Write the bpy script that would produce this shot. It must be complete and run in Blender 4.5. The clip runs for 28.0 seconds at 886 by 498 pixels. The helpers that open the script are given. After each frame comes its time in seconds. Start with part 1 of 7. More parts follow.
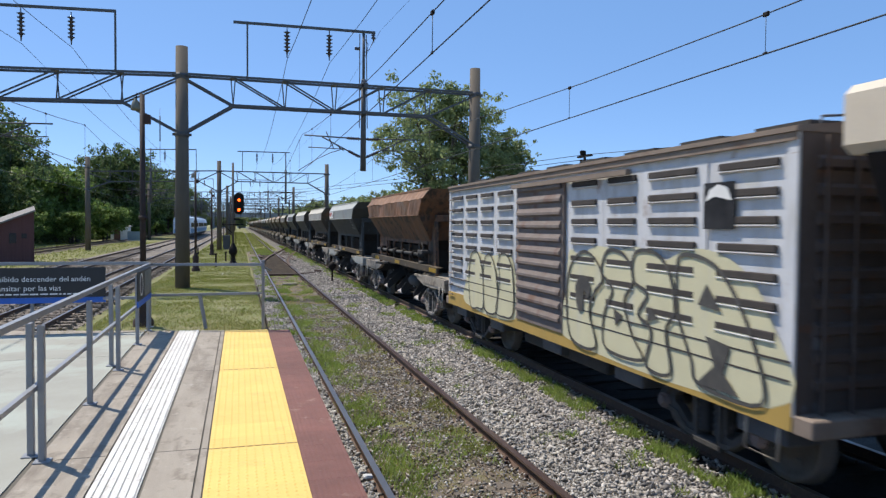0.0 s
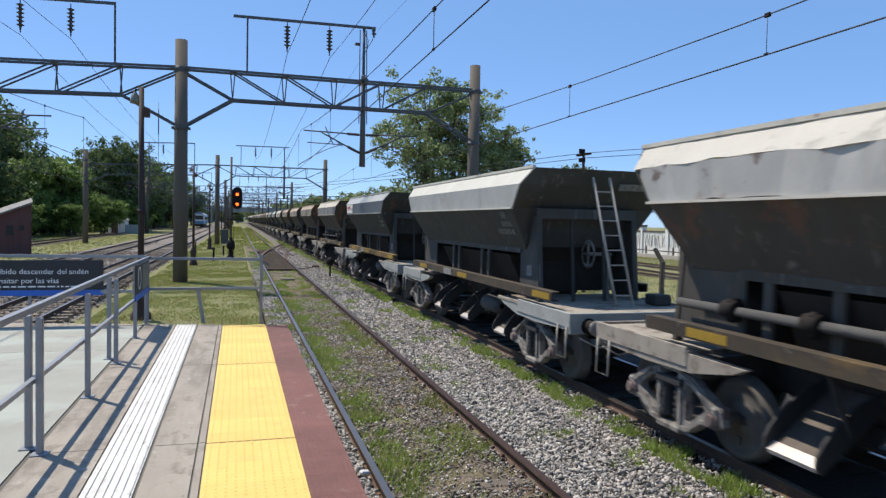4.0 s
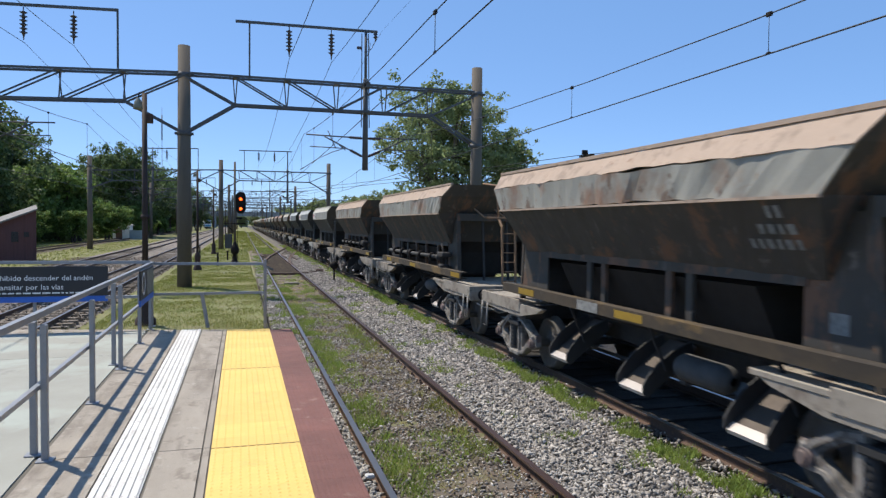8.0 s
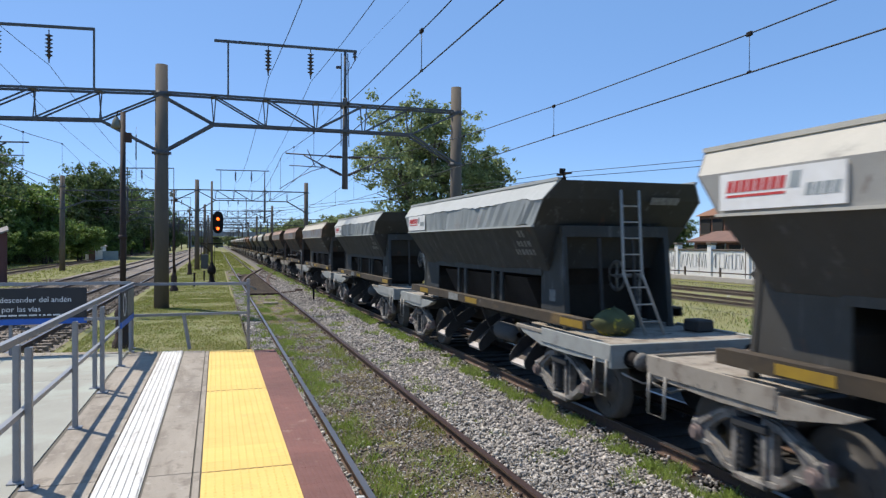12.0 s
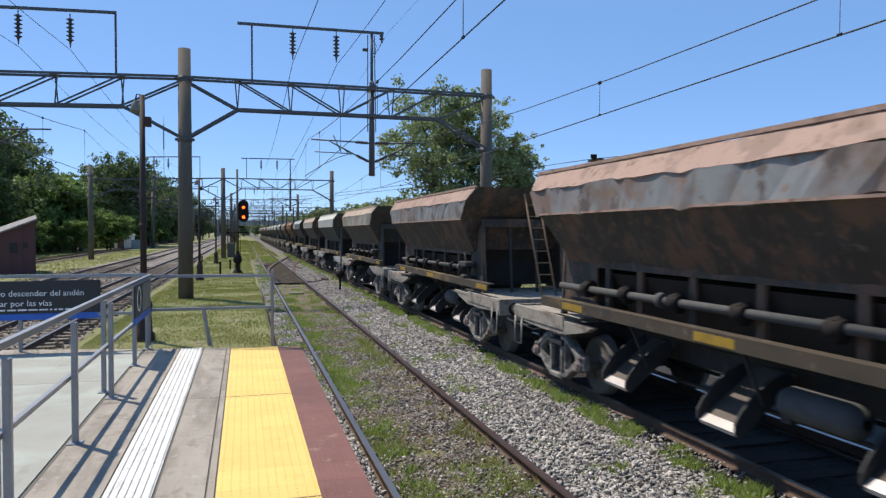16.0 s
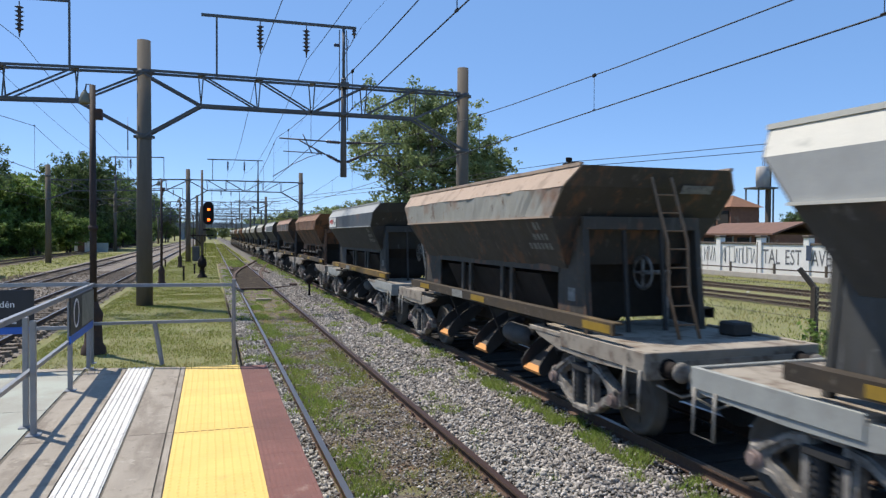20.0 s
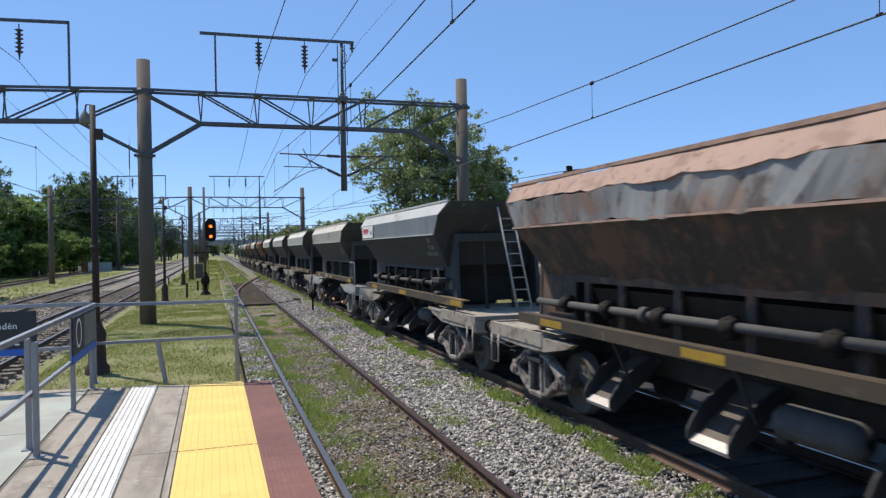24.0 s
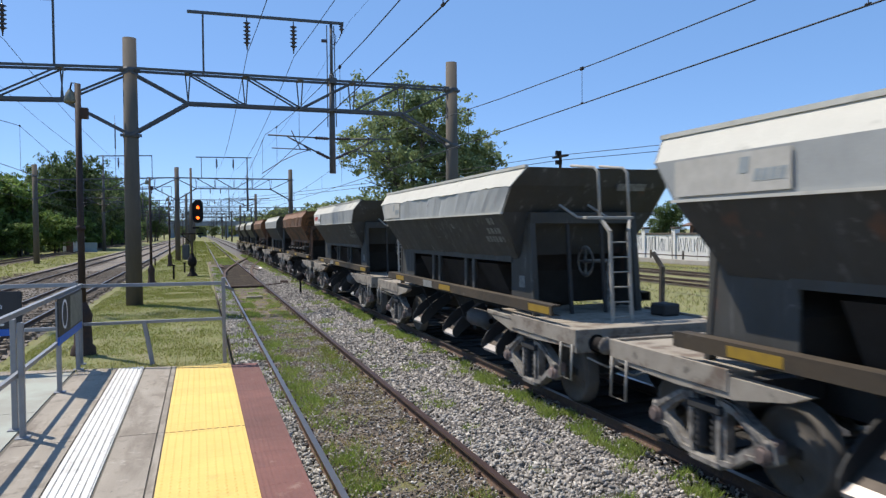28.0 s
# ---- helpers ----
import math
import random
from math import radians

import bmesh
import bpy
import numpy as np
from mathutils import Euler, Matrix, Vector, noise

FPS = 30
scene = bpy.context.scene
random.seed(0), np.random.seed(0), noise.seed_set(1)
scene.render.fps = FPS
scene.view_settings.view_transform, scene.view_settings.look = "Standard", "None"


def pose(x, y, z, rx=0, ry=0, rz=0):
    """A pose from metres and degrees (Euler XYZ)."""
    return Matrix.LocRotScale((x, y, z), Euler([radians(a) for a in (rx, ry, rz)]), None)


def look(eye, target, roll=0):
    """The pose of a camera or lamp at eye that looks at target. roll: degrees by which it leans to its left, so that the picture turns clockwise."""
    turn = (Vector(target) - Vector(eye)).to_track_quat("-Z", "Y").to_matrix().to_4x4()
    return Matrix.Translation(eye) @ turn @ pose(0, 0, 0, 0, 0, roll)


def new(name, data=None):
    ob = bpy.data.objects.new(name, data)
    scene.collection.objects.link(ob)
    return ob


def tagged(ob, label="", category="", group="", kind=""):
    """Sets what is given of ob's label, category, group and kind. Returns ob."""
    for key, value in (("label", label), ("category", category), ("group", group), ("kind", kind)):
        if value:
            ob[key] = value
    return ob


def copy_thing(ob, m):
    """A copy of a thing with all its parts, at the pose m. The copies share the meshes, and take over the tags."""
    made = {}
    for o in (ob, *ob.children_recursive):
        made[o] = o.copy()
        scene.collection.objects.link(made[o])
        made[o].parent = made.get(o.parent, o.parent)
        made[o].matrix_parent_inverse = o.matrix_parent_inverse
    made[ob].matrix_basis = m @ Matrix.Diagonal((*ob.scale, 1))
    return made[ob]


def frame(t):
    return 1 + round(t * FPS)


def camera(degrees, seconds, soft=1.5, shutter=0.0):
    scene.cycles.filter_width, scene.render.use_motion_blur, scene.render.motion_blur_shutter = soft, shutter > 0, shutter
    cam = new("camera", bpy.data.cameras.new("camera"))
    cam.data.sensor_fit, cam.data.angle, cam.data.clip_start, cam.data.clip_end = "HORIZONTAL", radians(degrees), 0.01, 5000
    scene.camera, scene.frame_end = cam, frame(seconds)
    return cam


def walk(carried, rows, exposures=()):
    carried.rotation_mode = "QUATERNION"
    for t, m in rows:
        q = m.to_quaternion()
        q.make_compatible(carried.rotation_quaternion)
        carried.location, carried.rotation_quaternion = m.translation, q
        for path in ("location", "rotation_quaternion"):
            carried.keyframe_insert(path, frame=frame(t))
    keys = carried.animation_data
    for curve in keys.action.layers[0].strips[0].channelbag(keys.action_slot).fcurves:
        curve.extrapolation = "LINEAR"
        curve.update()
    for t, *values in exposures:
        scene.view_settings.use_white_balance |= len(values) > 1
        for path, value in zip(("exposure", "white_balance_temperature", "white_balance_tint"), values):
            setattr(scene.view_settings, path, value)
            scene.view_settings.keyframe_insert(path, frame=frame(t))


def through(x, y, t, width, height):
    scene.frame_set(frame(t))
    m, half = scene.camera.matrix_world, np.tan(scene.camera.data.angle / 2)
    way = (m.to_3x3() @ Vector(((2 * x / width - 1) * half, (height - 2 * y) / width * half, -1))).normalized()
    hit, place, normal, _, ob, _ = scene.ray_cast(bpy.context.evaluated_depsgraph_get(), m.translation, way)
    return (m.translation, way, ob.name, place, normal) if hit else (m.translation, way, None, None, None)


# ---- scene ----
cam = camera(65.0, 28.0, soft=1.35, shutter=0.18)
PATH = [
    (0, (-2.33, -1.174, 2.732), (-1.769, 0.744, 2.665), 0.5),
    (0.5, (-2.332, -1.175, 2.732), (-1.771, 0.743, 2.665), 0.8),
    (1, (-2.335, -1.175, 2.733), (-1.772, 0.743, 2.664), 0.7),
    (1.5, (-2.337, -1.176, 2.733), (-1.773, 0.742, 2.664), 0.6),
    (2, (-2.339, -1.176, 2.734), (-1.773, 0.741, 2.665), 0.6),
    (2.5, (-2.341, -1.177, 2.734), (-1.776, 0.741, 2.664), 0.9),
    (3, (-2.343, -1.177, 2.735), (-1.776, 0.74, 2.663), 0.9),
    (3.5, (-2.345, -1.175, 2.735), (-1.778, 0.741, 2.662), 1.2),
    (5.5, (-2.351, -1.168, 2.735), (-1.782, 0.748, 2.652), 0.9),
    (6, (-2.353, -1.166, 2.735), (-1.786, 0.75, 2.653), 1.0),
    (6.5, (-2.349, -1.167, 2.735), (-1.787, 0.751, 2.655), 0.9),
    (7, (-2.346, -1.168, 2.736), (-1.786, 0.751, 2.658), 0.9),
    (7.5, (-2.342, -1.169, 2.736), (-1.783, 0.75, 2.66), 0.7),
    (8, (-2.338, -1.17, 2.737), (-1.781, 0.75, 2.668), 0.6),
    (8.5, (-2.343, -1.161, 2.734), (-1.784, 0.758, 2.669), 0.6),
    (9, (-2.349, -1.153, 2.731), (-1.789, 0.767, 2.671), 0.8),
    (9.5, (-2.354, -1.144, 2.728), (-1.798, 0.777, 2.671), 0.7),
    (10, (-2.359, -1.135, 2.725), (-1.826, 0.792, 2.683), 0.6),
    (10.5, (-2.448, -1.09, 2.722), (-1.908, 0.835, 2.693), 0.9),
    (11, (-2.536, -1.045, 2.72), (-1.964, 0.871, 2.697), 0.1),
    (11.5, (-2.498, -1.072, 2.722), (-1.887, 0.832, 2.702), 0.7),
    (12, (-2.46, -1.099, 2.724), (-1.841, 0.803, 2.709), 0.2),
    (12.5, (-2.466, -1.036, 2.725), (-1.842, 0.864, 2.714), 0.1),
    (14.5, (-2.491, -0.787, 2.727), (-1.846, 1.105, 2.69), -0.1),
    (15, (-2.448, -0.556, 2.732), (-1.823, 1.343, 2.67), -0.0),
    (15.5, (-2.412, -0.33, 2.731), (-1.847, 1.588, 2.682), 0.2),
    (16, (-2.375, -0.104, 2.73), (-1.824, 1.818, 2.681), 0.1),
    (16.5, (-2.404, 0.016, 2.73), (-1.78, 1.915, 2.671), -0.6),
    (17, (-2.433, 0.136, 2.73), (-1.749, 2.013, 2.647), -0.1),
    (17.5, (-2.371, 0.34, 2.731), (-1.708, 2.225, 2.652), 0.2),
    (18, (-2.308, 0.544, 2.732), (-1.694, 2.446, 2.667), 0.4),
    (18.5, (-2.367, 0.727, 2.732), (-1.737, 2.625, 2.681), 0.7),
    (19, (-2.427, 0.911, 2.733), (-1.749, 2.792, 2.693), -0.3),
    (19.5, (-2.339, 0.981, 2.735), (-1.664, 2.863, 2.695), -0.1),
    (20, (-2.251, 1.051, 2.738), (-1.617, 2.947, 2.7), 0.3),
    (20.5, (-2.24, 1.043, 2.737), (-1.614, 2.942, 2.695), -1.0),
    (21, (-2.229, 1.036, 2.736), (-1.603, 2.934, 2.688), -1.2),
    (21.5, (-2.219, 1.028, 2.735), (-1.596, 2.928, 2.688), -1.6),
    (22, (-2.208, 1.02, 2.734), (-1.589, 2.921, 2.696), -1.4),
    (22.5, (-2.213, 1.031, 2.735), (-1.588, 2.931, 2.708), -1.1),
    (24.5, (-2.234, 1.077, 2.736), (-1.607, 2.976, 2.735), -1.1),
    (25, (-2.239, 1.089, 2.736), (-1.609, 2.987, 2.737), -1.2),
    (25.5, (-2.238, 1.082, 2.737), (-1.61, 2.981, 2.736), -1.0),
    (26, (-2.237, 1.076, 2.739), (-1.605, 2.973, 2.734), -0.8),
    (26.5, (-2.236, 1.069, 2.74), (-1.6, 2.965, 2.719), -0.7),
    (27, (-2.236, 1.062, 2.741), (-1.588, 2.955, 2.708), -0.4),
    (27.5, (-2.235, 1.056, 2.742), (-1.581, 2.945, 2.697), -0.5),
    (28, (-2.234, 1.049, 2.743), (-1.576, 2.937, 2.69), -0.5),
]
walk(cam, [(t, look(eye, target, roll)) for t, eye, target, roll in PATH])

# ---- world, sun, exposure ----
SUN_TO = Vector((-0.37, 0.42, 1.0)).normalized()
world = bpy.data.worlds.new("world")
scene.world = world
world.use_nodes = True
wn = world.node_tree.nodes
sky = wn.new("ShaderNodeTexSky")
sky.sky_type = 'NISHITA'
sky.sun_disc = False
sky.sun_elevation = math.asin(SUN_TO.z)
sky.sun_rotation = math.atan2(SUN_TO.x, SUN_TO.y)
sky.air_density, sky.dust_density, sky.ozone_density = 0.58, 0.3, 4.4
sat = wn.new("ShaderNodeHueSaturation")
sat.inputs["Saturation"].default_value = 1.02
sat.inputs["Hue"].default_value = 0.504
haze = wn.new("ShaderNodeMix")       # an even blue veil over the clear sky
haze.data_type = 'RGBA'
haze.inputs["Factor"].default_value = 0.6
world.node_tree.links.new(sky.outputs[0], sat.inputs["Color"])
world.node_tree.links.new(sat.outputs[0], haze.inputs[6])
haze.inputs[7].default_value = (0.84, 1.81, 3.50, 1)
world.node_tree.links.new(haze.outputs[2], wn["Background"].inputs[0])
wn["Background"].inputs[1].default_value = 0.15
sun_data = bpy.data.lights.new("sun", 'SUN')
sun_data.energy, sun_data.angle, sun_data.color = 3.6, radians(0.5), (1.0, 0.925, 0.815)
sun = new("sun", sun_data)
sun.matrix_world = look(SUN_TO * 50, (0, 0, 0))
scene.view_settings.exposure = 0.62


# ---- mesh helpers ----
class Shape:
    """Collects vertices and faces for one mesh."""

    def __init__(self):
        self.v, self.f, self.s = [], [], []

    def add(self, verts, faces, smooth=False):
        n = len(self.v)
        self.v += [tuple(p) for p in verts]
        self.f += [tuple(i + n for i in f) for f in faces]
        self.s += [smooth] * len(faces)
        return self

    def box(self, a, b, c=0.0):
        """A box from corner a to corner b, its edges cut by c."""
        lo = [min(p, q) for p, q in zip(a, b)]
        hi = [max(p, q) for p, q in zip(a, b)]
        if c <= 0:
            vs = [(x, y, z) for x in (lo[0], hi[0]) for y in (lo[1], hi[1]) for z in (lo[2], hi[2])]
            fs = [(0, 1, 3, 2), (4, 6, 7, 5), (0, 4, 5, 1), (2, 3, 7, 6), (0, 2, 6, 4), (1, 5, 7, 3)]
            return self.add(vs, fs)
        c = min(c, *((h - l) * 0.45 for l, h in zip(lo, hi)))
        ix, vs = {}, []
        for i in (0, 1):
            for j in (0, 1):
                for k in (0, 1):
                    s = (i, j, k)
                    for ax in range(3):
                        p = [lo[d] + c if s[d] == 0 else hi[d] - c for d in range(3)]
                        p[ax] = lo[ax] if s[ax] == 0 else hi[ax]
                        ix[s, ax] = len(vs)
                        vs.append(p)
        fs = []
        for ax in range(3):
            u, w = [(1, 2), (2, 0), (0, 1)][ax]
            for e in (0, 1):
                def at(a1, a2):
                    s = [0, 0, 0]
                    s[ax], s[u], s[w] = e, a1, a2
                    return ix[tuple(s), ax]
                q = [at(0, 0), at(1, 0), at(1, 1), at(0, 1)]
                fs.append(q if e else q[::-1])
                for d in (0, 1):
                    def at2(a1, which):
                        s = [0, 0, 0]
                        s[ax], s[u], s[w] = a1, d, e
                        return ix[tuple(s), which]
                    q = [at2(0, u), at2(1, u), at2(1, w), at2(0, w)]
                    fs.append(q[::-1] if (d ^ e) else q)
        for s in [(i, j, k) for i in (0, 1) for j in (0, 1) for k in (0, 1)]:
            q = [ix[s, 0], ix[s, 1], ix[s, 2]]
            fs.append(q if sum(s) % 2 else q[::-1])
        return self.add(vs, fs)

    def beam(self, p, q, w, h=None, up=(0, 0, 1)):
        """A bar of width w and height h from p to q."""
        p, q = Vector(p), Vector(q)
        d = (q - p).normalized()
        side = d.cross(Vector(up))
        if side.length < 1e-4:
            side = Vector((1, 0, 0))
        side.normalize()
        top = side.cross(d)
        h = w if h is None else h
        vs = [e + side * (sx * w / 2) + top * (sz * h / 2) for e in (p, q) for sx, sz in ((-1, -1), (1, -1), (1, 1), (-1, 1))]
        return self.add(vs, [(0, 1, 2, 3), (7, 6, 5, 4), (0, 4, 5, 1), (1, 5, 6, 2), (2, 6, 7, 3), (3, 7, 4, 0)])

    def cyl(self, p, q, r, r2=None, n=12, cap=True, smooth=True):
        p, q = Vector(p), Vector(q)
        d = (q - p).normalized()
        side = d.cross(Vector((0, 0, 1)) if abs(d.z) < 0.9 else Vector((1, 0, 0))).normalized()
        top = side.cross(d)
        r2 = r if r2 is None else r2
        ring = [(math.cos(2 * math.pi * i / n), math.sin(2 * math.pi * i / n)) for i in range(n)]
        vs = [e + (side * c + top * s) * rr for e, rr in ((p, r), (q, r2)) for c, s in ring]
        self.add(vs, [(i, n + i, n + (i + 1) % n, (i + 1) % n) for i in range(n)], smooth)
        if cap:
            m = len(self.v) - 2 * n
            self.f += [tuple(m + i for i in range(n)), tuple(m + 2 * n - 1 - i for i in range(n))]
            self.s += [False, False]
        return self

    def turned(self, p, q, profile, n=20):
        """A turned body about the line p to q; profile: (share of the way, radius)."""
        p, q = Vector(p), Vector(q)
        d = q - p
        side = d.cross(Vector((0, 0, 1)) if abs(d.normalized().z) < 0.9 else Vector((1, 0, 0))).normalized()
        top = side.cross(d.normalized())
        vs, fs = [], []
        for s, r in profile:
            vs += [p + d * s + (side * math.cos(2 * math.pi * i / n) + top * math.sin(2 * math.pi * i / n)) * max(r, 1e-4) for i in range(n)]
        for j in range(len(profile) - 1):
            fs += [(j * n + i, (j + 1) * n + i, (j + 1) * n + (i + 1) % n, j * n + (i + 1) % n) for i in range(n)]
        return self.add(vs, fs, True)

    def tube(self, pts, r, n=6):
        """A round bar through the points, in one piece."""
        pts = [Vector(p) for p in pts]
        side, vs, fs = None, [], []
        for i, p in enumerate(pts):
            d = (pts[min(i + 1, len(pts) - 1)] - pts[max(i - 1, 0)]).normalized()
            ref = side if side is not None else (Vector((0, 0, 1)) if abs(d.z) < 0.9 else Vector((1, 0, 0))).cross(d)
            side = (ref - d * ref.dot(d)).normalized()
            top = d.cross(side)
            vs += [p + (side * math.cos(2 * math.pi * k / n) + top * math.sin(2 * math.pi * k / n)) * r for k in range(n)]
        for j in range(len(pts) - 1):
            fs += [(j * n + k, j * n + (k + 1) % n, (j + 1) * n + (k + 1) % n, (j + 1) * n + k) for k in range(n)]
        fs += [tuple(range(n - 1, -1, -1)), tuple((len(pts) - 1) * n + k for k in range(n))]
        return self.add(vs, fs, True)

    def prism(self, poly, axis, a, b):
        """A polygon in the plane across the axis, pushed from a to b."""
        def at(u, w, t):
            return (t, u, w) if axis == 0 else (u, t, w) if axis == 1 else (u, w, t)
        n = len(poly)
        vs = [at(u, w, a) for u, w in poly] + [at(u, w, b) for u, w in poly]
        fs = [tuple(range(n)), tuple(range(2 * n - 1, n - 1, -1))] + [(i, i + n, (i + 1) % n + n, (i + 1) % n) for i in range(n)]
        return self.add(vs, fs)

    def quad(self, *p):
        return self.add(p, [tuple(range(len(p)))])

    def sheet(self, rows, smooth=True):
        """A grid of points, row by row."""
        n = len(rows[0])
        fs = [(j * n + i, j * n + i + 1, (j + 1) * n + i + 1, (j + 1) * n + i) for j in range(len(rows) - 1) for i in range(n - 1)]
        return self.add([p for r in rows for p in r], fs, smooth)

    def mesh(self, name, material, thick=0.0):
        me = bpy.data.meshes.new(name)
        me.from_pydata(self.v, [], self.f)
        me.polygons.foreach_set("use_smooth", self.s)
        bm = bmesh.new()
        bm.from_mesh(me)
        bmesh.ops.recalc_face_normals(bm, faces=bm.faces)
        bm.to_mesh(me)
        bm.free()
        me.materials.append(material)
        return me


def raw_mesh(name, verts, faces, material, smooth=False):
    me = bpy.data.meshes.new(name)
    me.from_pydata(verts, [], faces)
    if smooth:
        me.polygons.foreach_set("use_smooth", [True] * len(faces))
    me.materials.append(material)
    return me


def quick_mesh(name, verts, count, k, material):
    """A mesh of `count` separate faces with k corners each, from an array of corners."""
    me = bpy.data.meshes.new(name)
    me.vertices.add(len(verts))
    me.vertices.foreach_set("co", np.asarray(verts, np.float32).ravel())
    me.loops.add(count * k)
    me.loops.foreach_set("vertex_index", np.arange(count * k, dtype=np.int32))
    me.polygons.add(count)
    me.polygons.foreach_set("loop_start", np.arange(0, count * k, k, dtype=np.int32))
    me.update(calc_edges=True)
    me.materials.append(material)
    return me


CACHE = {}


def part(name, shape, material, parent, label="", m=None, key=None):
    """One mesh object under a thing or a part. shape: a Shape, or a function that makes one, kept under key."""
    if key is not None:
        k = (key, material.name)
        if k not in CACHE:
            CACHE[k] = (shape() if callable(shape) else shape).mesh(name, material)
        me = CACHE[k]
    else:
        me = (shape() if callable(shape) else shape).mesh(name, material)
    ob = new(name, me)
    ob.parent = parent
    if m is not None:
        ob.matrix_basis = m
    if label:
        ob["label"] = label
    return ob


def thing(name, label, category, m=None, group="", kind=""):
    ob = new(name)
    ob.empty_display_size = 0.2
    if m is not None:
        ob.matrix_basis = m
    return tagged(ob, label, category, group, kind)


def solid(name, shape, material, label, category="", kind="", group="", m=None):
    ob = new(name, shape.mesh(name, material))
    if m is not None:
        ob.matrix_basis = m
    return tagged(ob, label, category, group, kind)


# ---- materials ----
def mat(name, c1, c2=None, scale=6.0, rough=0.75, metal=0.0, bump=0.15, bscale=40.0, spots=(), island=0.0, shift=True, stretch=(1, 1, 1), spec=0.5, voronoi=0.0, brand=0.0):
    """A surface: two colours mixed by noise, then spots of (colour, scale, low, high, stretch) laid over, fine relief, and a little change from piece to piece."""
    m = bpy.data.materials.new(name)
    m.use_nodes = True
    nt = m.node_tree
    N, Lk = nt.nodes, nt.links.new
    bsdf = N["Principled BSDF"]
    co = N.new("ShaderNodeTexCoord")
    vec = co.outputs["Object"]
    if shift:
        info = N.new("ShaderNodeObjectInfo")
        mul = N.new("ShaderNodeMath")
        mul.operation = 'MULTIPLY'
        mul.inputs[1].default_value = 57.0
        Lk(info.outputs["Random"], mul.inputs[0])
        addv = N.new("ShaderNodeVectorMath")
        addv.operation = 'ADD'
        Lk(vec, addv.inputs[0])
        Lk(mul.outputs[0], addv.inputs[1])
        vec = addv.outputs[0]

    def noise_of(sc, st, detail=5.0):
        mp = N.new("ShaderNodeMapping")
        mp.inputs["Scale"].default_value = st
        Lk(vec, mp.inputs["Vector"])
        no = N.new("ShaderNodeTexNoise")
        no.inputs["Scale"].default_value = sc
        no.inputs["Detail"].default_value = detail
        no.inputs["Roughness"].default_value = 0.62
        Lk(mp.outputs[0], no.inputs["Vector"])
        return no.outputs["Fac"]

    def mix(fac, a, b):
        mx = N.new("ShaderNodeMix")
        mx.data_type = 'RGBA'
        if isinstance(fac, float):
            mx.inputs["Factor"].default_value = fac
        else:
            Lk(fac, mx.inputs["Factor"])
        for sock, val in (("A", a), ("B", b)):
            s = [i for i in mx.inputs if i.name == sock and i.type == 'RGBA'][0]
            if isinstance(val, tuple):
                s.default_value = (*val, 1)
            else:
                Lk(val, s)
        return [o for o in mx.outputs if o.type == 'RGBA'][0]

    def ramp(fac, lo, hi):
        mr = N.new("ShaderNodeMapRange")
        mr.inputs["From Min"].default_value, mr.inputs["From Max"].default_value = lo, hi
        Lk(fac, mr.inputs["Value"])
        return mr.outputs[0]

    c2 = c2 or tuple(x * 0.8 for x in c1)
    colour = mix(ramp(noise_of(scale, stretch), 0.32, 0.68), c1, c2)
    if voronoi:
        vo = N.new("ShaderNodeTexVoronoi")
        vo.inputs["Scale"].default_value = voronoi
        Lk(vec, vo.inputs["Vector"])
        bw = N.new("ShaderNodeSeparateColor")
        Lk(vo.outputs["Color"], bw.inputs[0])
        colour = mix(ramp(bw.outputs[0], 0.0, 1.6), colour, tuple(min(1, x * 1.9) for x in c1))
        edge = ramp(vo.outputs["Distance"], 0.75 , 0.35)
        colour = mix(ramp(vo.outputs["Distance"], 0.45, 0.95), colour, tuple(x * 0.28 for x in c1))
    for c, sc, lo, hi, st in spots:
        colour = mix(ramp(noise_of(sc, st), lo, hi), colour, c)
    grain = noise_of(bscale * 3, (1, 1, 1), 3.0)
    colour = mix(ramp(grain, 0.2, 1.15), colour, tuple(x * 0.62 for x in c1)) if bump else colour
    if island or brand:
        src = N.new("ShaderNodeNewGeometry").outputs["Random Per Island"] if island else N.new("ShaderNodeObjectInfo").outputs["Random"]
        amount = island or brand
        hsv = N.new("ShaderNodeHueSaturation")
        Lk(ramp(src, 0.0, 1.0), hsv.inputs["Value"])
        mr = hsv.inputs["Value"].links[0].from_node
        mr.inputs["To Min"].default_value, mr.inputs["To Max"].default_value = 1 - amount, 1 + amount
        Lk(colour, hsv.inputs["Color"])
        colour = hsv.outputs[0]
    Lk(colour, bsdf.inputs["Base Color"])
    rr = N.new("ShaderNodeMapRange")
    rr.inputs["To Min"].default_value, rr.inputs["To Max"].default_value = max(0.05, rough - 0.12), min(1, rough + 0.12)
    Lk(noise_of(scale * 3, (1, 1, 1), 3.0), rr.inputs["Value"])
    Lk(rr.outputs[0], bsdf.inputs["Roughness"])
    bsdf.inputs["Metallic"].default_value = metal
    bsdf.inputs["Specular IOR Level"].default_value = spec
    if bump:
        bp = N.new("ShaderNodeBump")
        bp.inputs["Strength"].default_value = bump
        bp.inputs["Distance"].default_value = 0.02
        Lk(noise_of(bscale, (1, 1, 1), 4.0), bp.inputs["Height"])
        Lk(bp.outputs[0], bsdf.inputs["Normal"])
    return m


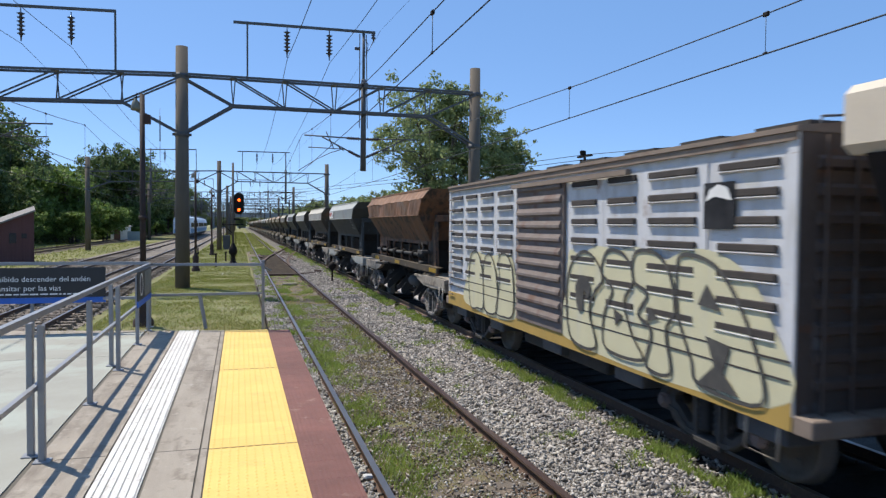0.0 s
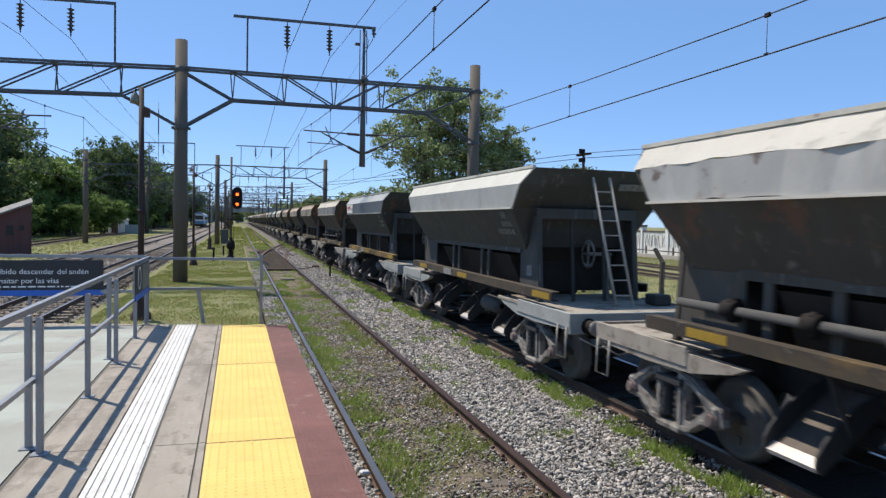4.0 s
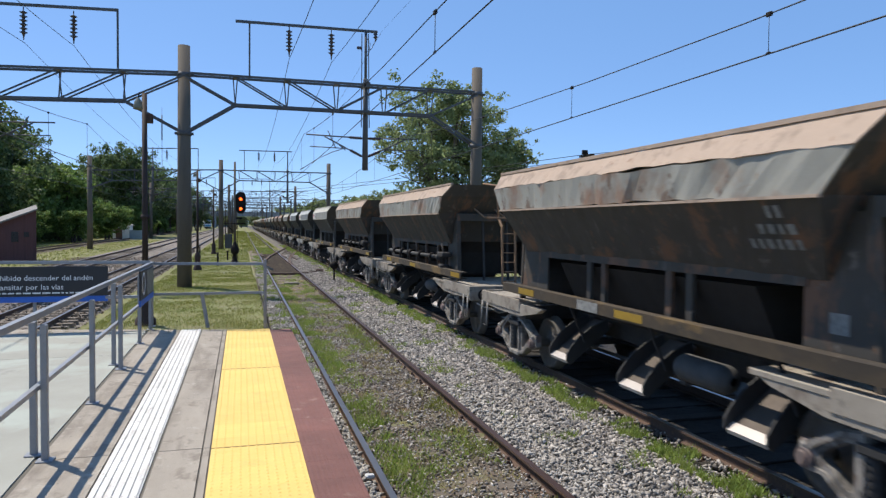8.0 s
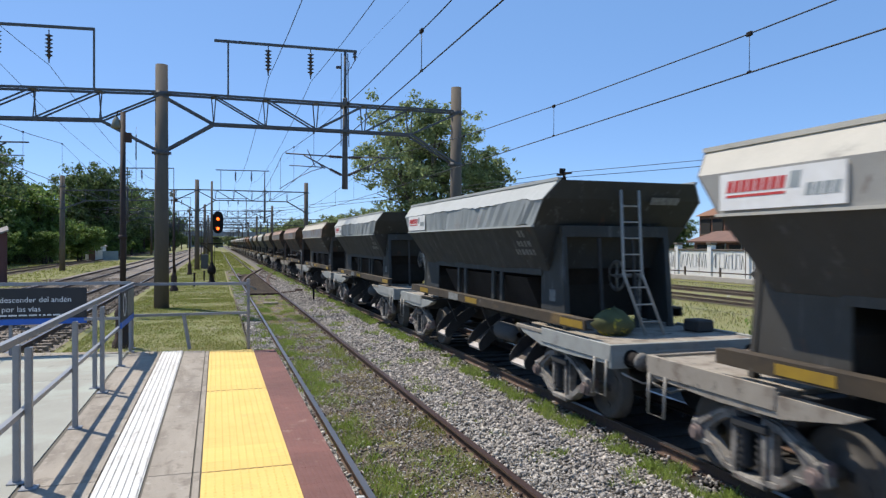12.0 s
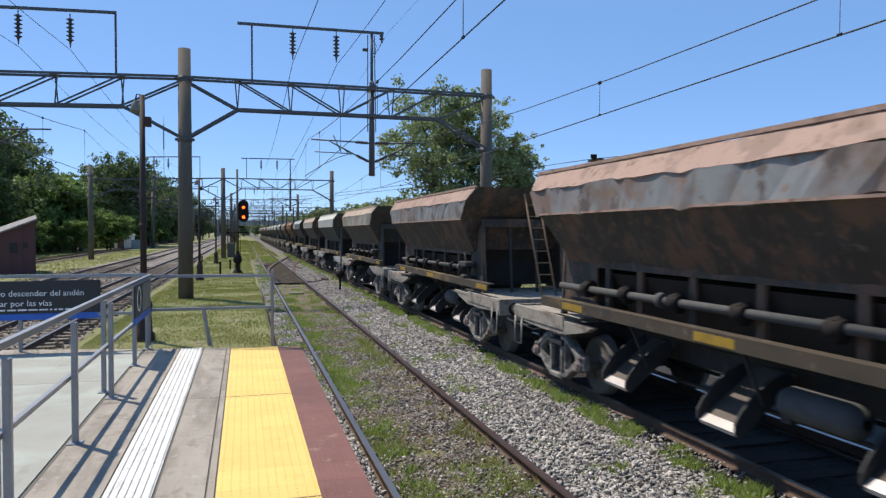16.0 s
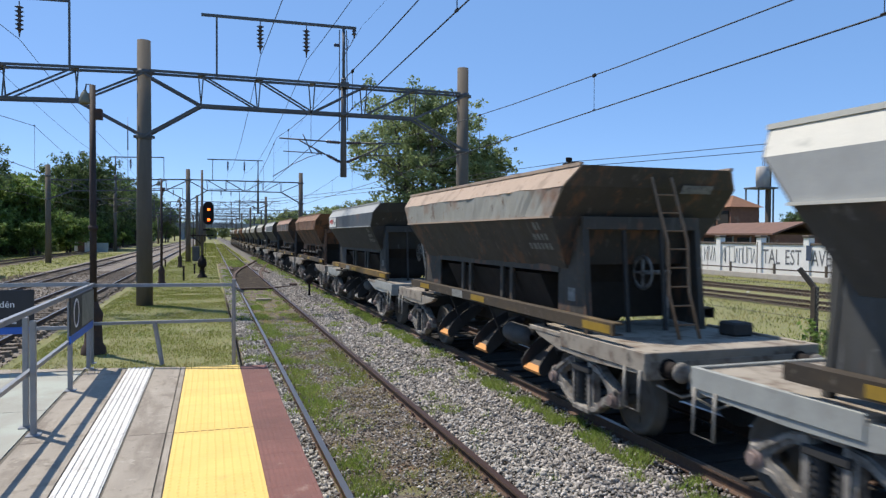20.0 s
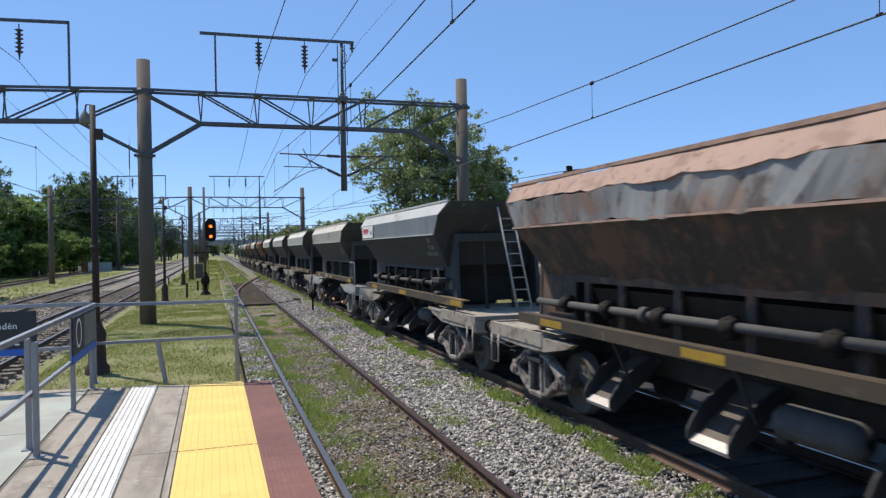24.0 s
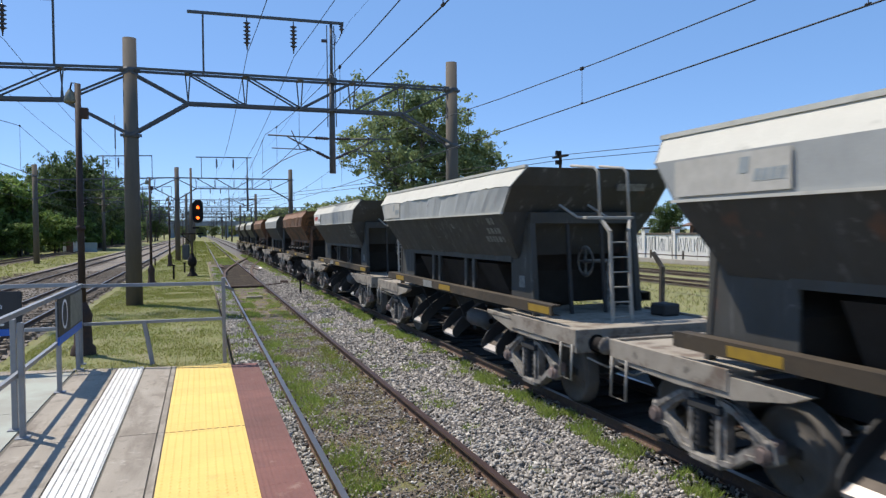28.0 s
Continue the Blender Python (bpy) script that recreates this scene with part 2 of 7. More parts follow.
def leafy(name, c1, c2, scale, island=0.4, through=0.45):
    """Leaves or grass that let part of the light through."""
    m = mat(name, c1, c2, scale, 0.6, bump=0, island=island, shift=False, spec=0.3)
    nt = m.node_tree
    b = nt.nodes["Principled BSDF"]
    tr = nt.nodes.new("ShaderNodeBsdfTranslucent")
    nt.links.new(b.inputs["Base Color"].links[0].from_socket, tr.inputs["Color"])
    mx = nt.nodes.new("ShaderNodeMixShader")
    mx.inputs[0].default_value = through
    nt.links.new(b.outputs[0], mx.inputs[1])
    nt.links.new(tr.outputs[0], mx.inputs[2])
    nt.links.new(mx.outputs[0], nt.nodes["Material Output"].inputs["Surface"])
    return m


def glow(name, colour, strength):
    m = bpy.data.materials.new(name)
    m.use_nodes = True
    b = m.node_tree.nodes["Principled BSDF"]
    b.inputs["Base Color"].default_value = (*colour, 1)
    b.inputs["Emission Color"].default_value = (*colour, 1)
    b.inputs["Emission Strength"].default_value = strength
    return m


U = (1, 1, 1)
V = (1, 1, 0.18)
CONCRETE = mat("concrete_slab", (0.378, 0.330, 0.268), (0.278, 0.240, 0.194), 1.7, 0.9, bump=0.25, bscale=55, stretch=(2.2, .6, 1), spots=(((0.15, 0.12, 0.092), 1.6, 0.51, 0.68, (2.5, .5, 1)), ((0.21, 0.175, 0.138), 5, 0.54, 0.64, (1, .7, 1)), ((0.44, 0.40, 0.34), 9, 0.60, 0.72, U), ((0.12, 0.105, 0.09), 22, 0.64, 0.72, U)))
PALE_FLOOR = mat("pale_concrete", (0.37, 0.365, 0.315), (0.30, 0.295, 0.25), 1.4, 0.85, bump=0.12, bscale=50, spots=(((0.33, 0.33, 0.30), 2.5, 0.6, 0.75, U), ((0.40, 0.43, 0.375), .9, 0.5, 0.62, U), ((0.24, 0.23, 0.2), 3.5, 0.62, 0.72, (1, .4, 1))))
DARK_JOINT = mat("dark_joint", (0.14, 0.125, 0.10), None, 9, 0.95)
YELLOW_TILE = mat("yellow_tactile_tile", (0.83, 0.57, 0.155), (0.76, 0.50, 0.13), 3, 0.7, bump=0.1, bscale=70, spots=(((0.60, 0.40, 0.12), 4, 0.60, 0.78, U),), brand=0.05)
BROWN_TILE = mat("brown_edge_tile", (0.20, 0.083, 0.066), (0.145, 0.062, 0.05), 4, 0.8, bump=0.12, bscale=60, spots=(((0.30, 0.20, 0.16), 6, 0.62, 0.75, U),), brand=0.12)
WHITE_TILE = mat("white_guide_tile", (0.76, 0.74, 0.70), (0.66, 0.635, 0.59), 5, 0.8, bump=0.15, bscale=60, spots=(((0.55, 0.52, 0.47), 6, 0.52, 0.64, (2, .5, 1)), ((0.34, 0.31, 0.27), 14, 0.60, 0.68, (1.5, .6, 1)), ((0.26, 0.235, 0.2), 30, 0.62, 0.70, U)), brand=0.07)
RAILING = mat("galvanised_grey_paint", (0.30, 0.31, 0.33), (0.25, 0.26, 0.28), 12, 0.45, 0.35, bump=0.04)
RAIL_SIDE = mat("rusty_rail", (0.115, 0.068, 0.045), (0.075, 0.046, 0.034), 20, 0.85, bump=0.2, spots=(((0.20, 0.11, 0.06), 14, 0.55, 0.7, U),), shift=False)
RAIL_TOP = mat("worn_rail_top", (0.34, 0.32, 0.31), (0.25, 0.21, 0.19), 3, 0.33, 0.9, bump=0.03, stretch=(1, 0.05, 1), shift=False)
RAIL_BROWN = mat("rust_filmed_rail_top", (0.105, 0.068, 0.062), (0.07, 0.045, 0.042), 3, 0.36, 0.35, bump=0.03, stretch=(1, 0.05, 1), shift=False)
RAIL_BLUE = mat("bright_rail_top", (0.20, 0.20, 0.21), (0.13, 0.13, 0.135), 3, 0.42, 0.75, bump=0.02, stretch=(1, 0.05, 1), shift=False)
SLEEPER = mat("weathered_sleeper_wood", (0.19, 0.155, 0.12), (0.11, 0.088, 0.07), 7, 0.9, bump=0.5, bscale=25, stretch=(0.3, 4, 4), brand=0.25)
STONE = mat("ballast_stone", (0.40, 0.365, 0.33), (0.25, 0.225, 0.20), 4, 0.9, bump=0.3, bscale=60, island=0.65, shift=False)
STONE_WHITE = mat("pale_ballast_stone", (0.47, 0.44, 0.395), (0.31, 0.285, 0.255), 4, 0.9, bump=0.3, bscale=60, island=0.5, shift=False)
GRAVEL = mat("gravel_bed", (0.15, 0.137, 0.122), (0.10, 0.092, 0.082), 0.9, 0.95, bump=0.9, bscale=14, voronoi=17, spots=(((0.15, 0.125, 0.09), 0.7, 0.5, 0.68, U),), shift=False)
# sleeper colour cut to near black for the shade under the train
SHADED_SLEEPER = mat("shaded_sleeper_wood", (0.036, 0.030, 0.025), (0.022, 0.019, 0.016), 7, 0.9, bump=0.5, bscale=25, stretch=(0.3, 4, 4), brand=0.25)
BROWN_GRAVEL = mat("rust_dusted_gravel", (0.205, 0.172, 0.140), (0.135, 0.112, 0.09), 0.9, 0.95, bump=0.9, bscale=14, voronoi=17, shift=False, spots=(((0.11, 0.09, 0.07), .8, .52, .66, (1, .3, 1)),))
# the train's shade is put into this gravel's colour
GRAVEL_DARK = mat("shaded_oily_gravel_bed", (0.027, 0.023, 0.019), (0.018, 0.015, 0.013), 0.9, 0.95, bump=0.9, bscale=14, voronoi=17, shift=False)
CLOD = mat("brown_soil_clods", (0.23, 0.182, 0.135), (0.12, 0.094, 0.07), 4, 0.95, bump=0.3, bscale=60, island=0.5, shift=False)
SOIL = mat("weedy_track_soil", (0.170, 0.130, 0.096), (0.092, 0.071, 0.054), 1.6, 0.97, bump=0.9, bscale=16, voronoi=26, spots=(((0.27, 0.13, 0.065), 1.0, 0.60, 0.70, U), ((0.15, 0.155, 0.055), 1.1, 0.50, 0.62, U), ((0.062, 0.052, 0.042), 1.7, 0.51, 0.63, U)), shift=False)
GROUND = mat("grass_ground", (0.23, 0.215, 0.075), (0.17, 0.17, 0.05), 0.35, 0.97, bump=0.8, bscale=9, spots=(((0.24, 0.22, 0.09), 1.1, 0.52, 0.72, U), ((0.30, 0.27, 0.17), 2.4, 0.62, 0.74, U), ((0.15, 0.17, 0.045), 2.3, 0.52, 0.68, U), ((0.12, 0.14, 0.04), 7, 0.52, 0.66, U), ((0.30, 0.27, 0.13), 9, 0.60, 0.70, U)), shift=False)
LAWN = mat("worn_lawn", (0.215, 0.200, 0.085), (0.175, 0.180, 0.055), 0.8, 0.97, bump=0.7, bscale=11, spots=(((0.30, 0.255, 0.19), 0.55, 0.56, 0.68, (1, .7, 1)), ((0.15, 0.175, 0.045), 1.6, 0.50, 0.64, U), ((0.125, 0.15, 0.04), 6, 0.52, 0.66, U), ((0.32, 0.28, 0.20), 8, 0.62, 0.72, U)), shift=False)
GRASS = leafy("grass_blades", (0.185, 0.225, 0.046), (0.25, 0.25, 0.068), 0.7)
WEED = leafy("weed_leaves", (0.20, 0.29, 0.05), (0.29, 0.34, 0.10), 3.0)
DRY_GRASS = leafy("dry_grass_blades", (0.42, 0.34, 0.14), (0.31, 0.29, 0.1), 0.8)
MAST = mat("mast_concrete", (0.150, 0.125, 0.098), (0.110, 0.091, 0.072), 3, 0.92, bump=0.2, bscale=30, stretch=(1, 1, 0.2), spots=(((0.08, 0.073, 0.063), 2, 0.56, 0.72, V),))
GALV = mat("galvanised_steel", (0.105, 0.11, 0.12), (0.075, 0.08, 0.088), 5, 0.6, 0.2, bump=0.05)
BLACK_IRON = mat("black_iron", (0.016, 0.014, 0.013), (0.028, 0.02, 0.017), 8, 0.8, 0.0, bump=0.08, spec=0.2)
RUSTY_IRON = mat("rusty_black_iron", (0.045, 0.030, 0.024), (0.09, 0.045, 0.03), 9, 0.85, bump=0.3)
INSULATOR = mat("brown_porcelain", (0.055, 0.035, 0.035), (0.04, 0.03, 0.03), 8, 0.25, bump=0)
WIRE = mat("wire", (0.045, 0.05, 0.055), None, 5, 0.6, 0.5, bump=0)
CREAM_LAMP = mat("lamp_shade_enamel", (0.22, 0.215, 0.16), (0.16, 0.155, 0.11), 10, 0.5, bump=0.05)
BARK = mat("bark", (0.12, 0.10, 0.08), (0.075, 0.062, 0.05), 8, 0.95, bump=0.6, bscale=14, stretch=(1, 1, 0.3))
LEAF_MID = leafy("poplar_leaves", (0.27, 0.32, 0.145), (0.18, 0.23, 0.10), 0.5, 0.4, 0.5)
LEAF_DARK = leafy("dark_tree_leaves", (0.135, 0.19, 0.07), (0.08, 0.12, 0.045), 0.35, 0.5, 0.45)
LEAF_LIGHT = leafy("bright_tree_leaves", (0.19, 0.27, 0.07), (0.12, 0.19, 0.05), 0.4, 0.4, 0.5)
# leaf colour paled to stand for haze over the far trees
LEAF_FAR = leafy("haze_paled_far_leaves", (0.28, 0.325, 0.14), (0.21, 0.25, 0.115), 0.3, 0.35, 0.5)

RUST = (0.16, 0.075, 0.042)
# dark colour stands for the shade behind the hopper openings
INNER = mat("shade_dark_hopper_inside", (0.042, 0.035, 0.029), (0.056, 0.047, 0.039), 4, 0.95, bump=0.1, spec=0.1)
UNDER = mat("grimy_underframe", (0.040, 0.037, 0.034), (0.065, 0.057, 0.05), 4, 0.9, bump=0.2, spots=(((0.09, 0.07, 0.055), 3, 0.58, 0.72, U),))
BOGIE = mat("dusty_cast_steel", (0.31, 0.285, 0.25), (0.17, 0.157, 0.14), 5, 0.88, bump=0.25, spots=(((0.06, 0.055, 0.05), 5, 0.48, 0.62, U), ((0.13, 0.08, 0.055), 7, 0.58, 0.68, U), ((0.03, 0.028, 0.026), 2.5, 0.56, 0.66, U)))
WHEEL = mat("wheel_steel", (0.165, 0.146, 0.124), (0.10, 0.088, 0.075), 4, 0.8, 0.2, bump=0.1)
SPRING = mat("spring_steel", (0.035, 0.034, 0.033), None, 6, 0.8, bump=0.1)
BOX_CAP = mat("axle_box_paint", (0.24, 0.17, 0.15), (0.14, 0.12, 0.11), 12, 0.8, bump=0.1, brand=0.4)
PIPE = mat("grey_air_pipe", (0.085, 0.082, 0.078), (0.054, 0.052, 0.049), 5, 0.8, bump=0.1)
DARK_BOGIE = mat("grimy_cast_steel", (0.075, 0.068, 0.06), (0.05, 0.045, 0.04), 5, 0.88, bump=0.25, spots=(((0.18, 0.165, 0.145), 4, 0.6, 0.72, U),))
SILL = mat("ochre_side_sill", (0.215, 0.130, 0.030), (0.13, 0.078, 0.025), 3, 0.85, bump=0.12, stretch=(1, 0.4, 1), spots=(((0.045, 0.033, 0.022), 1.1, 0.46, 0.60, (1, .5, 1)), ((0.16, 0.13, 0.10), 5, 0.62, 0.72, U)))
SILL_DARK = mat("grimy_side_sill", (0.072, 0.051, 0.029), (0.042, 0.032, 0.021), 3, 0.85, bump=0.12, stretch=(1, 0.4, 1), spots=(((0.03, 0.024, 0.018), 1.6, 0.5, 0.62, (1, .5, 1)), ((0.19, 0.12, 0.04), 1.3, 0.58, 0.66, (1, .4, 1)), ((0.15, 0.13, 0.11), 5, 0.62, 0.72, U)))
REFLECT = mat("yellow_reflector_band", (0.38, 0.235, 0.018), (0.26, 0.16, 0.02), 5, 0.6, bump=0.05, spots=(((0.2, 0.13, 0.05), 5, 0.6, 0.75, U),))
DECK = mat("dusty_deck_plate", (0.37, 0.325, 0.262), (0.25, 0.215, 0.172), 3, 0.92, bump=0.2, spots=(((0.12, 0.075, 0.05), 3.0, 0.52, 0.66, U), ((0.06, 0.05, 0.042), 5, 0.6, 0.7, U)))
DECK_GREY = mat("grey_deck_plate", (0.38, 0.39, 0.36), (0.28, 0.285, 0.265), 3, 0.9, bump=0.15, spots=(((0.2, 0.19, 0.17), 3.5, 0.6, 0.72, U),))
LADDER = mat("pale_ladder_paint", (0.46, 0.43, 0.37), (0.33, 0.29, 0.25), 9, 0.75, bump=0.1)
LADDER_RUST = mat("rusty_ladder_paint", (0.33, 0.20, 0.11), (0.21, 0.125, 0.075), 9, 0.85, bump=0.1)
CHUTE = mat("worn_chute_plate", (0.125, 0.098, 0.076), (0.08, 0.062, 0.049), 5, 0.7, 0.2, bump=0.12)
CHUTE_LIP = mat("polished_chute_lip", (0.60, 0.55, 0.50), (0.48, 0.42, 0.37), 6, 0.45, 0.3, bump=0.05)
CHUTE_RUSTLIP = mat("orange_rusted_lip", (0.75, 0.32, 0.08), (0.62, 0.26, 0.07), 6, 0.7, bump=0.1)
SACK = mat("olive_sack_cloth", (0.105, 0.115, 0.045), (0.07, 0.08, 0.035), 5, 0.95, bump=0.4, bscale=22, spots=(((0.62, 0.52, 0.05), 3.5, 0.55, 0.6, U),))
MARK = mat("faded_white_marking", (0.27, 0.27, 0.25), (0.14, 0.14, 0.13), 14, 0.85, bump=0)
STICKER = mat("white_sticker", (0.80, 0.79, 0.76), (0.72, 0.70, 0.66), 6, 0.5, bump=0)
STICKER_FADED = mat("faded_sticker", (0.50, 0.475, 0.42), (0.42, 0.395, 0.345), 6, 0.7, bump=0)
STICKER_RED = mat("red_sticker_bars", (0.55, 0.05, 0.045), (0.48, 0.05, 0.045), 6, 0.5, bump=0)
STICKER_GREY = mat("grey_sticker_bars", (0.33, 0.36, 0.36), None, 6, 0.5, bump=0)


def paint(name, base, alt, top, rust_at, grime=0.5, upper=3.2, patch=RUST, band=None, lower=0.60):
    """The paint of one wagon: grimy lower sheets darkened for shade, dusty sloping top plates and upper band paled for
    sun.
    """
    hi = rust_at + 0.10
    # lower darkens the sheets for the shade below the overhang
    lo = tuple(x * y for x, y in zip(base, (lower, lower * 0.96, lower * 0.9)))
    a = mat("shaded_grimy_paint_" + name, lo, tuple(x * y for x, y in zip(alt, (lower * 0.97, lower * 0.9, lower * 0.8))), 1.3, 0.7, bump=0.1, bscale=30, spots=((tuple(x * 0.5 for x in base), 1.6, grime, grime + 0.2, V), (patch, 2.2, rust_at, hi, (1, 0.7, 0.45)), ((0.17, 0.088, 0.045), 5.5, rust_at + 0.06, hi + 0.05, U), (tuple(x * 1.5 for x in base), 7.0, 0.60, 0.74, (1, 1, .12)), (tuple(x * 1.7 for x in base), 3.0, 0.66, 0.74, (1, .8, 1.3))))
    b = mat("sun_paled_dusty_top_" + name, top, tuple(x * 0.86 for x in top), 1.2, 0.85, bump=0.1, bscale=30, spots=((base, 1.5, 0.60, 0.74, (1, 0.6, 1)), (tuple(x * 0.6 for x in top), 2.8, rust_at, hi, U), (patch, 6.0, rust_at + 0.08, hi + 0.06, U)))
    # the upper band is lightened for the sunlight that strikes it
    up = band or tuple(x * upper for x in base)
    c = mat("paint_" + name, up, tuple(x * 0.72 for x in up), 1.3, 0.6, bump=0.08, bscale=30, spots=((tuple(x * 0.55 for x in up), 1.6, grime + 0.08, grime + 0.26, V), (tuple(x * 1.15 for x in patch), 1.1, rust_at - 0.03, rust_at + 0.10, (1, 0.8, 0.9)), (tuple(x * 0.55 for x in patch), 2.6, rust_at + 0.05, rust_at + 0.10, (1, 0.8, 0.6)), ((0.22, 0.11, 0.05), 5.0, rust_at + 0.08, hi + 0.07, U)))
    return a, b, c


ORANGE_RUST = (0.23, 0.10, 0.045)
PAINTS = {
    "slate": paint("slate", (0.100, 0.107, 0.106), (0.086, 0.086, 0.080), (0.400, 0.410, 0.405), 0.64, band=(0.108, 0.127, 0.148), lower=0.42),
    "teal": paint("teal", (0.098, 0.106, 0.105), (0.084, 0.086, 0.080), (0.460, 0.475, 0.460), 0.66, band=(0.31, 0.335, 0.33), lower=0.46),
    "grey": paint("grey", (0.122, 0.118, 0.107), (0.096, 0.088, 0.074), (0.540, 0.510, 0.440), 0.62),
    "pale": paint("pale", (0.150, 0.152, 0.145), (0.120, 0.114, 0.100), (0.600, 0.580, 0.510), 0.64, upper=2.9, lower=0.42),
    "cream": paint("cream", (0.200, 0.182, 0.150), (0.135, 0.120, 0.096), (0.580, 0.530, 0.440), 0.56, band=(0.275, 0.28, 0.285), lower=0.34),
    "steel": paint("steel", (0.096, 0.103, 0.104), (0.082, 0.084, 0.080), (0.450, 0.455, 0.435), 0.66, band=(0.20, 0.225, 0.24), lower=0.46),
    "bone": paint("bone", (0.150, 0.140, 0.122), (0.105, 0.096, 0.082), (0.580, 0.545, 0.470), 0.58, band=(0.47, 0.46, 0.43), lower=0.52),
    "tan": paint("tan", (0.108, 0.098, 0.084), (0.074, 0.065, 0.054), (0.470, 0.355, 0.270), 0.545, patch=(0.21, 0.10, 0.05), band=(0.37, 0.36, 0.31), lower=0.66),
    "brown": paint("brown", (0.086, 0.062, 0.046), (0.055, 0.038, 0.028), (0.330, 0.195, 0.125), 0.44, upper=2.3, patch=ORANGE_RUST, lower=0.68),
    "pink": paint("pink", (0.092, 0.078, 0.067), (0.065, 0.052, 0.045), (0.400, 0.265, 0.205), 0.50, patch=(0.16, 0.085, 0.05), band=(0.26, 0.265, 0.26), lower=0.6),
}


# ---- ground ----
GZ = -0.28
NEAR, MAIN = 0.0, 4.05          # track centres: the empty one beside the platform, the one under the goods train
LEFT_A, LEFT_B, LEFT_C = -8.25, -12.35, -21.4
RIGHT_A, RIGHT_B = 21.8, 26.4
RAISE = 0.10                    # the goods line lies a little higher than the platform track
GAUGE = 0.868                   # from a track's centre to the middle of its rail
gs = Shape()
xs = [-1500, -400, -120, -60, -30, -14, -6, 0, 6, 14, 30, 60, 120, 400, 1500]
ys = [-600, -100, -20, 0, 15, 30, 45, 60, 90, 150, 300, 600, 1200, 3000]
gs.sheet([[(x, y, GZ) for x in xs] for y in ys])
solid("ground", gs, GROUND, "patchy green and dry grass ground beside the tracks", "ground", "structure")


def rough_strip(name, x0, x1, y0, y1, z, step, amp, material, label, crown=0.0):
    """An uneven strip of ground, its edges bent down to the ground."""
    nx, ny = max(3, int((x1 - x0) / step)), max(2, int((y1 - y0) / step))
    rows = []
    for j in range(ny + 1):
        y = y0 + (y1 - y0) * j / ny
        row = []
        for i in range(nx + 1):
            x = x0 + (x1 - x0) * i / nx
            e = min(i, nx - i) / nx
            h = z + amp * noise.noise((x * 1.7, y * 1.7, 3.1)) + 0.6 * amp * noise.noise((x * 5, y * 5, 1.1))
            if i in (0, nx):
                h = GZ - 0.05
            row.append((x, y, h))
        rows.append(row)
    s = Shape().sheet(rows)
    return solid(name, s, material, label, "ballast", "structure")


def lawn_z(x, y):
    """Height of the raised grass strip beyond the platform, which sinks to the ground farther on."""
    a = min(max((41.0 - y) / 10.0, 0.0), 1.0)
    b = min(max((x + 6.6) / 1.3, 0.0), 1.0)
    c = 0.72 + 0.28 * min(max((y - 12.0) / 10.0, 0.0), 1.0)
    a, b = a * a * (3 - 2 * a), b * b * (3 - 2 * b)
    return GZ + 0.03 + 0.37 * a * b * c + 0.035 * noise.noise((x * .8, y * .8, 9.0)) * b


LAWN_X, LAWN_Y = np.linspace(-6.6, -1.70, 18), np.linspace(11.25, 76, 180)
lawn = Shape().sheet([[(x, y, lawn_z(x, y)) for x in LAWN_X] for y in LAWN_Y])
solid("grass_bank", lawn, LAWN, "low raised strip of worn grass between the tracks", "grass", "structure")
solid("bank_edge", Shape().sheet([[(-1.72, y, lawn_z(-1.70, y) + .006), (-1.66, y, lawn_z(-1.70, y) - .03), (-1.60 + .03 * noise.noise((y, 1, 2)), y, GZ - .05)] for y in LAWN_Y]), SOIL, "brown earth edge of the grass strip", "earth", "structure")
rough_strip("ballast_bed_near", -1.62, 1.02, -8, 75, -0.150, 0.13, 0.05, SOIL, "weed-grown earth and old ballast between the rails")
rough_strip("ballast_bed_edge", -1.6, -0.93, -8, 60, -0.11, 0.14, 0.03, GRAVEL, "pale gravel between the platform and the rail")
rough_strip("ballast_bed_middle", 0.96, 3.02, -8, 75, -0.095, 0.16, 0.06, GRAVEL, "grey crushed stone between two tracks")
rough_strip("ballast_bed_main", 2.92, 7.4, -8, 75, -0.10, 0.22, 0.05, GRAVEL_DARK, "oily ballast darkened for the shade under the goods train")
rough_strip("ballast_bed_near_far", -1.62, 1.5, 75, 700, -0.17, 1.3, 0.03, GROUND, "weed-grown track bed running into the distance")
rough_strip("ballast_bed_main_far", 1.5, 7.4, 75, 700, -0.17, 1.3, 0.03, GRAVEL, "stone track bed running into the distance")
rough_strip("ballast_bed_left", -15.2, -6.4, 2, 700, -0.16, 1.1, 0.05, BROWN_GRAVEL, "grey ballast under two empty tracks")
rough_strip("ballast_bed_old", -23.3, -19.6, 10, 300, -0.22, 0.8, 0.05, SOIL, "weedy earth of an old siding")
rough_strip("ballast_bed_right", 20.2, 28.2, -20, 260, -0.16, 0.9, 0.04, GROUND, "weedy earth under two sidings")

# ---- tracks ----
RAIL_PROFILE = [(-0.07, -0.155), (0.07, -0.155), (0.07, -0.14), (0.012, -0.125), (0.012, -0.042), (0.039, -0.03), (0.039, -0.004), (-0.039, -0.004), (-0.039, -0.03), (-0.012, -0.042), (-0.012, -0.125), (-0.07, -0.14)]
RNG = random.Random(5)


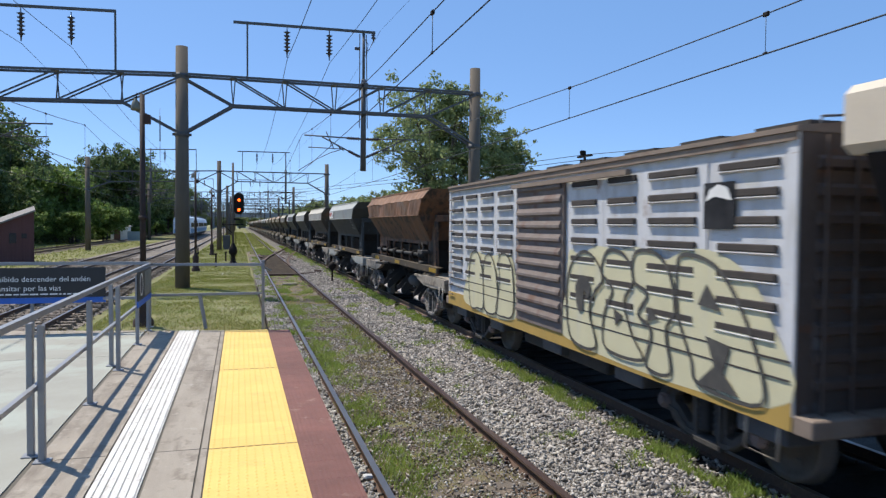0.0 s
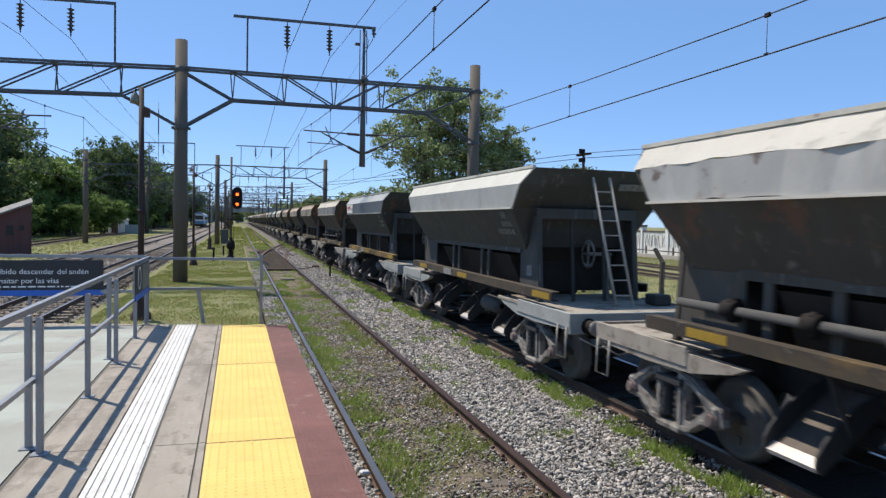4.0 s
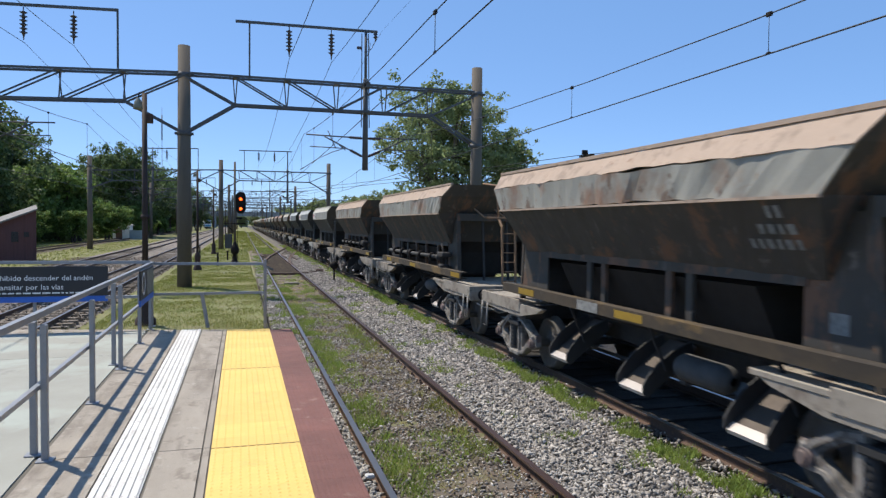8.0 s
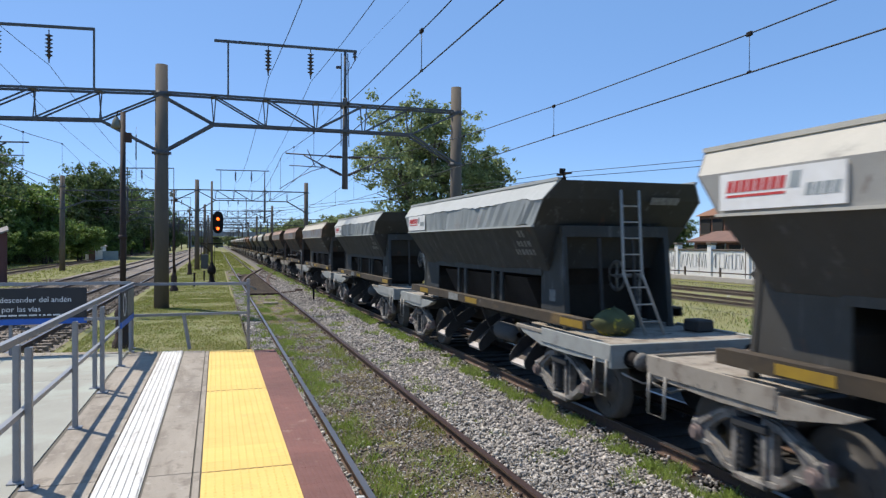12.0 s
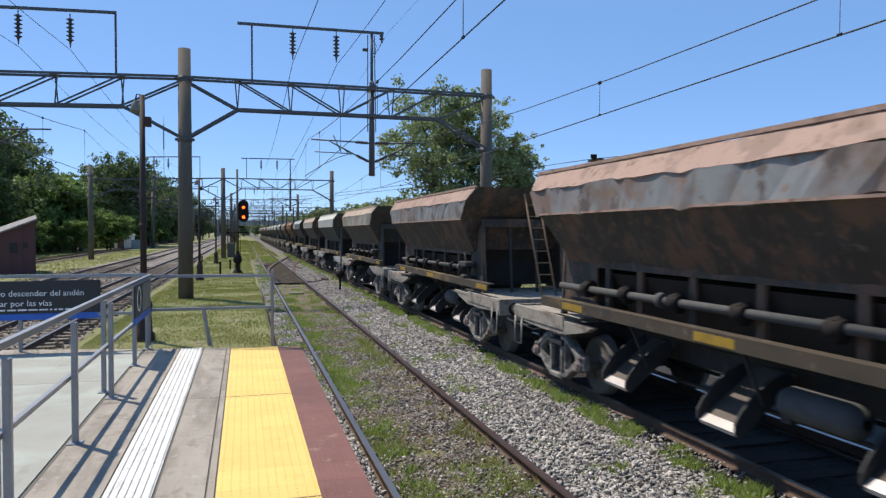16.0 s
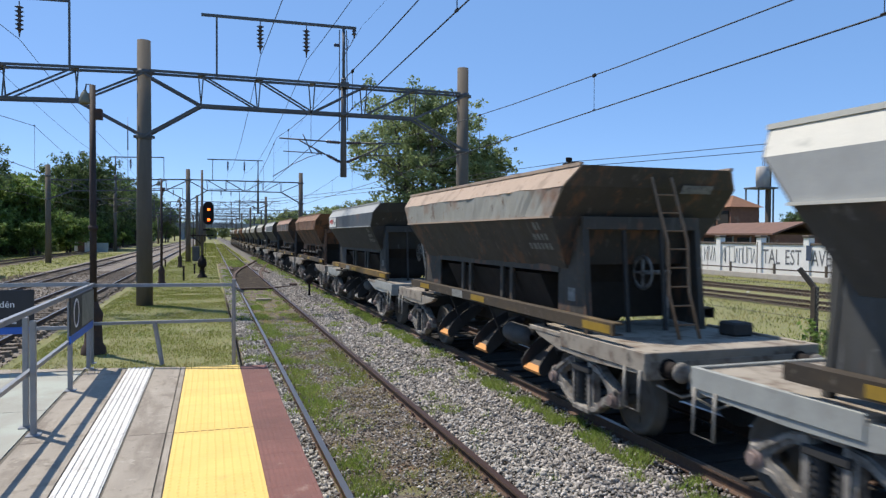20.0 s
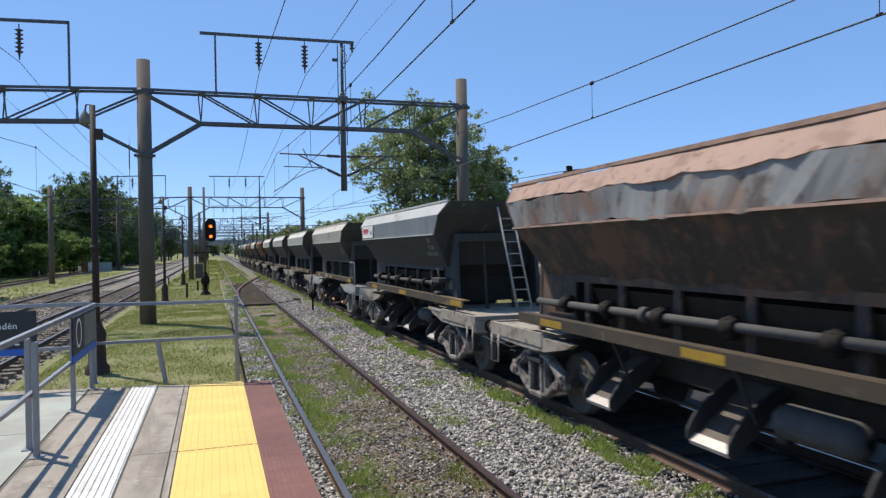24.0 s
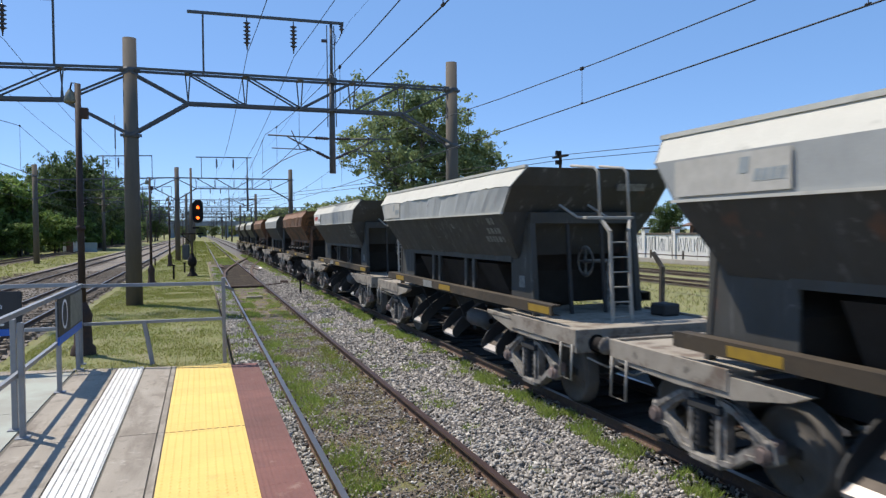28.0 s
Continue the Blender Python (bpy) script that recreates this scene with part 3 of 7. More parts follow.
def rail_pair(parent, x, y0, y1, top, shiny=None, up=0.0, web=None):
    for side in (-1, 1):
        xr = x + side * GAUGE
        r = part("rail", Shape().prism([(xr + a, b + up) for a, b in RAIL_PROFILE], 1, y0, y1), web or RAIL_SIDE, parent, "rust-brown steel rail")
        part("rail_head", Shape().box((xr - 0.037, y0, -0.006 + up), (xr + 0.037, y1, up)), shiny if shiny and side < 0 else top, r, "polished running surface")


def sleepers(parent, x, y0, y1, step, z=-0.16, half=1.35, sink=0.0, wood=None):
    def one():
        return Shape().box((-half, -0.12, -0.14), (half, 0.12, 0.0), 0.012)
    y = y0
    while y < y1:
        part("sleeper", one, wood or SLEEPER, parent, "", pose(x + RNG.uniform(-.03, .03), y, z + 0.035 - sink + RNG.uniform(-0.02, 0.012), RNG.uniform(-.6, .6), RNG.uniform(-.5, .5), RNG.uniform(-1.2, 1.2)), key=("sleeper", half))
        y += step + RNG.uniform(-0.02, 0.02)


def clips(parent, x, y0, y1, step):
    """Chairs and spikes beside both rails."""
    s = Shape()
    y = y0
    while y < y1:
        for side in (-1, 1):
            for d in (-1, 1):
                xr = x + side * GAUGE + d * 0.085
                s.box((xr - 0.035, y - 0.05, -0.15), (xr + 0.035, y + 0.05, -0.105), 0.008)
                s.cyl((xr, y, -0.12), (xr, y, -0.065), 0.022, n=6)
        y += step
    part("rail_clips", s, RUSTY_IRON, parent, "rusty rail clips")["kind"] = "stuff"


def track(name, x, y0, y1, label, top=RAIL_SIDE, sl=None, cl=None, shiny=None, up=0.0, web=None):
    t = thing(name, label, "railway track", kind="structure")
    rail_pair(t, x, y0, y1, top, shiny, up, web)
    if sl:
        sleepers(t, x, *sl)
    if cl:
        clips(t, x, *cl)
    return t


track("track_near", NEAR, -8, 700, "single broad-gauge track with rusty rails, half buried in weeds", RAIL_BROWN, (-4, 37.5, 0.62, -0.16, 1.35, 0.018), (-3.9, 40, 0.62), RAIL_BLUE)
track("track_main", MAIN, -30, 700, "broad-gauge track under the goods train", RAIL_TOP, (-4, 60, 0.62, -0.10, 1.35, 0.0, SHADED_SLEEPER), (-3.9, 30, 0.62), None, RAISE)
track("track_left_inner", LEFT_A, 2, 700, "empty broad-gauge track on grey ballast", RAIL_TOP, (14, 75, 0.65))
track("track_left_outer", LEFT_B, 2, 700, "empty broad-gauge track on grey ballast", RAIL_TOP, (30, 85, 0.65))
track("track_old_siding", LEFT_C, 20, 260, "disused siding sunk in grass", RAIL_SIDE)
track("track_right_siding", RIGHT_A, -20, 220, "rusty siding beyond the wire fence", RUSTY_IRON, web=RUSTY_IRON)
track("track_right_outer", RIGHT_B, -20, 220, "rusty siding before the white wall", RUSTY_IRON, web=RUSTY_IRON)

# crossover between the near track and the main track
turnout = thing("turnout", "crossover with curved rails, frog and brown earth infill", "railway turnout", kind="structure")


def curved_rail(parent, fx, y0, y1, n=16):
    pts = [(fx(y0 + (y1 - y0) * i / n), y0 + (y1 - y0) * i / n) for i in range(n + 1)]
    rows = [[(x + a * 2.3, y, b + .03) for a, b in RAIL_PROFILE + RAIL_PROFILE[:1]] for x, y in pts]
    r = part("curved_rail", Shape().sheet(rows, False), RUSTY_IRON, parent, "curved rusty rail")
    tops = [[(x - 0.045, y, 0.028), (x + 0.045, y, 0.028)] for x, y in pts]
    part("rail_head", Shape().sheet(tops, False), RAIL_SIDE, r, "rusty running surface")


def cross(y, a=45.0, b=92.0):
    """The way of the crossover from the near track to the main one."""
    u = min(1, max(0, (y - a) / (b - a)))
    return (MAIN - NEAR) * u * u * (3 - 2 * u)


curved_rail(turnout, lambda y: cross(y) - GAUGE, 45.5, 90, 24)
curved_rail(turnout, lambda y: cross(y) + GAUGE, 45.5, 90, 24)
for x0, ya, yb in ((-0.70, 58, 64), (1.0, 56, 62), (1.62, 53, 60), (3.32, 72, 79)):
    curved_rail(turnout, lambda y, x0=x0, ya=ya, yb=yb: x0 + 0.14 * abs((y - ya) / (yb - ya) * 2 - 1) ** 3, ya, yb, 8)
EARTH = mat("brown_oily_earth", (0.060, 0.050, 0.041), (0.036, 0.030, 0.025), 1.2, 0.98, bump=0.9, bscale=12, voronoi=9, spec=0.02, shift=False, spots=(((0.14, 0.115, 0.08), 1.4, 0.56, 0.66, U),))
part("earth_infill", Shape().box((-0.80, 38.5, -0.2), (0.80, 64, -0.075), 0.02), EARTH, turnout, "brown oily earth between the rails")
part("earth_infill", Shape().prism([(0.93, 44), (2.2, 60), (3.0, 74), (2.1, 74), (0.93, 62)], 2, -0.2, -0.08), EARTH, turnout, "brown oily earth between the rails")
part("point_rod", Shape().box((-1.0, 38.3, -0.12), (0.9, 38.55, -0.015), 0.02), RUSTY_IRON, turnout, "rusty point rod")
part("point_rod", Shape().beam((0.9, 38.4, -0.05), (3.0, 40.8, -0.05), 0.14, 0.1), RUSTY_IRON, turnout, "rusty point rod")
part("point_clamp", Shape().box((1.9, 40.0, -0.1), (2.3, 40.6, 0.06), 0.03), RUSTY_IRON, turnout)
part("rod_cover", Shape().box((-0.42, 31.8, -0.12), (0.25, 32.1, 0.0), 0.02), CONCRETE, turnout, "pale concrete block between the rails")

# ---- platform ----
PZ, PE, PEND = 0.90, -1.50, 11.2
platform = thing("platform", "station platform end of concrete slabs with tactile strips", "platform", kind="structure")
skew = -0.20                     # its end is not quite square to the track


def end_y(x):
    return PEND + (x + 2.0) * skew


part("platform_wall", Shape().prism([(PE - 0.03, -12), (-8.3, -12), (-8.3, end_y(-8.3) - 0.04), (PE - 0.03, end_y(PE) - 0.04)], 2, GZ - 0.1, PZ - 0.10), mat("stained_platform_wall", (0.27, 0.25, 0.22), (0.18, 0.165, 0.14), 1.2, 0.93, bump=0.3), platform, "stained concrete platform side")
part("slab_bed", Shape().prism([(PE - 0.008, -12), (-8.3, -12), (-8.3, end_y(-8.3) - 0.02), (PE - 0.008, end_y(PE) - 0.02)], 2, PZ - 0.10, PZ - 0.012), DARK_JOINT, platform, "dark mortar bed")


def slab(x0, x1, y0, y1, material, name="slab", top=PZ):
    g = 0.006
    a, b = min(y1, end_y(x0)), min(y1, end_y(x1))
    if a - y0 < 0.1:
        return
    n = Shape().prism([(x0 + g, y0 + g), (x1 - g, y0 + g), (x1 - g, b - g), (x0 + g, a - g)], 2, top - 0.012, top)
    part(name, n, material, platform)


joints = [-12, -9.1, -5.9, -2.7, 0.4, 4.75, 7.93, 12.6]
for ya, yb in zip(joints, joints[1:]):
    slab(-3.84, -3.33, ya, yb, CONCRETE)
    slab(-2.98, -2.64, ya, yb, CONCRETE)
    slab(-2.638, -2.578, ya, yb, CONCRETE, "kerb_strip")
for ya, yb in zip([-12, -9.1, -3.0, 3.1, 9.2], [-9.1, -3.0, 3.1, 9.2, 13]):
    slab(-8.3, -6.0, ya, yb, PALE_FLOOR, "pale_slab")
    slab(-6.0, -3.87, ya, yb, PALE_FLOOR, "pale_slab")
slab(-8.3, -3.87, 11.42, 12.9, CONCRETE, "end_kerb", PZ + 0.004)


def ribbed_tile(w, length, ribs, h):
    s = Shape().box((0, 0, -0.02), (w, length, 0.004), 0.0008)
    for i in range(ribs):
        x = w * (i + 0.5) / ribs
        s.box((x - w / ribs * 0.3, 0.001, 0.004), (x + w / ribs * 0.3, length - 0.001, 0.004 + h), 0.002)
    return s


def dome_tile(w, length):
    s = Shape().box((0, 0, -0.02), (w, length, 0.004), 0.0008)
    nx, ny = 11, int(round(length / 0.0636))
    for i in range(nx):
        for j in range(ny):
            x, y = w * (i + 0.5) / nx, length * (j + 0.5) / ny
            r = 0.017
            s.add([(x - r, y, .004), (x, y - r, .004), (x + r, y, .004), (x, y + r, .004), (x - r * .5, y, .0095), (x, y - r * .5, .0095), (x + r * .5, y, .0095), (x, y + r * .5, .0095)],
                  [(0, 1, 5, 4), (1, 2, 6, 5), (2, 3, 7, 6), (3, 0, 4, 7), (4, 5, 6, 7)], True)
    return s


def tile_row(name, make, x, w, material):
    """Tiles laid along the edge, the last one cut to fit."""
    y, end = -11.8, end_y(x + w / 2)
    while end - y > 0.06:
        ln = min(0.4, end - y)
        part(name, lambda: make(w, ln - 0.0005), material, platform, "", pose(x, y, PZ - 0.003), key=(name, round(ln, 3)))
        y += 0.4


tile_row("white_tile", lambda w, ln: ribbed_tile(w, ln, 6, 0.010), -3.322, 0.325, WHITE_TILE)
tile_row("yellow_tile", dome_tile, -2.572, 0.708, YELLOW_TILE)
tile_row("brown_tile", lambda w, ln: ribbed_tile(w, ln, 9, 0.005), -1.862, 0.360, BROWN_TILE)
for i, (yy) in enumerate((4.72, 7.90)):
    part("joint_line", Shape().box((-2.572, yy - 0.008, PZ), (-1.864, yy + 0.008, PZ + 0.0045)), mat("tile_joint_dirt", (0.36, 0.24, 0.09), None, 8, 0.9), platform, "dirty joint across the yellow strip") if i == 0 else part("joint_line", Shape().box((-2.572, yy - 0.008, PZ), (-1.864, yy + 0.008, PZ + 0.0045)), bpy.data.materials["tile_joint_dirt"], platform, "dirty joint across the yellow strip")

# ---- railings ----
RX = -3.83


def post_shape(h, w=0.05):
    return Shape().box((-w / 2, -w / 2, 0), (w / 2, w / 2, h), 0.006)


def rail_bar(p, q, w=0.05, h=0.05):
    return Shape().beam(p, q, w, h)


side_railing = thing("side_railing", "grey steel railing along the platform with two bars", "railing")
for yy, dx in ((-11.4, 0), (-9.6, .05), (-9.4, -.05), (-7.4, 0), (-5.4, .05), (-5.2, -.05), (-3.3, 0), (-1.4, 0), (0.8, .05), (1.0, -.05), (2.85, 0), (4.73, 0.05), (4.90, -0.07), (6.50, 0.05), (8.20, 0.05), (8.52, -0.08), (10.12, 0.02), (11.55, 0), (11.95, -0.02)):
    part("post", lambda: post_shape(1.05), RAILING, side_railing, "", pose(RX + dx, yy, PZ), key="railpost105")
    part("foot_plate", lambda: Shape().box((-.06, -.06, 0), (.06, .06, .012), .004), RAILING, side_railing, "", pose(RX + dx, yy, PZ), key="footplate")
part("top_bar", rail_bar((RX, -11.5, 2.02), (RX, 11.92, 2.02), 0.046, 0.046), RAILING, side_railing)
part("middle_bar", rail_bar((RX, -11.5, 1.47), (RX, 11.9, 1.47), 0.038, 0.038), RAILING, side_railing)

end_railing = thing("end_railing", "grey steel railing across the platform end, one post bent", "railing")
ex0, ex1 = RX, -1.94
ey0, ey1 = 11.9, 11.32
part("corner_post", post_shape(1.21), RAILING, end_railing, "", pose(ex1, ey1, PZ))
part("bent_post", Shape().beam((-2.9, 11.6, PZ), (-3.0, 11.62, 1.50), 0.05), RAILING, end_railing, "bent short post")
part("top_bar", rail_bar((ex0, ey0, 2.01), (ex1 + .02, ey1, 2.03), 0.055, 0.045), RAILING, end_railing)
part("middle_bar", rail_bar((ex0, ey0, 1.47), (ex1, ey1, 1.53), 0.045, 0.04), RAILING, end_railing)
part("side_bar", Shape().beam((ex1 - .02, ey1, 2.0), (ex1 + .14, ey1 + 0.35, 1.9), 0.03), RAILING, end_railing, "short bent bar at the corner")

far_railing = thing("far_railing", "grey steel railing across the pale floor carrying a notice", "railing")
fy = 11.72
part("top_bar", rail_bar((RX, fy - .1, 2.05), (-8.2, fy + .1, 2.05), 0.05, 0.05), RAILING, far_railing)
part("middle_bar", rail_bar((RX, fy - .1, 1.46), (-8.2, fy + .1, 1.46), 0.045, 0.045), RAILING, far_railing)
for xx in (-5.62, -7.0, -8.15):
    part("post", lambda: post_shape(1.08), RAILING, far_railing, "", pose(xx, fy, PZ), key="railpost108")


def lettering(text, size, parent, m, material, name="lettering", depth=0.001):
    cu = bpy.data.curves.new(name, 'FONT')
    cu.body, cu.size, cu.extrude = text, size, depth
    cu.resolution_u = 2
    tmp = new(name, cu)
    me = bpy.data.meshes.new_from_object(tmp.evaluated_get(bpy.context.evaluated_depsgraph_get()))
    bpy.data.objects.remove(tmp)
    bpy.data.curves.remove(cu)
    me.materials.clear()
    me.materials.append(material)
    ob = new(name, me)
    ob.parent = parent
    ob.matrix_basis = m
    return ob


SIGN_BLACK = mat("sign_black", (0.014, 0.016, 0.022), None, 4, 0.45, bump=0)
SIGN_BLUE = mat("sign_blue", (0.015, 0.12, 0.52), None, 4, 0.45, bump=0)
SIGN_WHITE = mat("sign_white", (0.78, 0.80, 0.82), None, 4, 0.5, bump=0)
notice = thing("notice_board", "black platform notice with white words and a blue foot band", "sign")
nx0, nx1, ny = -7.02, -4.50, fy - 0.09
part("panel", Shape().box((nx0, ny, 1.49), (nx1, ny + 0.025, 1.985), 0.004), SIGN_BLACK, notice)
part("blue_band", Shape().box((nx0, ny, 1.395), (nx1, ny + 0.025, 1.488), 0.004), SIGN_BLUE, notice, "blue band")
up = pose(0, 0, 0, 90)
def words(text, size, parent, m, material):
    """A line of writing, one part for each word."""
    x = 0.0
    for wd in text.split():
        ob = lettering(wd, size, parent, m @ Matrix.Translation((x, 0, 0)), material)
        x += max(v.co.x for v in ob.data.vertices) + size * .30


def ring_shape(axis, u, w, at_, r0, r1):
    """A flat ring in one piece, facing along the axis."""
    q, n = Shape(), 28
    vs = []
    for t_ in (at_ - .002, at_ + .002):
        for r in (r0, r1):
            for i in range(n):
                c, d = u + r * math.cos(2 * math.pi * i / n), w + r * math.sin(2 * math.pi * i / n)
                vs.append((t_, c, d) if axis == 0 else (c, t_, d))
    fs = []
    for i in range(n):
        j = (i + 1) % n
        fs += [(i, j, n + j, n + i), (2 * n + i, 3 * n + i, 3 * n + j, 2 * n + j), (i, 2 * n + i, 2 * n + j, j), (n + i, n + j, 3 * n + j, 3 * n + i)]
    return q.add(vs, fs)


words("Prohibido descender del andén", 0.124, notice, Matrix.Translation((-6.28, ny - 0.004, 1.755)) @ up, SIGN_WHITE)
words("y transitar por las vías", 0.124, notice, Matrix.Translation((-6.28, ny - 0.004, 1.605)) @ up, SIGN_WHITE)
xx = -6.28
while xx < -4.75:
    w = RNG.uniform(0.03, 0.12)
    part("print_bar", Shape().box((xx, ny - 0.004, 1.535), (xx + w, ny - 0.001, 1.558)), SIGN_WHITE, notice, "bar of small print")
    xx += w + 0.025
part("round_emblem", ring_shape(1, -6.62, 1.74, ny - .003, .15, .185), SIGN_WHITE, notice, "white ring emblem")
part("emblem_stroke", Shape().beam((-6.72, ny - 0.003, 1.85), (-6.52, ny - 0.003, 1.63), 0.004, 0.03, up=(0, 1, 0)), SIGN_WHITE, notice, "white stroke across the ring")

board = thing("railing_board", "black notice panel with ring emblem fixed to the railing", "sign")
part("panel", Shape().box((RX + 0.03, 10.0, 1.555), (RX + 0.05, 11.6, 2.0), 0.004), SIGN_BLACK, board)
part("blue_band", Shape().box((RX + 0.03, 10.0, 1.46), (RX + 0.05, 11.6, 1.553), 0.004), SIGN_BLUE, board, "blue band")
part("round_emblem", ring_shape(0, 10.35, 1.79, RX + .053, .145, .175), SIGN_WHITE, board, "white ring emblem")
part("picture_panel", Shape().box((RX + 0.05, 10.72, 1.58), (RX + 0.054, 11.56, 1.97)), mat("weathered_metal_sheet", (0.17, 0.18, 0.17), (0.30, 0.31, 0.27), 5, 0.45, 0.3, bump=0.1), board, "weathered grey panel")

# ---- overhead line portals ----


def portal(m, far=False, right=7.85):
    """Concrete masts with a lattice beam, feeder frames, drop tubes and cantilevers."""
    p = thing("overhead_line_portal", "concrete masts carrying a grey steel lattice beam over the tracks", "overhead line portal", m, "portals along the line")
    n = 10 if far else 20
    k = ("portal", far, right)
    for x, top in ((-4.55, 9.80), (right, 9.80), (-18.0, 9.80)):
        part("mast", lambda: Shape().cyl((0, 0, GZ - 0.2), (0, 0, 9.80), 0.29, 0.232, n), MAST, p, "round tapered concrete mast", pose(x, 0, 0), key=(k, "mast"))
        for z in (6.3, 8.63):
            part("clamp_band", lambda: Shape().cyl((0, 0, -0.09), (0, 0, 0.09), 0.28, 0.28, n).box((-0.36, -0.05, -0.05), (0.36, 0.05, 0.05)), GALV, p, "steel clamp band", pose(x, 0, z), key=(k, "band"))
    zt, zb = 8.68, 7.54

    def span(xa, xb, ka, kb, fall=0.0):
        def dz(x):
            return -fall * (xb - x)
        part("top_chord", Shape().beam((xa + .2, -.27, zt + dz(xa)), (xb - .2, -.27, zt), .06, .09).beam((xa + .2, .27, zt + dz(xa)), (xb - .2, .27, zt), .06, .09), GALV, p, "", key=(k, "tc", xa))
        part("bottom_chord", Shape().beam((ka, -.25, zb + dz(ka)), (kb, -.25, zb + dz(kb)), .06, .09).beam((ka, .25, zb + dz(ka)), (kb, .25, zb + dz(kb)), .06, .09), GALV, p, "", key=(k, "bc", xa))
        for kx, mx in ((ka, xa), (kb, xb)):
            part("knee_brace", Shape().beam((kx, -0.25, zb + dz(kx)), (mx, -0.25, 6.3), 0.06, 0.09).beam((kx, 0.25, zb + dz(kx)), (mx, 0.25, 6.3), 0.06, 0.09), GALV, p, "", key=(k, "kn", xa, kx))
            part("end_brace", Shape().beam((kx, -0.25, zb + dz(kx)), (mx, -0.25, zt + dz(mx) - 0.1), 0.05, 0.07).beam((kx, 0.25, zb + dz(kx)), (mx, 0.25, zt + dz(mx) - 0.1), 0.05, 0.07), GALV, p, "", key=(k, "eb", xa, kx))
        cnt = max(2, round((kb - ka) / 2.05))
        step = (kb - ka) / cnt
        for i in range(cnt + 1):
            x = ka + i * step
            part("strut", lambda: Shape().beam((0, -0.25, zb), (0.09, -0.25, zt), 0.045, 0.045).beam((0, 0.25, zb), (-0.09, 0.25, zt), 0.045, 0.045).box((-.1, -.31, zt - .05), (.1, .31, zt - .03)), GALV, p, "", pose(x, 0, dz(x)), key=(k, "st"))
            if i < cnt:
                fl = i < cnt / 2
                a, b = ((x, zt + dz(x)), (x + step, zb + dz(x + step))) if fl else ((x, zb + dz(x)), (x + step, zt + dz(x + step)))
                part("diagonal", Shape().beam((a[0], -0.25, a[1]), (b[0], -0.25, b[1]), 0.045, 0.06).beam((a[0], 0.25, a[1]), (b[0], 0.25, b[1]), 0.045, 0.06), GALV, p, "", key=(k, "dg", xa, i))

    span(-4.55, right, -2.58, right - 2.2)
    span(-18.0, -4.55, -15.8, -6.75, 0.032)

    def frame_on(x_drop, x_post, x_in, side, wires):
        """A feeder frame on the beam, with its drop tube and two cantilevers."""
        f = part("feeder_frame", Shape().beam((min(x_post, x_drop) - (0.55 if side < 0 else .5), 0, 10.96 - (.15 if side > 0 else 0)), (max(x_post, x_drop) + (0.5 if side < 0 else .03), 0, 10.98 + (.04 if side < 0 else 0)), 0.09, 0.10).beam((x_post, 0, zt), (x_post, 0, 10.95), 0.07).cyl((x_drop, 0, zt), (x_drop, 0, 10.95), 0.06, n=8), GALV, p, "steel frame above the beam", key=(k, "ff", x_drop))
        part("drop_tube", Shape().cyl((x_drop, 0, 5.06), (x_drop, 0, 8.98), 0.13, 0.10, 10).beam((x_drop, -0.34, zt), (x_drop, 0.34, zt), 0.3, 0.2).beam((x_drop, -0.3, zb), (x_drop, 0.3, zb), 0.3, 0.12), GALV, p, "hanging steel tube", key=(k, "dt", x_drop))
        for xi in x_in:
            pr = [(0, 0.02), (0.12, 0.02)]
            for j in range(6):
                a = 0.14 + j * 0.12
                pr += [(a, 0.055), (a + 0.03, 0.145), (a + 0.075, 0.05)]
            pr += [(0.9, 0.03), (1.0, 0.02)]
            part("insulator", lambda: Shape().turned((0, 0, 0), (0, 0, -1.25), pr, 8 if far else 12), INSULATOR, f, "brown ribbed insulator string", pose(xi, 0, 10.93 if side < 0 else 10.80), key=(k, "ins"))
        for d in (-1, 1):
            L = 2.5 if d == side else 2.35
            q = Shape().cyl((0.55 * d, 0, 6.5), (L * d, 0, 6.55), 0.032, n=6).cyl((0.65 * d, 0, 5.95), (1.75 * d, 0, 6.5), 0.032, n=6).cyl((1.2 * d, 0, 6.22), (0.85 * d, 0, 5.95), 0.02, n=5)
            q.cyl((0.85 * d, 0, 6.02), (2.35 * d, 0, 6.05), 0.022, n=6).cyl((1.25 * d, 0, 6.0), (1.6 * d, 0, 6.75), 0.022, n=6)
            q.tube([(0.95 * d, 0, 6.0), (1.4 * d, 0.0, 5.85), (2.0 * d, 0, 5.55), (2.75 * d, 0, 5.05)], 0.016, 5)
            part("cantilever", q, GALV, p, "jointed steel cantilever", pose(x_drop, 0, -.05), key=(k, "ct", d, side))
            pr2 = [(0, 0.03)] + [w for j in range(5) for w in ((0.1 + j * 0.17, 0.05), (0.15 + j * 0.17, 0.085), (0.2 + j * 0.17, 0.05))] + [(1, 0.03)]
            part("insulator", lambda: Shape().turned((0.12 * d, 0, 6.43), (0.72 * d, 0, 6.45), pr2, 8), INSULATOR, p, "brown ribbed insulator", pose(x_drop, 0, 0), key=(k, "in2", d))
            part("insulator", lambda: Shape().turned((0.12 * d, 0, 5.65), (0.68 * d, 0, 5.92), pr2, 8), INSULATOR, p, "brown ribbed insulator", pose(x_drop, 0, 0), key=(k, "in3", d))

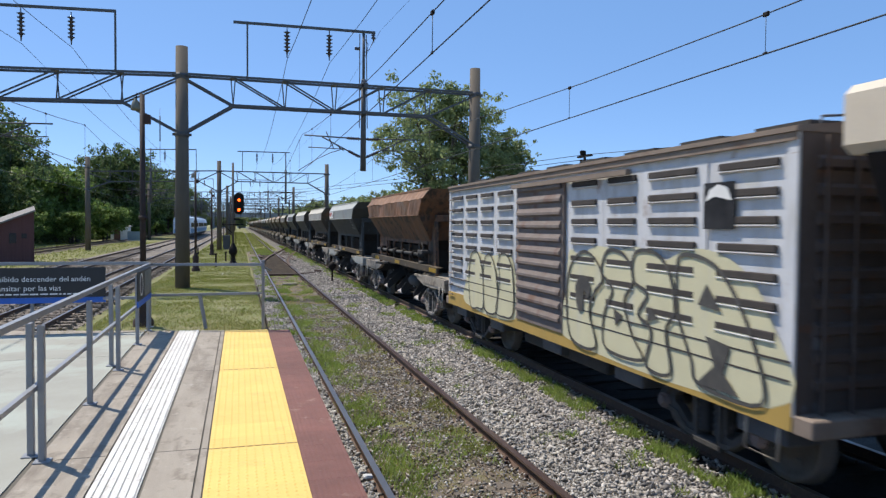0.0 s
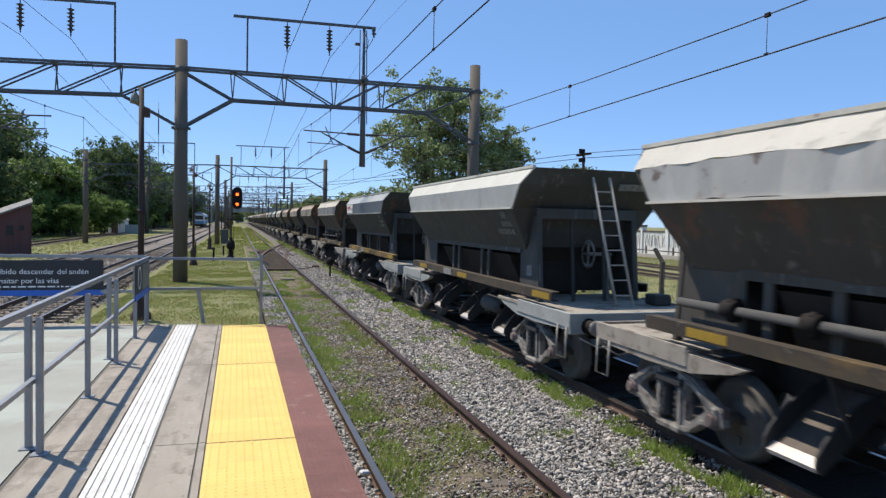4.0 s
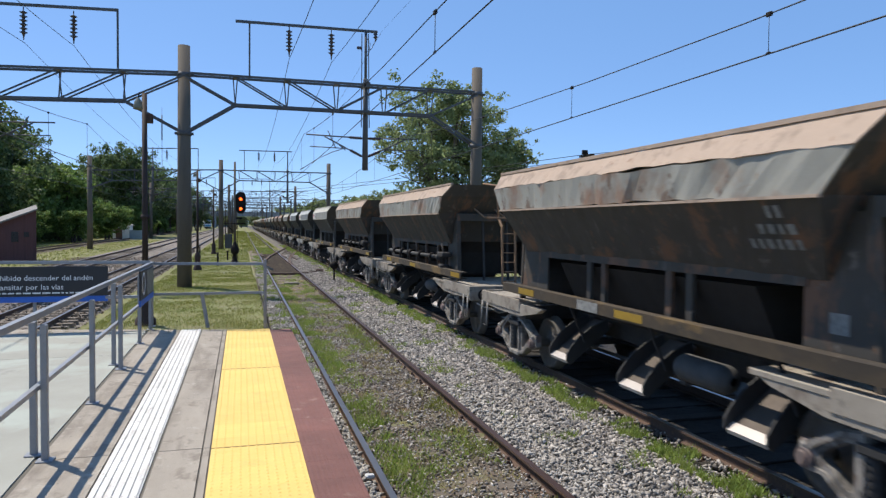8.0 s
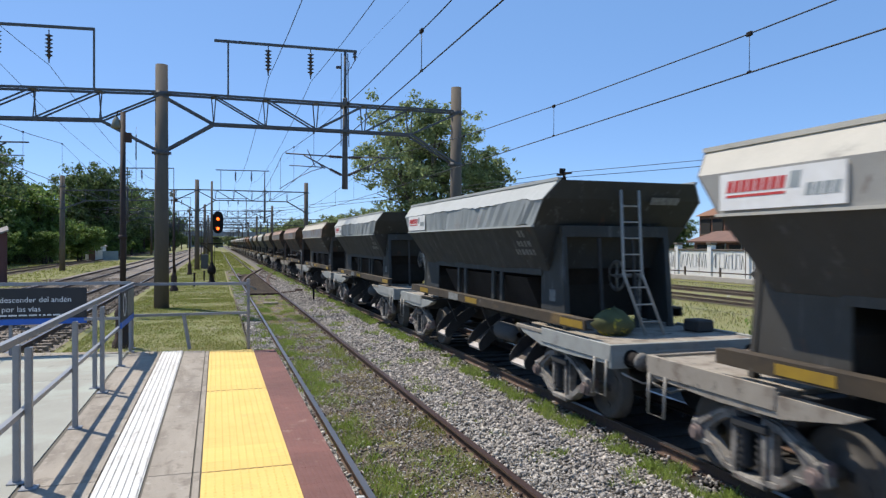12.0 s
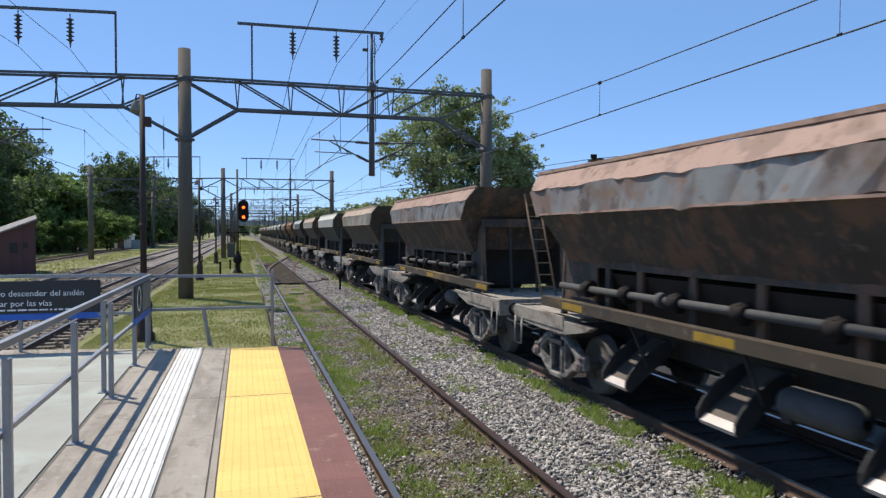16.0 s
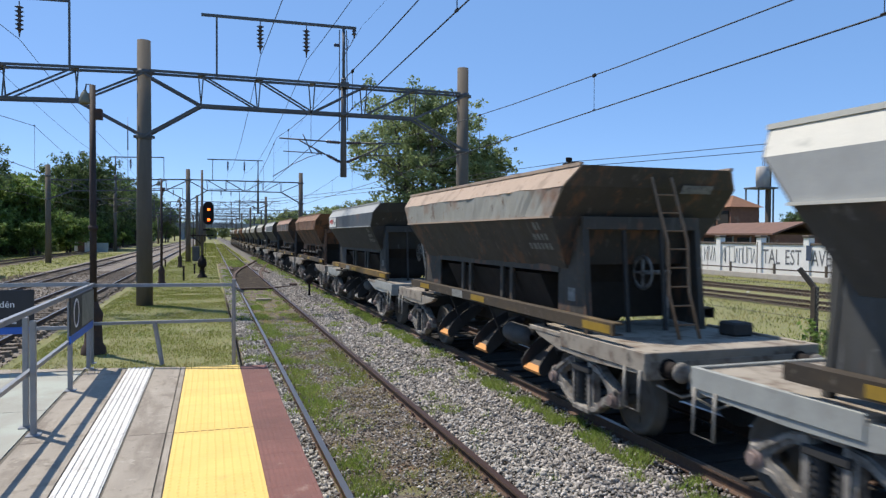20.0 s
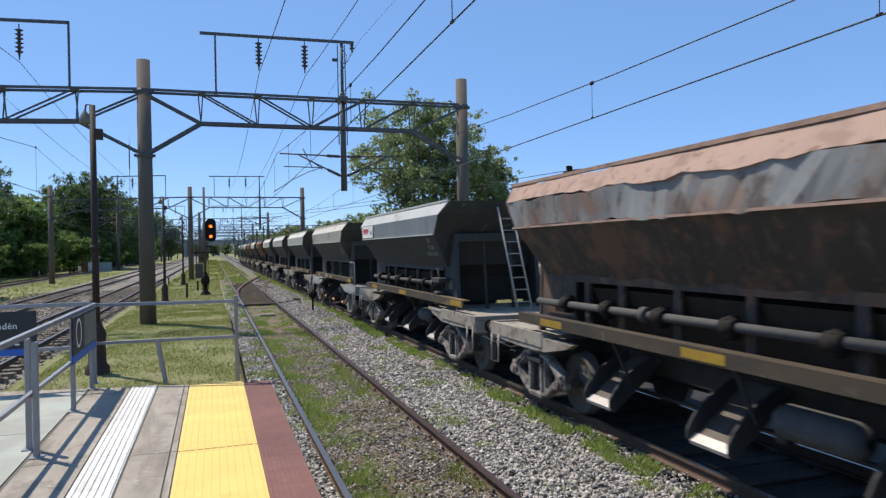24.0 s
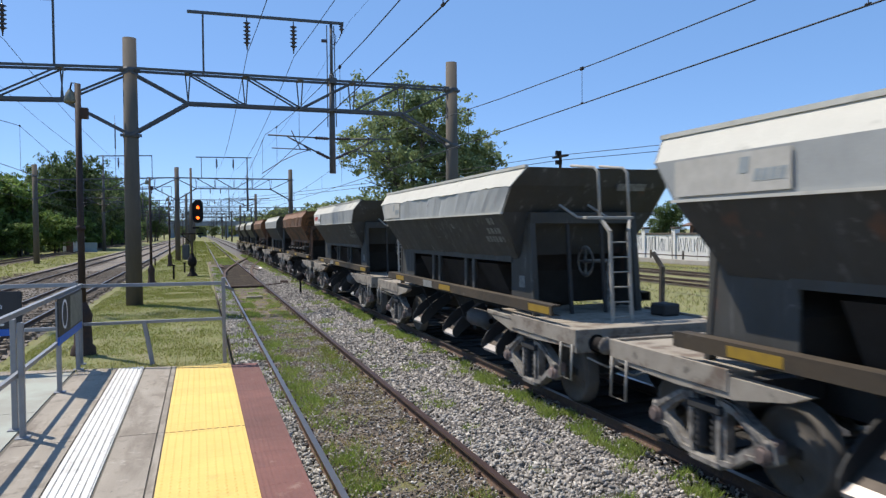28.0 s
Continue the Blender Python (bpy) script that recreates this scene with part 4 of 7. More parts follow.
    if not far:
        part("end_insulator", lambda: Shape().turned((3.2, 0, 10.98), (3.22, 0, 10.62), [(0, .02), (.2, .10), (.35, .04), (.55, .11), (.7, .04), (1, .03)], 10).tube([(3.2, 0, 10.65), (3.05, 0, 10.3), (2.85, 0, 10.15)], .014, 5).box((2.4, -.05, 10.22), (2.62, .05, 10.34), .02).tube([(2.85, 0, 10.7), (2.98, 0, 10.5), (2.93, 0, 10.1), (2.8, 0, 9.9)], .013, 5), INSULATOR, p, "small insulator and jumper wire")
        part("drop_ladder", lambda: Shape().beam((2.62, 0, 6.9), (2.62, 0, 10.9), .035).beam((2.96, 0, 6.9), (2.90, 0, 10.9), .035), GALV, p, "thin side bars of the drop tube")
    frame_on(2.79, -2.02, (-0.43, 1.32), -1, None)
    frame_on(-11.70, -6.98, (-10.24, -8.53), 1, None)
    return p


P1, STEP = 28.73, 52.65
portal(pose(0, P1, 0))
portal(pose(0, P1 + STEP, 0), True, 7.5)
for i in range(2, 7):
    portal(pose(0, P1 + STEP * i, 0), True, 7.5)
portal(pose(0, P1 - STEP, 0), True, 7.5)

# deep lattice gantries farther down the line
for yy in (176.0, 205.0, 290.0):
    g = thing("lattice_gantry", "wide grey steel lattice gantry far down the line", "gantry", pose(0, yy, 0), "gantries along the line")
    s = Shape()
    for x in np.arange(-24, 26, 1.6):
        s.beam((x, 0, 7.2), (x + 0.8, 0, 8.7), 0.08).beam((x + 0.8, 0, 8.7), (x + 1.6, 0, 7.2), 0.08)
    part("lattice", s, GALV, g)
    part("chord", Shape().box((-24, -.12, 8.65), (25.6, .12, 8.8)), GALV, g)
    part("chord", Shape().box((-24, -.12, 7.1), (25.6, .12, 7.25)), GALV, g)
    for x in (-24, -5.2, 9.5, 25.6):
        part("leg", Shape().box((x - .15, -.15, GZ), (x + .15, .15, 8.8)), GALV, g)
    for x in (-2, 2.8, -10):
        part("hanger", Shape().box((x - .07, -.07, 5.2), (x + .07, .07, 7.2)), GALV, g)

# ---- wires ----


def sag(y, low, high, y0=P1, step=STEP):
    """Height of a wire hung from portal to portal."""
    u = ((y - y0) / step) % 1.0
    return low + (high - low) * (2 * u - 1) ** 2


def wire_line(shape, x, zf, y0, y1, dy, r):
    ys = np.arange(y0, y1 + 0.01, dy)
    shape.tube([(x(v) if callable(x) else x, float(v), zf(float(v))) for v in ys], r, 4)


def catenary(x, label, phase=0.65, y0=-24, y1=360):
    c = thing("catenary_wires", label, "overhead wires", group="catenaries over the tracks")

    def zig(y):
        u = (y - P1) / STEP
        return x + 0.18 * math.cos(math.pi * u)
    s = Shape()
    wire_line(s, zig, lambda y: 4.95, y0, y1, STEP / 4, 0.011)
    part("contact_wire", s, WIRE, c)
    s = Shape()
    wire_line(s, zig, lambda y: sag(y, 5.43, 6.5), y0, y1, STEP / 12, 0.010)
    part("messenger_wire", s, WIRE, c)
    y = phase - 22.4
    while y < 140:
        u = sag(y, 5.43, 6.5)
        xx = zig(y)
        d = part("dropper", Shape().cyl((xx, y, 4.95), (xx, y, u), 0.0055, n=4), WIRE, c)
        part("clamp", Shape().box((xx - .02, y - .05, u - .03), (xx + .02, y + .05, u + .03), .01).cyl((xx, y - .03, 4.96), (xx, y + .03, 4.96), 0.018, n=6), BLACK_IRON, d)
        y += 5.6
    return c


catenary(NEAR, "contact wire and messenger over the platform track", 1.95)
catenary(MAIN, "contact wire and messenger over the goods train")
catenary(LEFT_A, "contact wire and messenger over an empty track")
catenary(LEFT_B, "contact wire and messenger over an empty track")
for x, low, high in ((-0.43, 8.5, 9.58), (1.32, 8.6, 9.56), (-8.49, 8.55, 9.44), (-10.18, 8.6, 9.43)):
    s = Shape()
    wire_line(s, x, lambda y, low=low, high=high: sag(y, low, high), -24, 345, STEP / 12, 0.0125)
    solid("feeder_wire", s, WIRE, "feeder wire hung from insulators", "overhead wire", group="feeder wires")
s = Shape()
wire_line(s, 3.5, lambda y: sag(y, 10.2, 11.1), -24, 345, STEP / 8, 0.006)
solid("earth_wire", s, WIRE, "thin earth wire above the portals", "overhead wire")

# ---- lamp posts, signal, markers ----


LAMP_IRON = mat("rust_brown_black_iron", (0.030, 0.018, 0.015), (0.055, 0.030, 0.023), 6, 0.75, bump=0.1, stretch=(1, 1, .3))


def lamp_post(x, y, h=6.0, lamp=True, flip=False):
    t = thing("platform_lamp_post", "tall black iron lamp post with a bell shade", "lamp post", pose(x, y, GZ, 0, 0, 180 if flip else 0), "lamp posts beside the tracks")
    part("pole", lambda: Shape().cyl((0, 0, 0.6), (0, 0, h - GZ), 0.078, 0.062, 12).cyl((0, 0, 3.1), (0, 0, 3.2), 0.1, n=12), LAMP_IRON, t, key=("lamp_pole", h))
    part("base", lambda: Shape().turned((0, 0, 0), (0, 0, 1.15), [(0, 0.26), (0.12, 0.25), (0.2, 0.19), (0.55, 0.17), (0.75, 0.2), (0.9, 0.13), (1, 0.09)], 14), RUSTY_IRON, t, "rusty cast base", pose(0, 0, lawn_z(x, y) - GZ), key="lamp_base")
    if lamp:
        a = part("arm", lambda: Shape().tube([(0, 0, h - GZ - .2), (-0.04, 0, h - GZ + .01), (-0.12, 0, h - GZ + .01), (-0.15, 0, h - GZ - .14)], 0.018, 6), BLACK_IRON, t, key=("lamp_arm", h))
        part("shade", lambda: Shape().turned((-0.15, 0, h - GZ - .12), (-0.15, 0, h - GZ - .42), [(0, 0.03), (0.12, 0.045), (0.3, 0.085), (0.7, 0.115), (0.95, 0.125), (1, 0.10), (0.9, 0.06)], 16), CREAM_LAMP, t, "cream enamel bell shade", key=("lamp_shade", h))
        part("junction_box", lambda: Shape().box((0.04, -0.09, h - GZ - .75), (0.2, 0.09, h - GZ - .52), .01), RUSTY_IRON, t, key=("lamp_box", h))
    return t


lamp_post(-4.70, 18.0)
lamp_post(-4.98, 45.0)
lamp_post(-4.85, 67.8)
lamp_post(-4.9, 96.0)
lamp_post(-5.0, 126.0)

SIGNAL_LAMP = glow("lit_signal_lamp", (1.0, 0.10, 0.012), 4.0)
sg = thing("colour_light_signal", "black two-lamp railway signal on a grey pole, both lamps lit orange", "railway signal", pose(-2.8, 52.0, GZ))
part("pole", Shape().cyl((0, 0, 0.5), (0, 0, 7.47), 0.09, 0.075, 12), MAST, sg, "grey pole")
part("foot", Shape().turned((0, 0, 0), (0, 0, 1.6), [(0, 0.40), (0.08, 0.32), (0.2, 0.18), (0.45, 0.15), (0.5, 0.27), (0.62, 0.31), (0.8, 0.26), (0.86, 0.16), (1, 0.11)], 12), BLACK_IRON, sg, "black flared foot")
hd = part("head", Shape().prism([(0.42 + 0.36 * math.cos(a), 4.50 + (0.44 if math.sin(a) > 0 else -0.44) + 0.36 * math.sin(a)) for a in [i * math.pi / 12 for i in range(24)]], 1, -0.08, 0.08), BLACK_IRON, sg, "black oval back board")
for z in (4.75, 4.05):
    hood = part("hood", Shape().cyl((0.42, -0.08, z), (0.42, -0.34, z), 0.19, 0.17, 16, cap=False), BLACK_IRON, hd, "black lamp hood")
    part("lens", Shape().turned((0.42, -0.10, z), (0.42, -0.15, z), [(0, 0.10), (0.5, 0.088), (1, 0.02)], 16), SIGNAL_LAMP, hd, "lit orange lens")
part("bracket", Shape().box((0, -.05, 3.3), (0.5, .05, 3.42)).box((-0.75, -.35, 2.92), (0.75, .1, 3.0), .02).beam((-.7, -.1, 2.95), (0, 0, 2.3), .05), BLACK_IRON, sg, "black bracket and footboard")
for x in (-.2, .2):
    part("ladder_bar", Shape().beam((x, -.2, 0.4), (x, -.2, 3), .03), BLACK_IRON, sg, "black ladder bar")

mk = thing("point_indicator", "small black ball-topped stake between the tracks", "track marker", pose(2.05, 33.2, GZ + .1))
part("stake", Shape().cyl((0, 0, 0), (0, 0, 0.75), 0.05, 0.045, 8), BLACK_IRON, mk)
part("ball", Shape().turned((0, 0, .68), (0, 0, 1.1), [(0, .05), (.2, .16), (.5, .2), (.8, .15), (1, .02)], 12), BLACK_IRON, mk)
for x, y, h in ((-3.9, 49, .9), (-3.4, 57, .7), (-6.2, 70, .6)):
    solid("low_stake", Shape().box((x - .06, y - .06, GZ), (x + .06, y + .06, GZ + h), .02).box((x - .1, y - .1, GZ + h), (x + .1, y + .1, GZ + h + .08), .02), BLACK_IRON, "short black iron stake in the grass", "stake", group="stakes in the grass")
solid("relay_cabinet", Shape().box((-4.2, 84.0, GZ), (-3.4, 84.6, GZ + 1.7), .03), GALV, "grey trackside relay cabinet", "cabinet")

# ---- maroon shed ----
MAROON = mat("maroon_boards", (0.150, 0.066, 0.060), (0.11, 0.048, 0.044), 3, 0.85, bump=0.2, stretch=(3, 3, 0.3), brand=0.15)
ROOF_GREY = mat("weathered_corrugated_roof", (0.27, 0.25, 0.23), (0.20, 0.185, 0.165), 2, 0.9, bump=0.15, spots=(((0.52, 0.50, 0.47), 2.5, 0.62, 0.70, U), ((0.15, 0.10, 0.08), 2, 0.58, 0.7, U)))
DARK_PANE = mat("dark_shed_window", (0.012, 0.012, 0.014), None, 4, 0.3, bump=0)
sx, sy = -16.5, 55.0
shed = thing("trackside_shed", "maroon boarded shed with a sloping grey sheet roof", "shed", pose(sx, sy, GZ, 0, 0, 15))
sh = Shape().prism([(0, 0), (-6, 0), (-6, 1.2), (0, 3.75)], 1, 0, 5)
part("body", sh, MAROON, shed)
for i in range(9):
    x = -0.05 - i * 0.68
    part("batten", Shape().box((x - .05, -0.05, 0), (x + .05, 0, 3.75 + x * 0.425)), MAROON, shed)
part("roof", Shape().add([(.08, -.25, 3.78), (-6.3, -.25, 1.05), (-6.3, 5.1, 1.55), (.08, 5.1, 4.15), (.08, -.25, 3.9), (-6.3, -.25, 1.17), (-6.3, 5.1, 1.67), (.08, 5.1, 4.27)], [(0, 1, 2), (0, 2, 3), (4, 6, 5), (4, 7, 6), (0, 4, 5, 1), (1, 5, 6, 2), (2, 6, 7, 3), (3, 7, 4, 0)]), ROOF_GREY, shed, "weathered grey sheet roof")
for x0, wd, za, zb in ((-.62, .16, 1.85, 2.2), (-1.32, .22, 1.5, 2.22)):
    part("window", Shape().box((x0 - wd, -0.06, za), (x0 + wd, -0.01, zb)), DARK_PANE, shed, "small dark window")

# ---- wire fence ----
FX = 12.6
FENCE_POST = mat("weathered_fence_concrete", (0.055, 0.045, 0.038), (0.085, 0.073, 0.062), 4, 0.95, bump=0.3)
fence = thing("wire_fence", "chain-link fence on dark concrete posts with bent tops", "fence")
for i in range(-3, 16):
    y = 15.1 + i * 5.9
    part("post", lambda: Shape().box((-.075, -.075, 0), (.075, .075, 1.75), .012).beam((0, 0, 1.7), (-.14, 0.36, 2.2), .12, .12), FENCE_POST, fence, "", pose(FX + RNG.uniform(-.04, .04), y, GZ, 0, RNG.uniform(-2, 2), RNG.uniform(-8, 8)), key="fencepost")
mesh_s = Shape()
y0, y1, hh, pitch = -3.0, 62.0, 1.72, 0.13
for k in range(int((y1 - y0) / pitch)):
    ya = y0 + k * pitch
    mesh_s.add([(FX, ya, GZ + .05), (FX, ya + .006, GZ + .05), (FX, ya + hh + .006, GZ + .05 + hh), (FX, ya + hh, GZ + .05 + hh)], [(0, 1, 2, 3)])
    mesh_s.add([(FX + .004, ya, GZ + .05 + hh), (FX + .004, ya + .006, GZ + .05 + hh), (FX + .004, ya + hh + .006, GZ + .05), (FX + .004, ya + hh, GZ + .05)], [(0, 1, 2, 3)])
fm = raw_mesh("chain_link", mesh_s.v, mesh_s.f, mat("chain_link_wire", (0.52, 0.49, 0.42), None, 5, 0.7, 0.0, bump=0))
ob = new("chain_link", fm)
ob.parent = fence
ob["kind"] = "stuff"
for z in (0.1, 0.9, 1.75):
    part("line_wire", Shape().cyl((FX, -3, GZ + z), (FX, 62, GZ + z), 0.006, n=4), GALV, fence)

# ---- white wall with graffiti ----
WX = 37.0
WALL_WHITE = mat("whitewashed_render", (0.90, 0.885, 0.85), (0.82, 0.805, 0.77), 0.8, 0.9, bump=0.1, spots=(((0.50, 0.46, 0.41), 0.9, 0.62, 0.76, V), ((0.30, 0.24, 0.2), 2.4, 0.64, 0.74, V),), shift=False)
CAP = mat("mossy_wall_cap", (0.13, 0.105, 0.085), (0.09, 0.075, 0.065), 2, 0.95, bump=0.2)
SPRAY = mat("grey_black_spray_paint", (0.085, 0.087, 0.09), (0.20, 0.20, 0.205), 3, 0.8, bump=0)
SPRAY_BLUE = mat("dark_blue_spray_paint", (0.05, 0.07, 0.12), None, 3, 0.8, bump=0)
wall = thing("wall_boundary", "whitewashed boundary wall with piers and grey graffiti lettering", "wall", kind="structure")
for i in range(-4, 22):
    ya = 34.35 + (i - 1) * 4.4
    part("panel", Shape().box((WX, ya + .24, GZ), (WX + .25, ya + 4.16, 2.2)), WALL_WHITE, wall)
    part("cap", Shape().box((WX - .06, ya + .24, 2.2), (WX + .31, ya + 4.16, 2.36), .03), CAP, wall, "dark mossy coping")
    part("pier", Shape().box((WX - .12, ya - .24, GZ), (WX + .37, ya + .24, 2.72)), WALL_WHITE, wall)
    part("pier_cap", Shape().box((WX - .2, ya - .32, 2.72), (WX + .45, ya + .32, 2.9), .04), CAP, wall, "dark pier cap")
    part("stain", Shape().box((WX - .124, ya + .1, GZ), (WX - .12, ya + .2, 2.4)), CAP, wall, "dark damp streak") if i % 2 else None
part("kerb", Shape().box((WX - 1.35, -10, GZ), (WX - 1.05, 130, GZ + .42), .03), mat("pale_kerb_stone", (0.50, 0.46, 0.42), (0.38, 0.35, 0.32), 2, 0.9, bump=0.2), wall, "low pale kerb")
part("pipe", Shape().cyl((WX - 1.2, -10, GZ + .75), (WX - 1.2, 130, GZ + .75), 0.05, n=6), RUSTY_IRON, wall, "rusty pipe along the wall")
for i in range(30):
    part("stub", Shape().box((WX - 1.26, i * 4.4 - 8, GZ + .3), (WX - 1.14, i * 4.4 - 7.86, GZ + 1.15)), CAP, wall)
for word, y_at, squeeze in (("AVERDE", 38.42, .60), ("TAL", 42.85, .62), ("EST", 40.75, .62)):
    wd = lettering(word, 1.55, wall, pose(WX - 0.014, y_at, 0.80) @ Matrix.Rotation(math.radians(-90), 4, 'Z') @ pose(0, 0, 0, 90), SPRAY, "graffiti")
    wd.scale = (squeeze, 1, 1)
gr = random.Random(31)
for i in range(-3, 20):
    ya = 34.35 + (i - 1) * 4.4
    if 0 <= ya - 34.0 < 8.8:
        continue
    yy = ya + 0.4
    while yy < ya + 3.9:
        q = Shape()
        w, x = gr.uniform(.3, .46), WX - 0.006
        a, b = 0.78 + gr.uniform(-.06, .1), 1.95 + gr.uniform(-.1, .12)
        pts = gr.choice(([(0, a), (0, b), (w, b), (w, a)], [(0, b), (w * .5, a), (w, b)], [(0, a), (w * .5, b), (w, a)], [(w, b), (0, b), (0, a), (w, a)], [(0, a), (0, b), (w, (a + b) / 2), (0, a)], [(0, b), (0, a), (w, a), (w, b)]))
        for (u0, z0), (u1, z1) in zip(pts, pts[1:]):
            q.beam((x, yy + u0, z0), (x, yy + u1, z1), 0.004, gr.uniform(.04, .075), up=(1, 0, 0))
        part("graffiti_stroke", q, SPRAY, wall, "unreadable sprayed strokes")
        yy += w + gr.uniform(.06, .13)
part("painted_panel", Shape().box((WX - .128, 38.3, 1.15), (WX - .122, 38.75, 2.2)), SPRAY_BLUE, wall, "dark blue painted panel")

# ---- buildings behind the wall ----
BRICK = mat("old_brick", (0.24, 0.115, 0.075), (0.17, 0.085, 0.06), 3, 0.93, bump=0.2, spots=(((0.30, 0.25, 0.2), 1, 0.6, 0.72, U),))
RUST_ROOF = mat("rusty_sheet_roof", (0.21, 0.115, 0.08), (0.14, 0.08, 0.06), 1.5, 0.9, bump=0.15)
DARK_IN = mat("dark_opening", (0.018, 0.016, 0.015), None, 4, 0.9, bump=0)
TILE_ROOF = mat("brown_tile_roof", (0.28, 0.14, 0.075), (0.21, 0.10, 0.06), 3, 0.9, bump=0.25)
low = thing("rusty_roofed_workshop", "low brick workshop with a rusty sheet roof behind the wall", "workshop")
part("wall", Shape().box((44, 49, GZ), (50, 58.6, 3.0)), BRICK, low)
part("roof", Shape().prism([(43.4, 2.95), (47, 4.0), (50.6, 2.95), (50.6, 3.1), (47, 4.15), (43.4, 3.1)], 1, 48.6, 59), RUST_ROOF, low, "rusty corrugated roof")
for y in (49.6, 51.8, 54.0, 56.4):
    part("opening", Shape().box((43.9, y, 0.6), (44.02, y + 1.6, 2.7)), DARK_IN, low, "dark window opening")
    part("frame", Shape().box((43.88, y - .12, 0.4), (43.98, y, 2.85)), mat("pale_frame_" + str(int(y)), (0.38, 0.36, 0.33), None, 4, 0.8), low, "pale frame")
hut = thing("tiled_house", "brick house with a brown hipped tile roof and dark porch", "house")
part("wall", Shape().box((52.2, 63.8, GZ), (56, 68.2, 6.1)), BRICK, hut)
part("roof", Shape().add([(51.8, 63.4, 6.1), (56.4, 63.4, 6.1), (56.4, 68.6, 6.1), (51.8, 68.6, 6.1), (54.1, 65.6, 7.5), (54.1, 66.4, 7.5)], [(0, 1, 4), (1, 2, 5, 4), (2, 3, 5), (3, 0, 4, 5), (0, 3, 2, 1)]), TILE_ROOF, hut, "brown hipped tile roof")
for y in (64.1, 66.2):
    w_ = part("window", Shape().box((52.1, y, 4.0), (52.22, y + 1.7, 5.7)), DARK_IN, hut, "dark window")
    part("sill", Shape().box((52.0, y - .1, 3.9), (52.2, y + 1.8, 4.0)), CAP, w_)
tank = thing("water_tank_tower", "pale water tank on a slender steel and concrete stand", "water tank", pose(59.4, 66.9, GZ))
part("tank", Shape().turned((0, 0, 8.9), (0, 0, 11.4), [(0, .2), (.02, .74), (.5, .78), (.96, .74), (.98, .5), (1, .1)], 18), mat("stained_tank", (0.50, 0.48, 0.45), (0.33, 0.31, 0.29), 2, 0.8, bump=0.1, stretch=(1, 1, .3)), tank, "stained pale tank")
part("platform", Shape().box((-1.7, -1.2, 8.7), (1.2, 1.2, 8.9), .03), GALV, tank)
part("column", Shape().box((.65, -.3, 0), (1.05, .3, 11.2), .04), MAST, tank, "thick grey column")
for x, y in ((-1.5, -1), (-1.5, 1), (.6, -1.05)):
    part("leg", Shape().beam((x, y, 0), (x, y, 8.7), .14), GALV, tank)
part("railing", Shape().tube([(-.4, -.4, 11.4), (-.4, -.4, 12), (.6, .4, 12), (.6, .4, 11.4)], .03, 5).tube([(.2, 0, 11.4), (.2, 0, 12.3)], .03, 5), GALV, tank)
solid("white_van_roof", Shape().box((41, 31, GZ), (43, 37, 2.9), .2), WALL_WHITE, "white flat roof seen over the wall", "outbuilding")

pole = thing("utility_pole", "dark wooden utility pole with crossarms and insulators", "utility pole", pose(21.4, 44.0, GZ + .12))
part("pole", Shape().cyl((0, 0, 0), (0, 0, 8.3), .13, .10, 8), BLACK_IRON, pole)
part("crossarm", Shape().box((-.15, -.9, 7.9), (.15, .9, 8.02)).box((-.35, -.1, 7.4), (.1, .1, 7.7), .02).box((-.35, -.1, 8.05), (0.05, .1, 8.35), .02), BLACK_IRON, pole)
s = Shape()
for dz in (0, -0.35):
    pts = [(21.4 + (60 - 21.4) * u, 44 - 44 * u, 7.9 + dz * (1 + u) - 2.2 * u * (1 - u) + 4.0 * u) for u in [i / 14 for i in range(15)]]
    for way in (pts, [(21.4 - 31.4 * u, 44 + 90 * u, 7.9 + dz - 2.5 * u * (1 - u)) for u in [i / 8 for i in range(9)]]):
        solid("telephone_wire", Shape().tube(way, 0.021, 4), WIRE, "sagging telephone wire from the pole", "overhead wire", group="telephone wires")

solid("radio_mast", Shape().cyl((0, 0, 0), (0, 0, 49), .16, .07, 6).cyl((0, 0, 36), (0, 0, 46), .24, .24, 6), GALV, "thin grey radio mast far behind the trees", "radio mast", m=pose(-33, 300, GZ))

# ---- far bridge and distance, with haze put into their grey ----
FAR_GREY = mat("haze_grey_far_concrete", (0.25, 0.27, 0.29), (0.20, 0.22, 0.24), 0.3, 0.95, bump=0, shift=False)
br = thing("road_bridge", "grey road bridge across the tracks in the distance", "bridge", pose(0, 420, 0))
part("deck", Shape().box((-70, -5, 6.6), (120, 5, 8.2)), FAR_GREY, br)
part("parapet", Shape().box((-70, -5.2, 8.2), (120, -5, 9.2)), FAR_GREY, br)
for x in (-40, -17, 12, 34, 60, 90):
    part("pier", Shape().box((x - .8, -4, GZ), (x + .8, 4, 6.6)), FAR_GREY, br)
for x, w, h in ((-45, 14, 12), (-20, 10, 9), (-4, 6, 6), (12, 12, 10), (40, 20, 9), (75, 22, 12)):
    solid("far_building", Shape().box((x, 520, GZ), (x + w, 535, h)), FAR_GREY, "haze-tinted grey building in the distance", "building", group="far buildings")
hs = thing("pale_house", "small pale house with red door among the trees", "house", pose(-23.2, 127, GZ))
part("wall", Shape().box((0, 0, 0), (2.6, 4, 2.4)), WALL_WHITE, hs)
part("roof", Shape().prism([(-.3, 2.4), (1.3, 3.2), (2.9, 2.4)], 1, -.3, 4.3), ROOF_GREY, hs)
part("door", Shape().box((.5, -.05, 0), (1.5, .01, 2.0)), RUST_ROOF, hs, "red door")
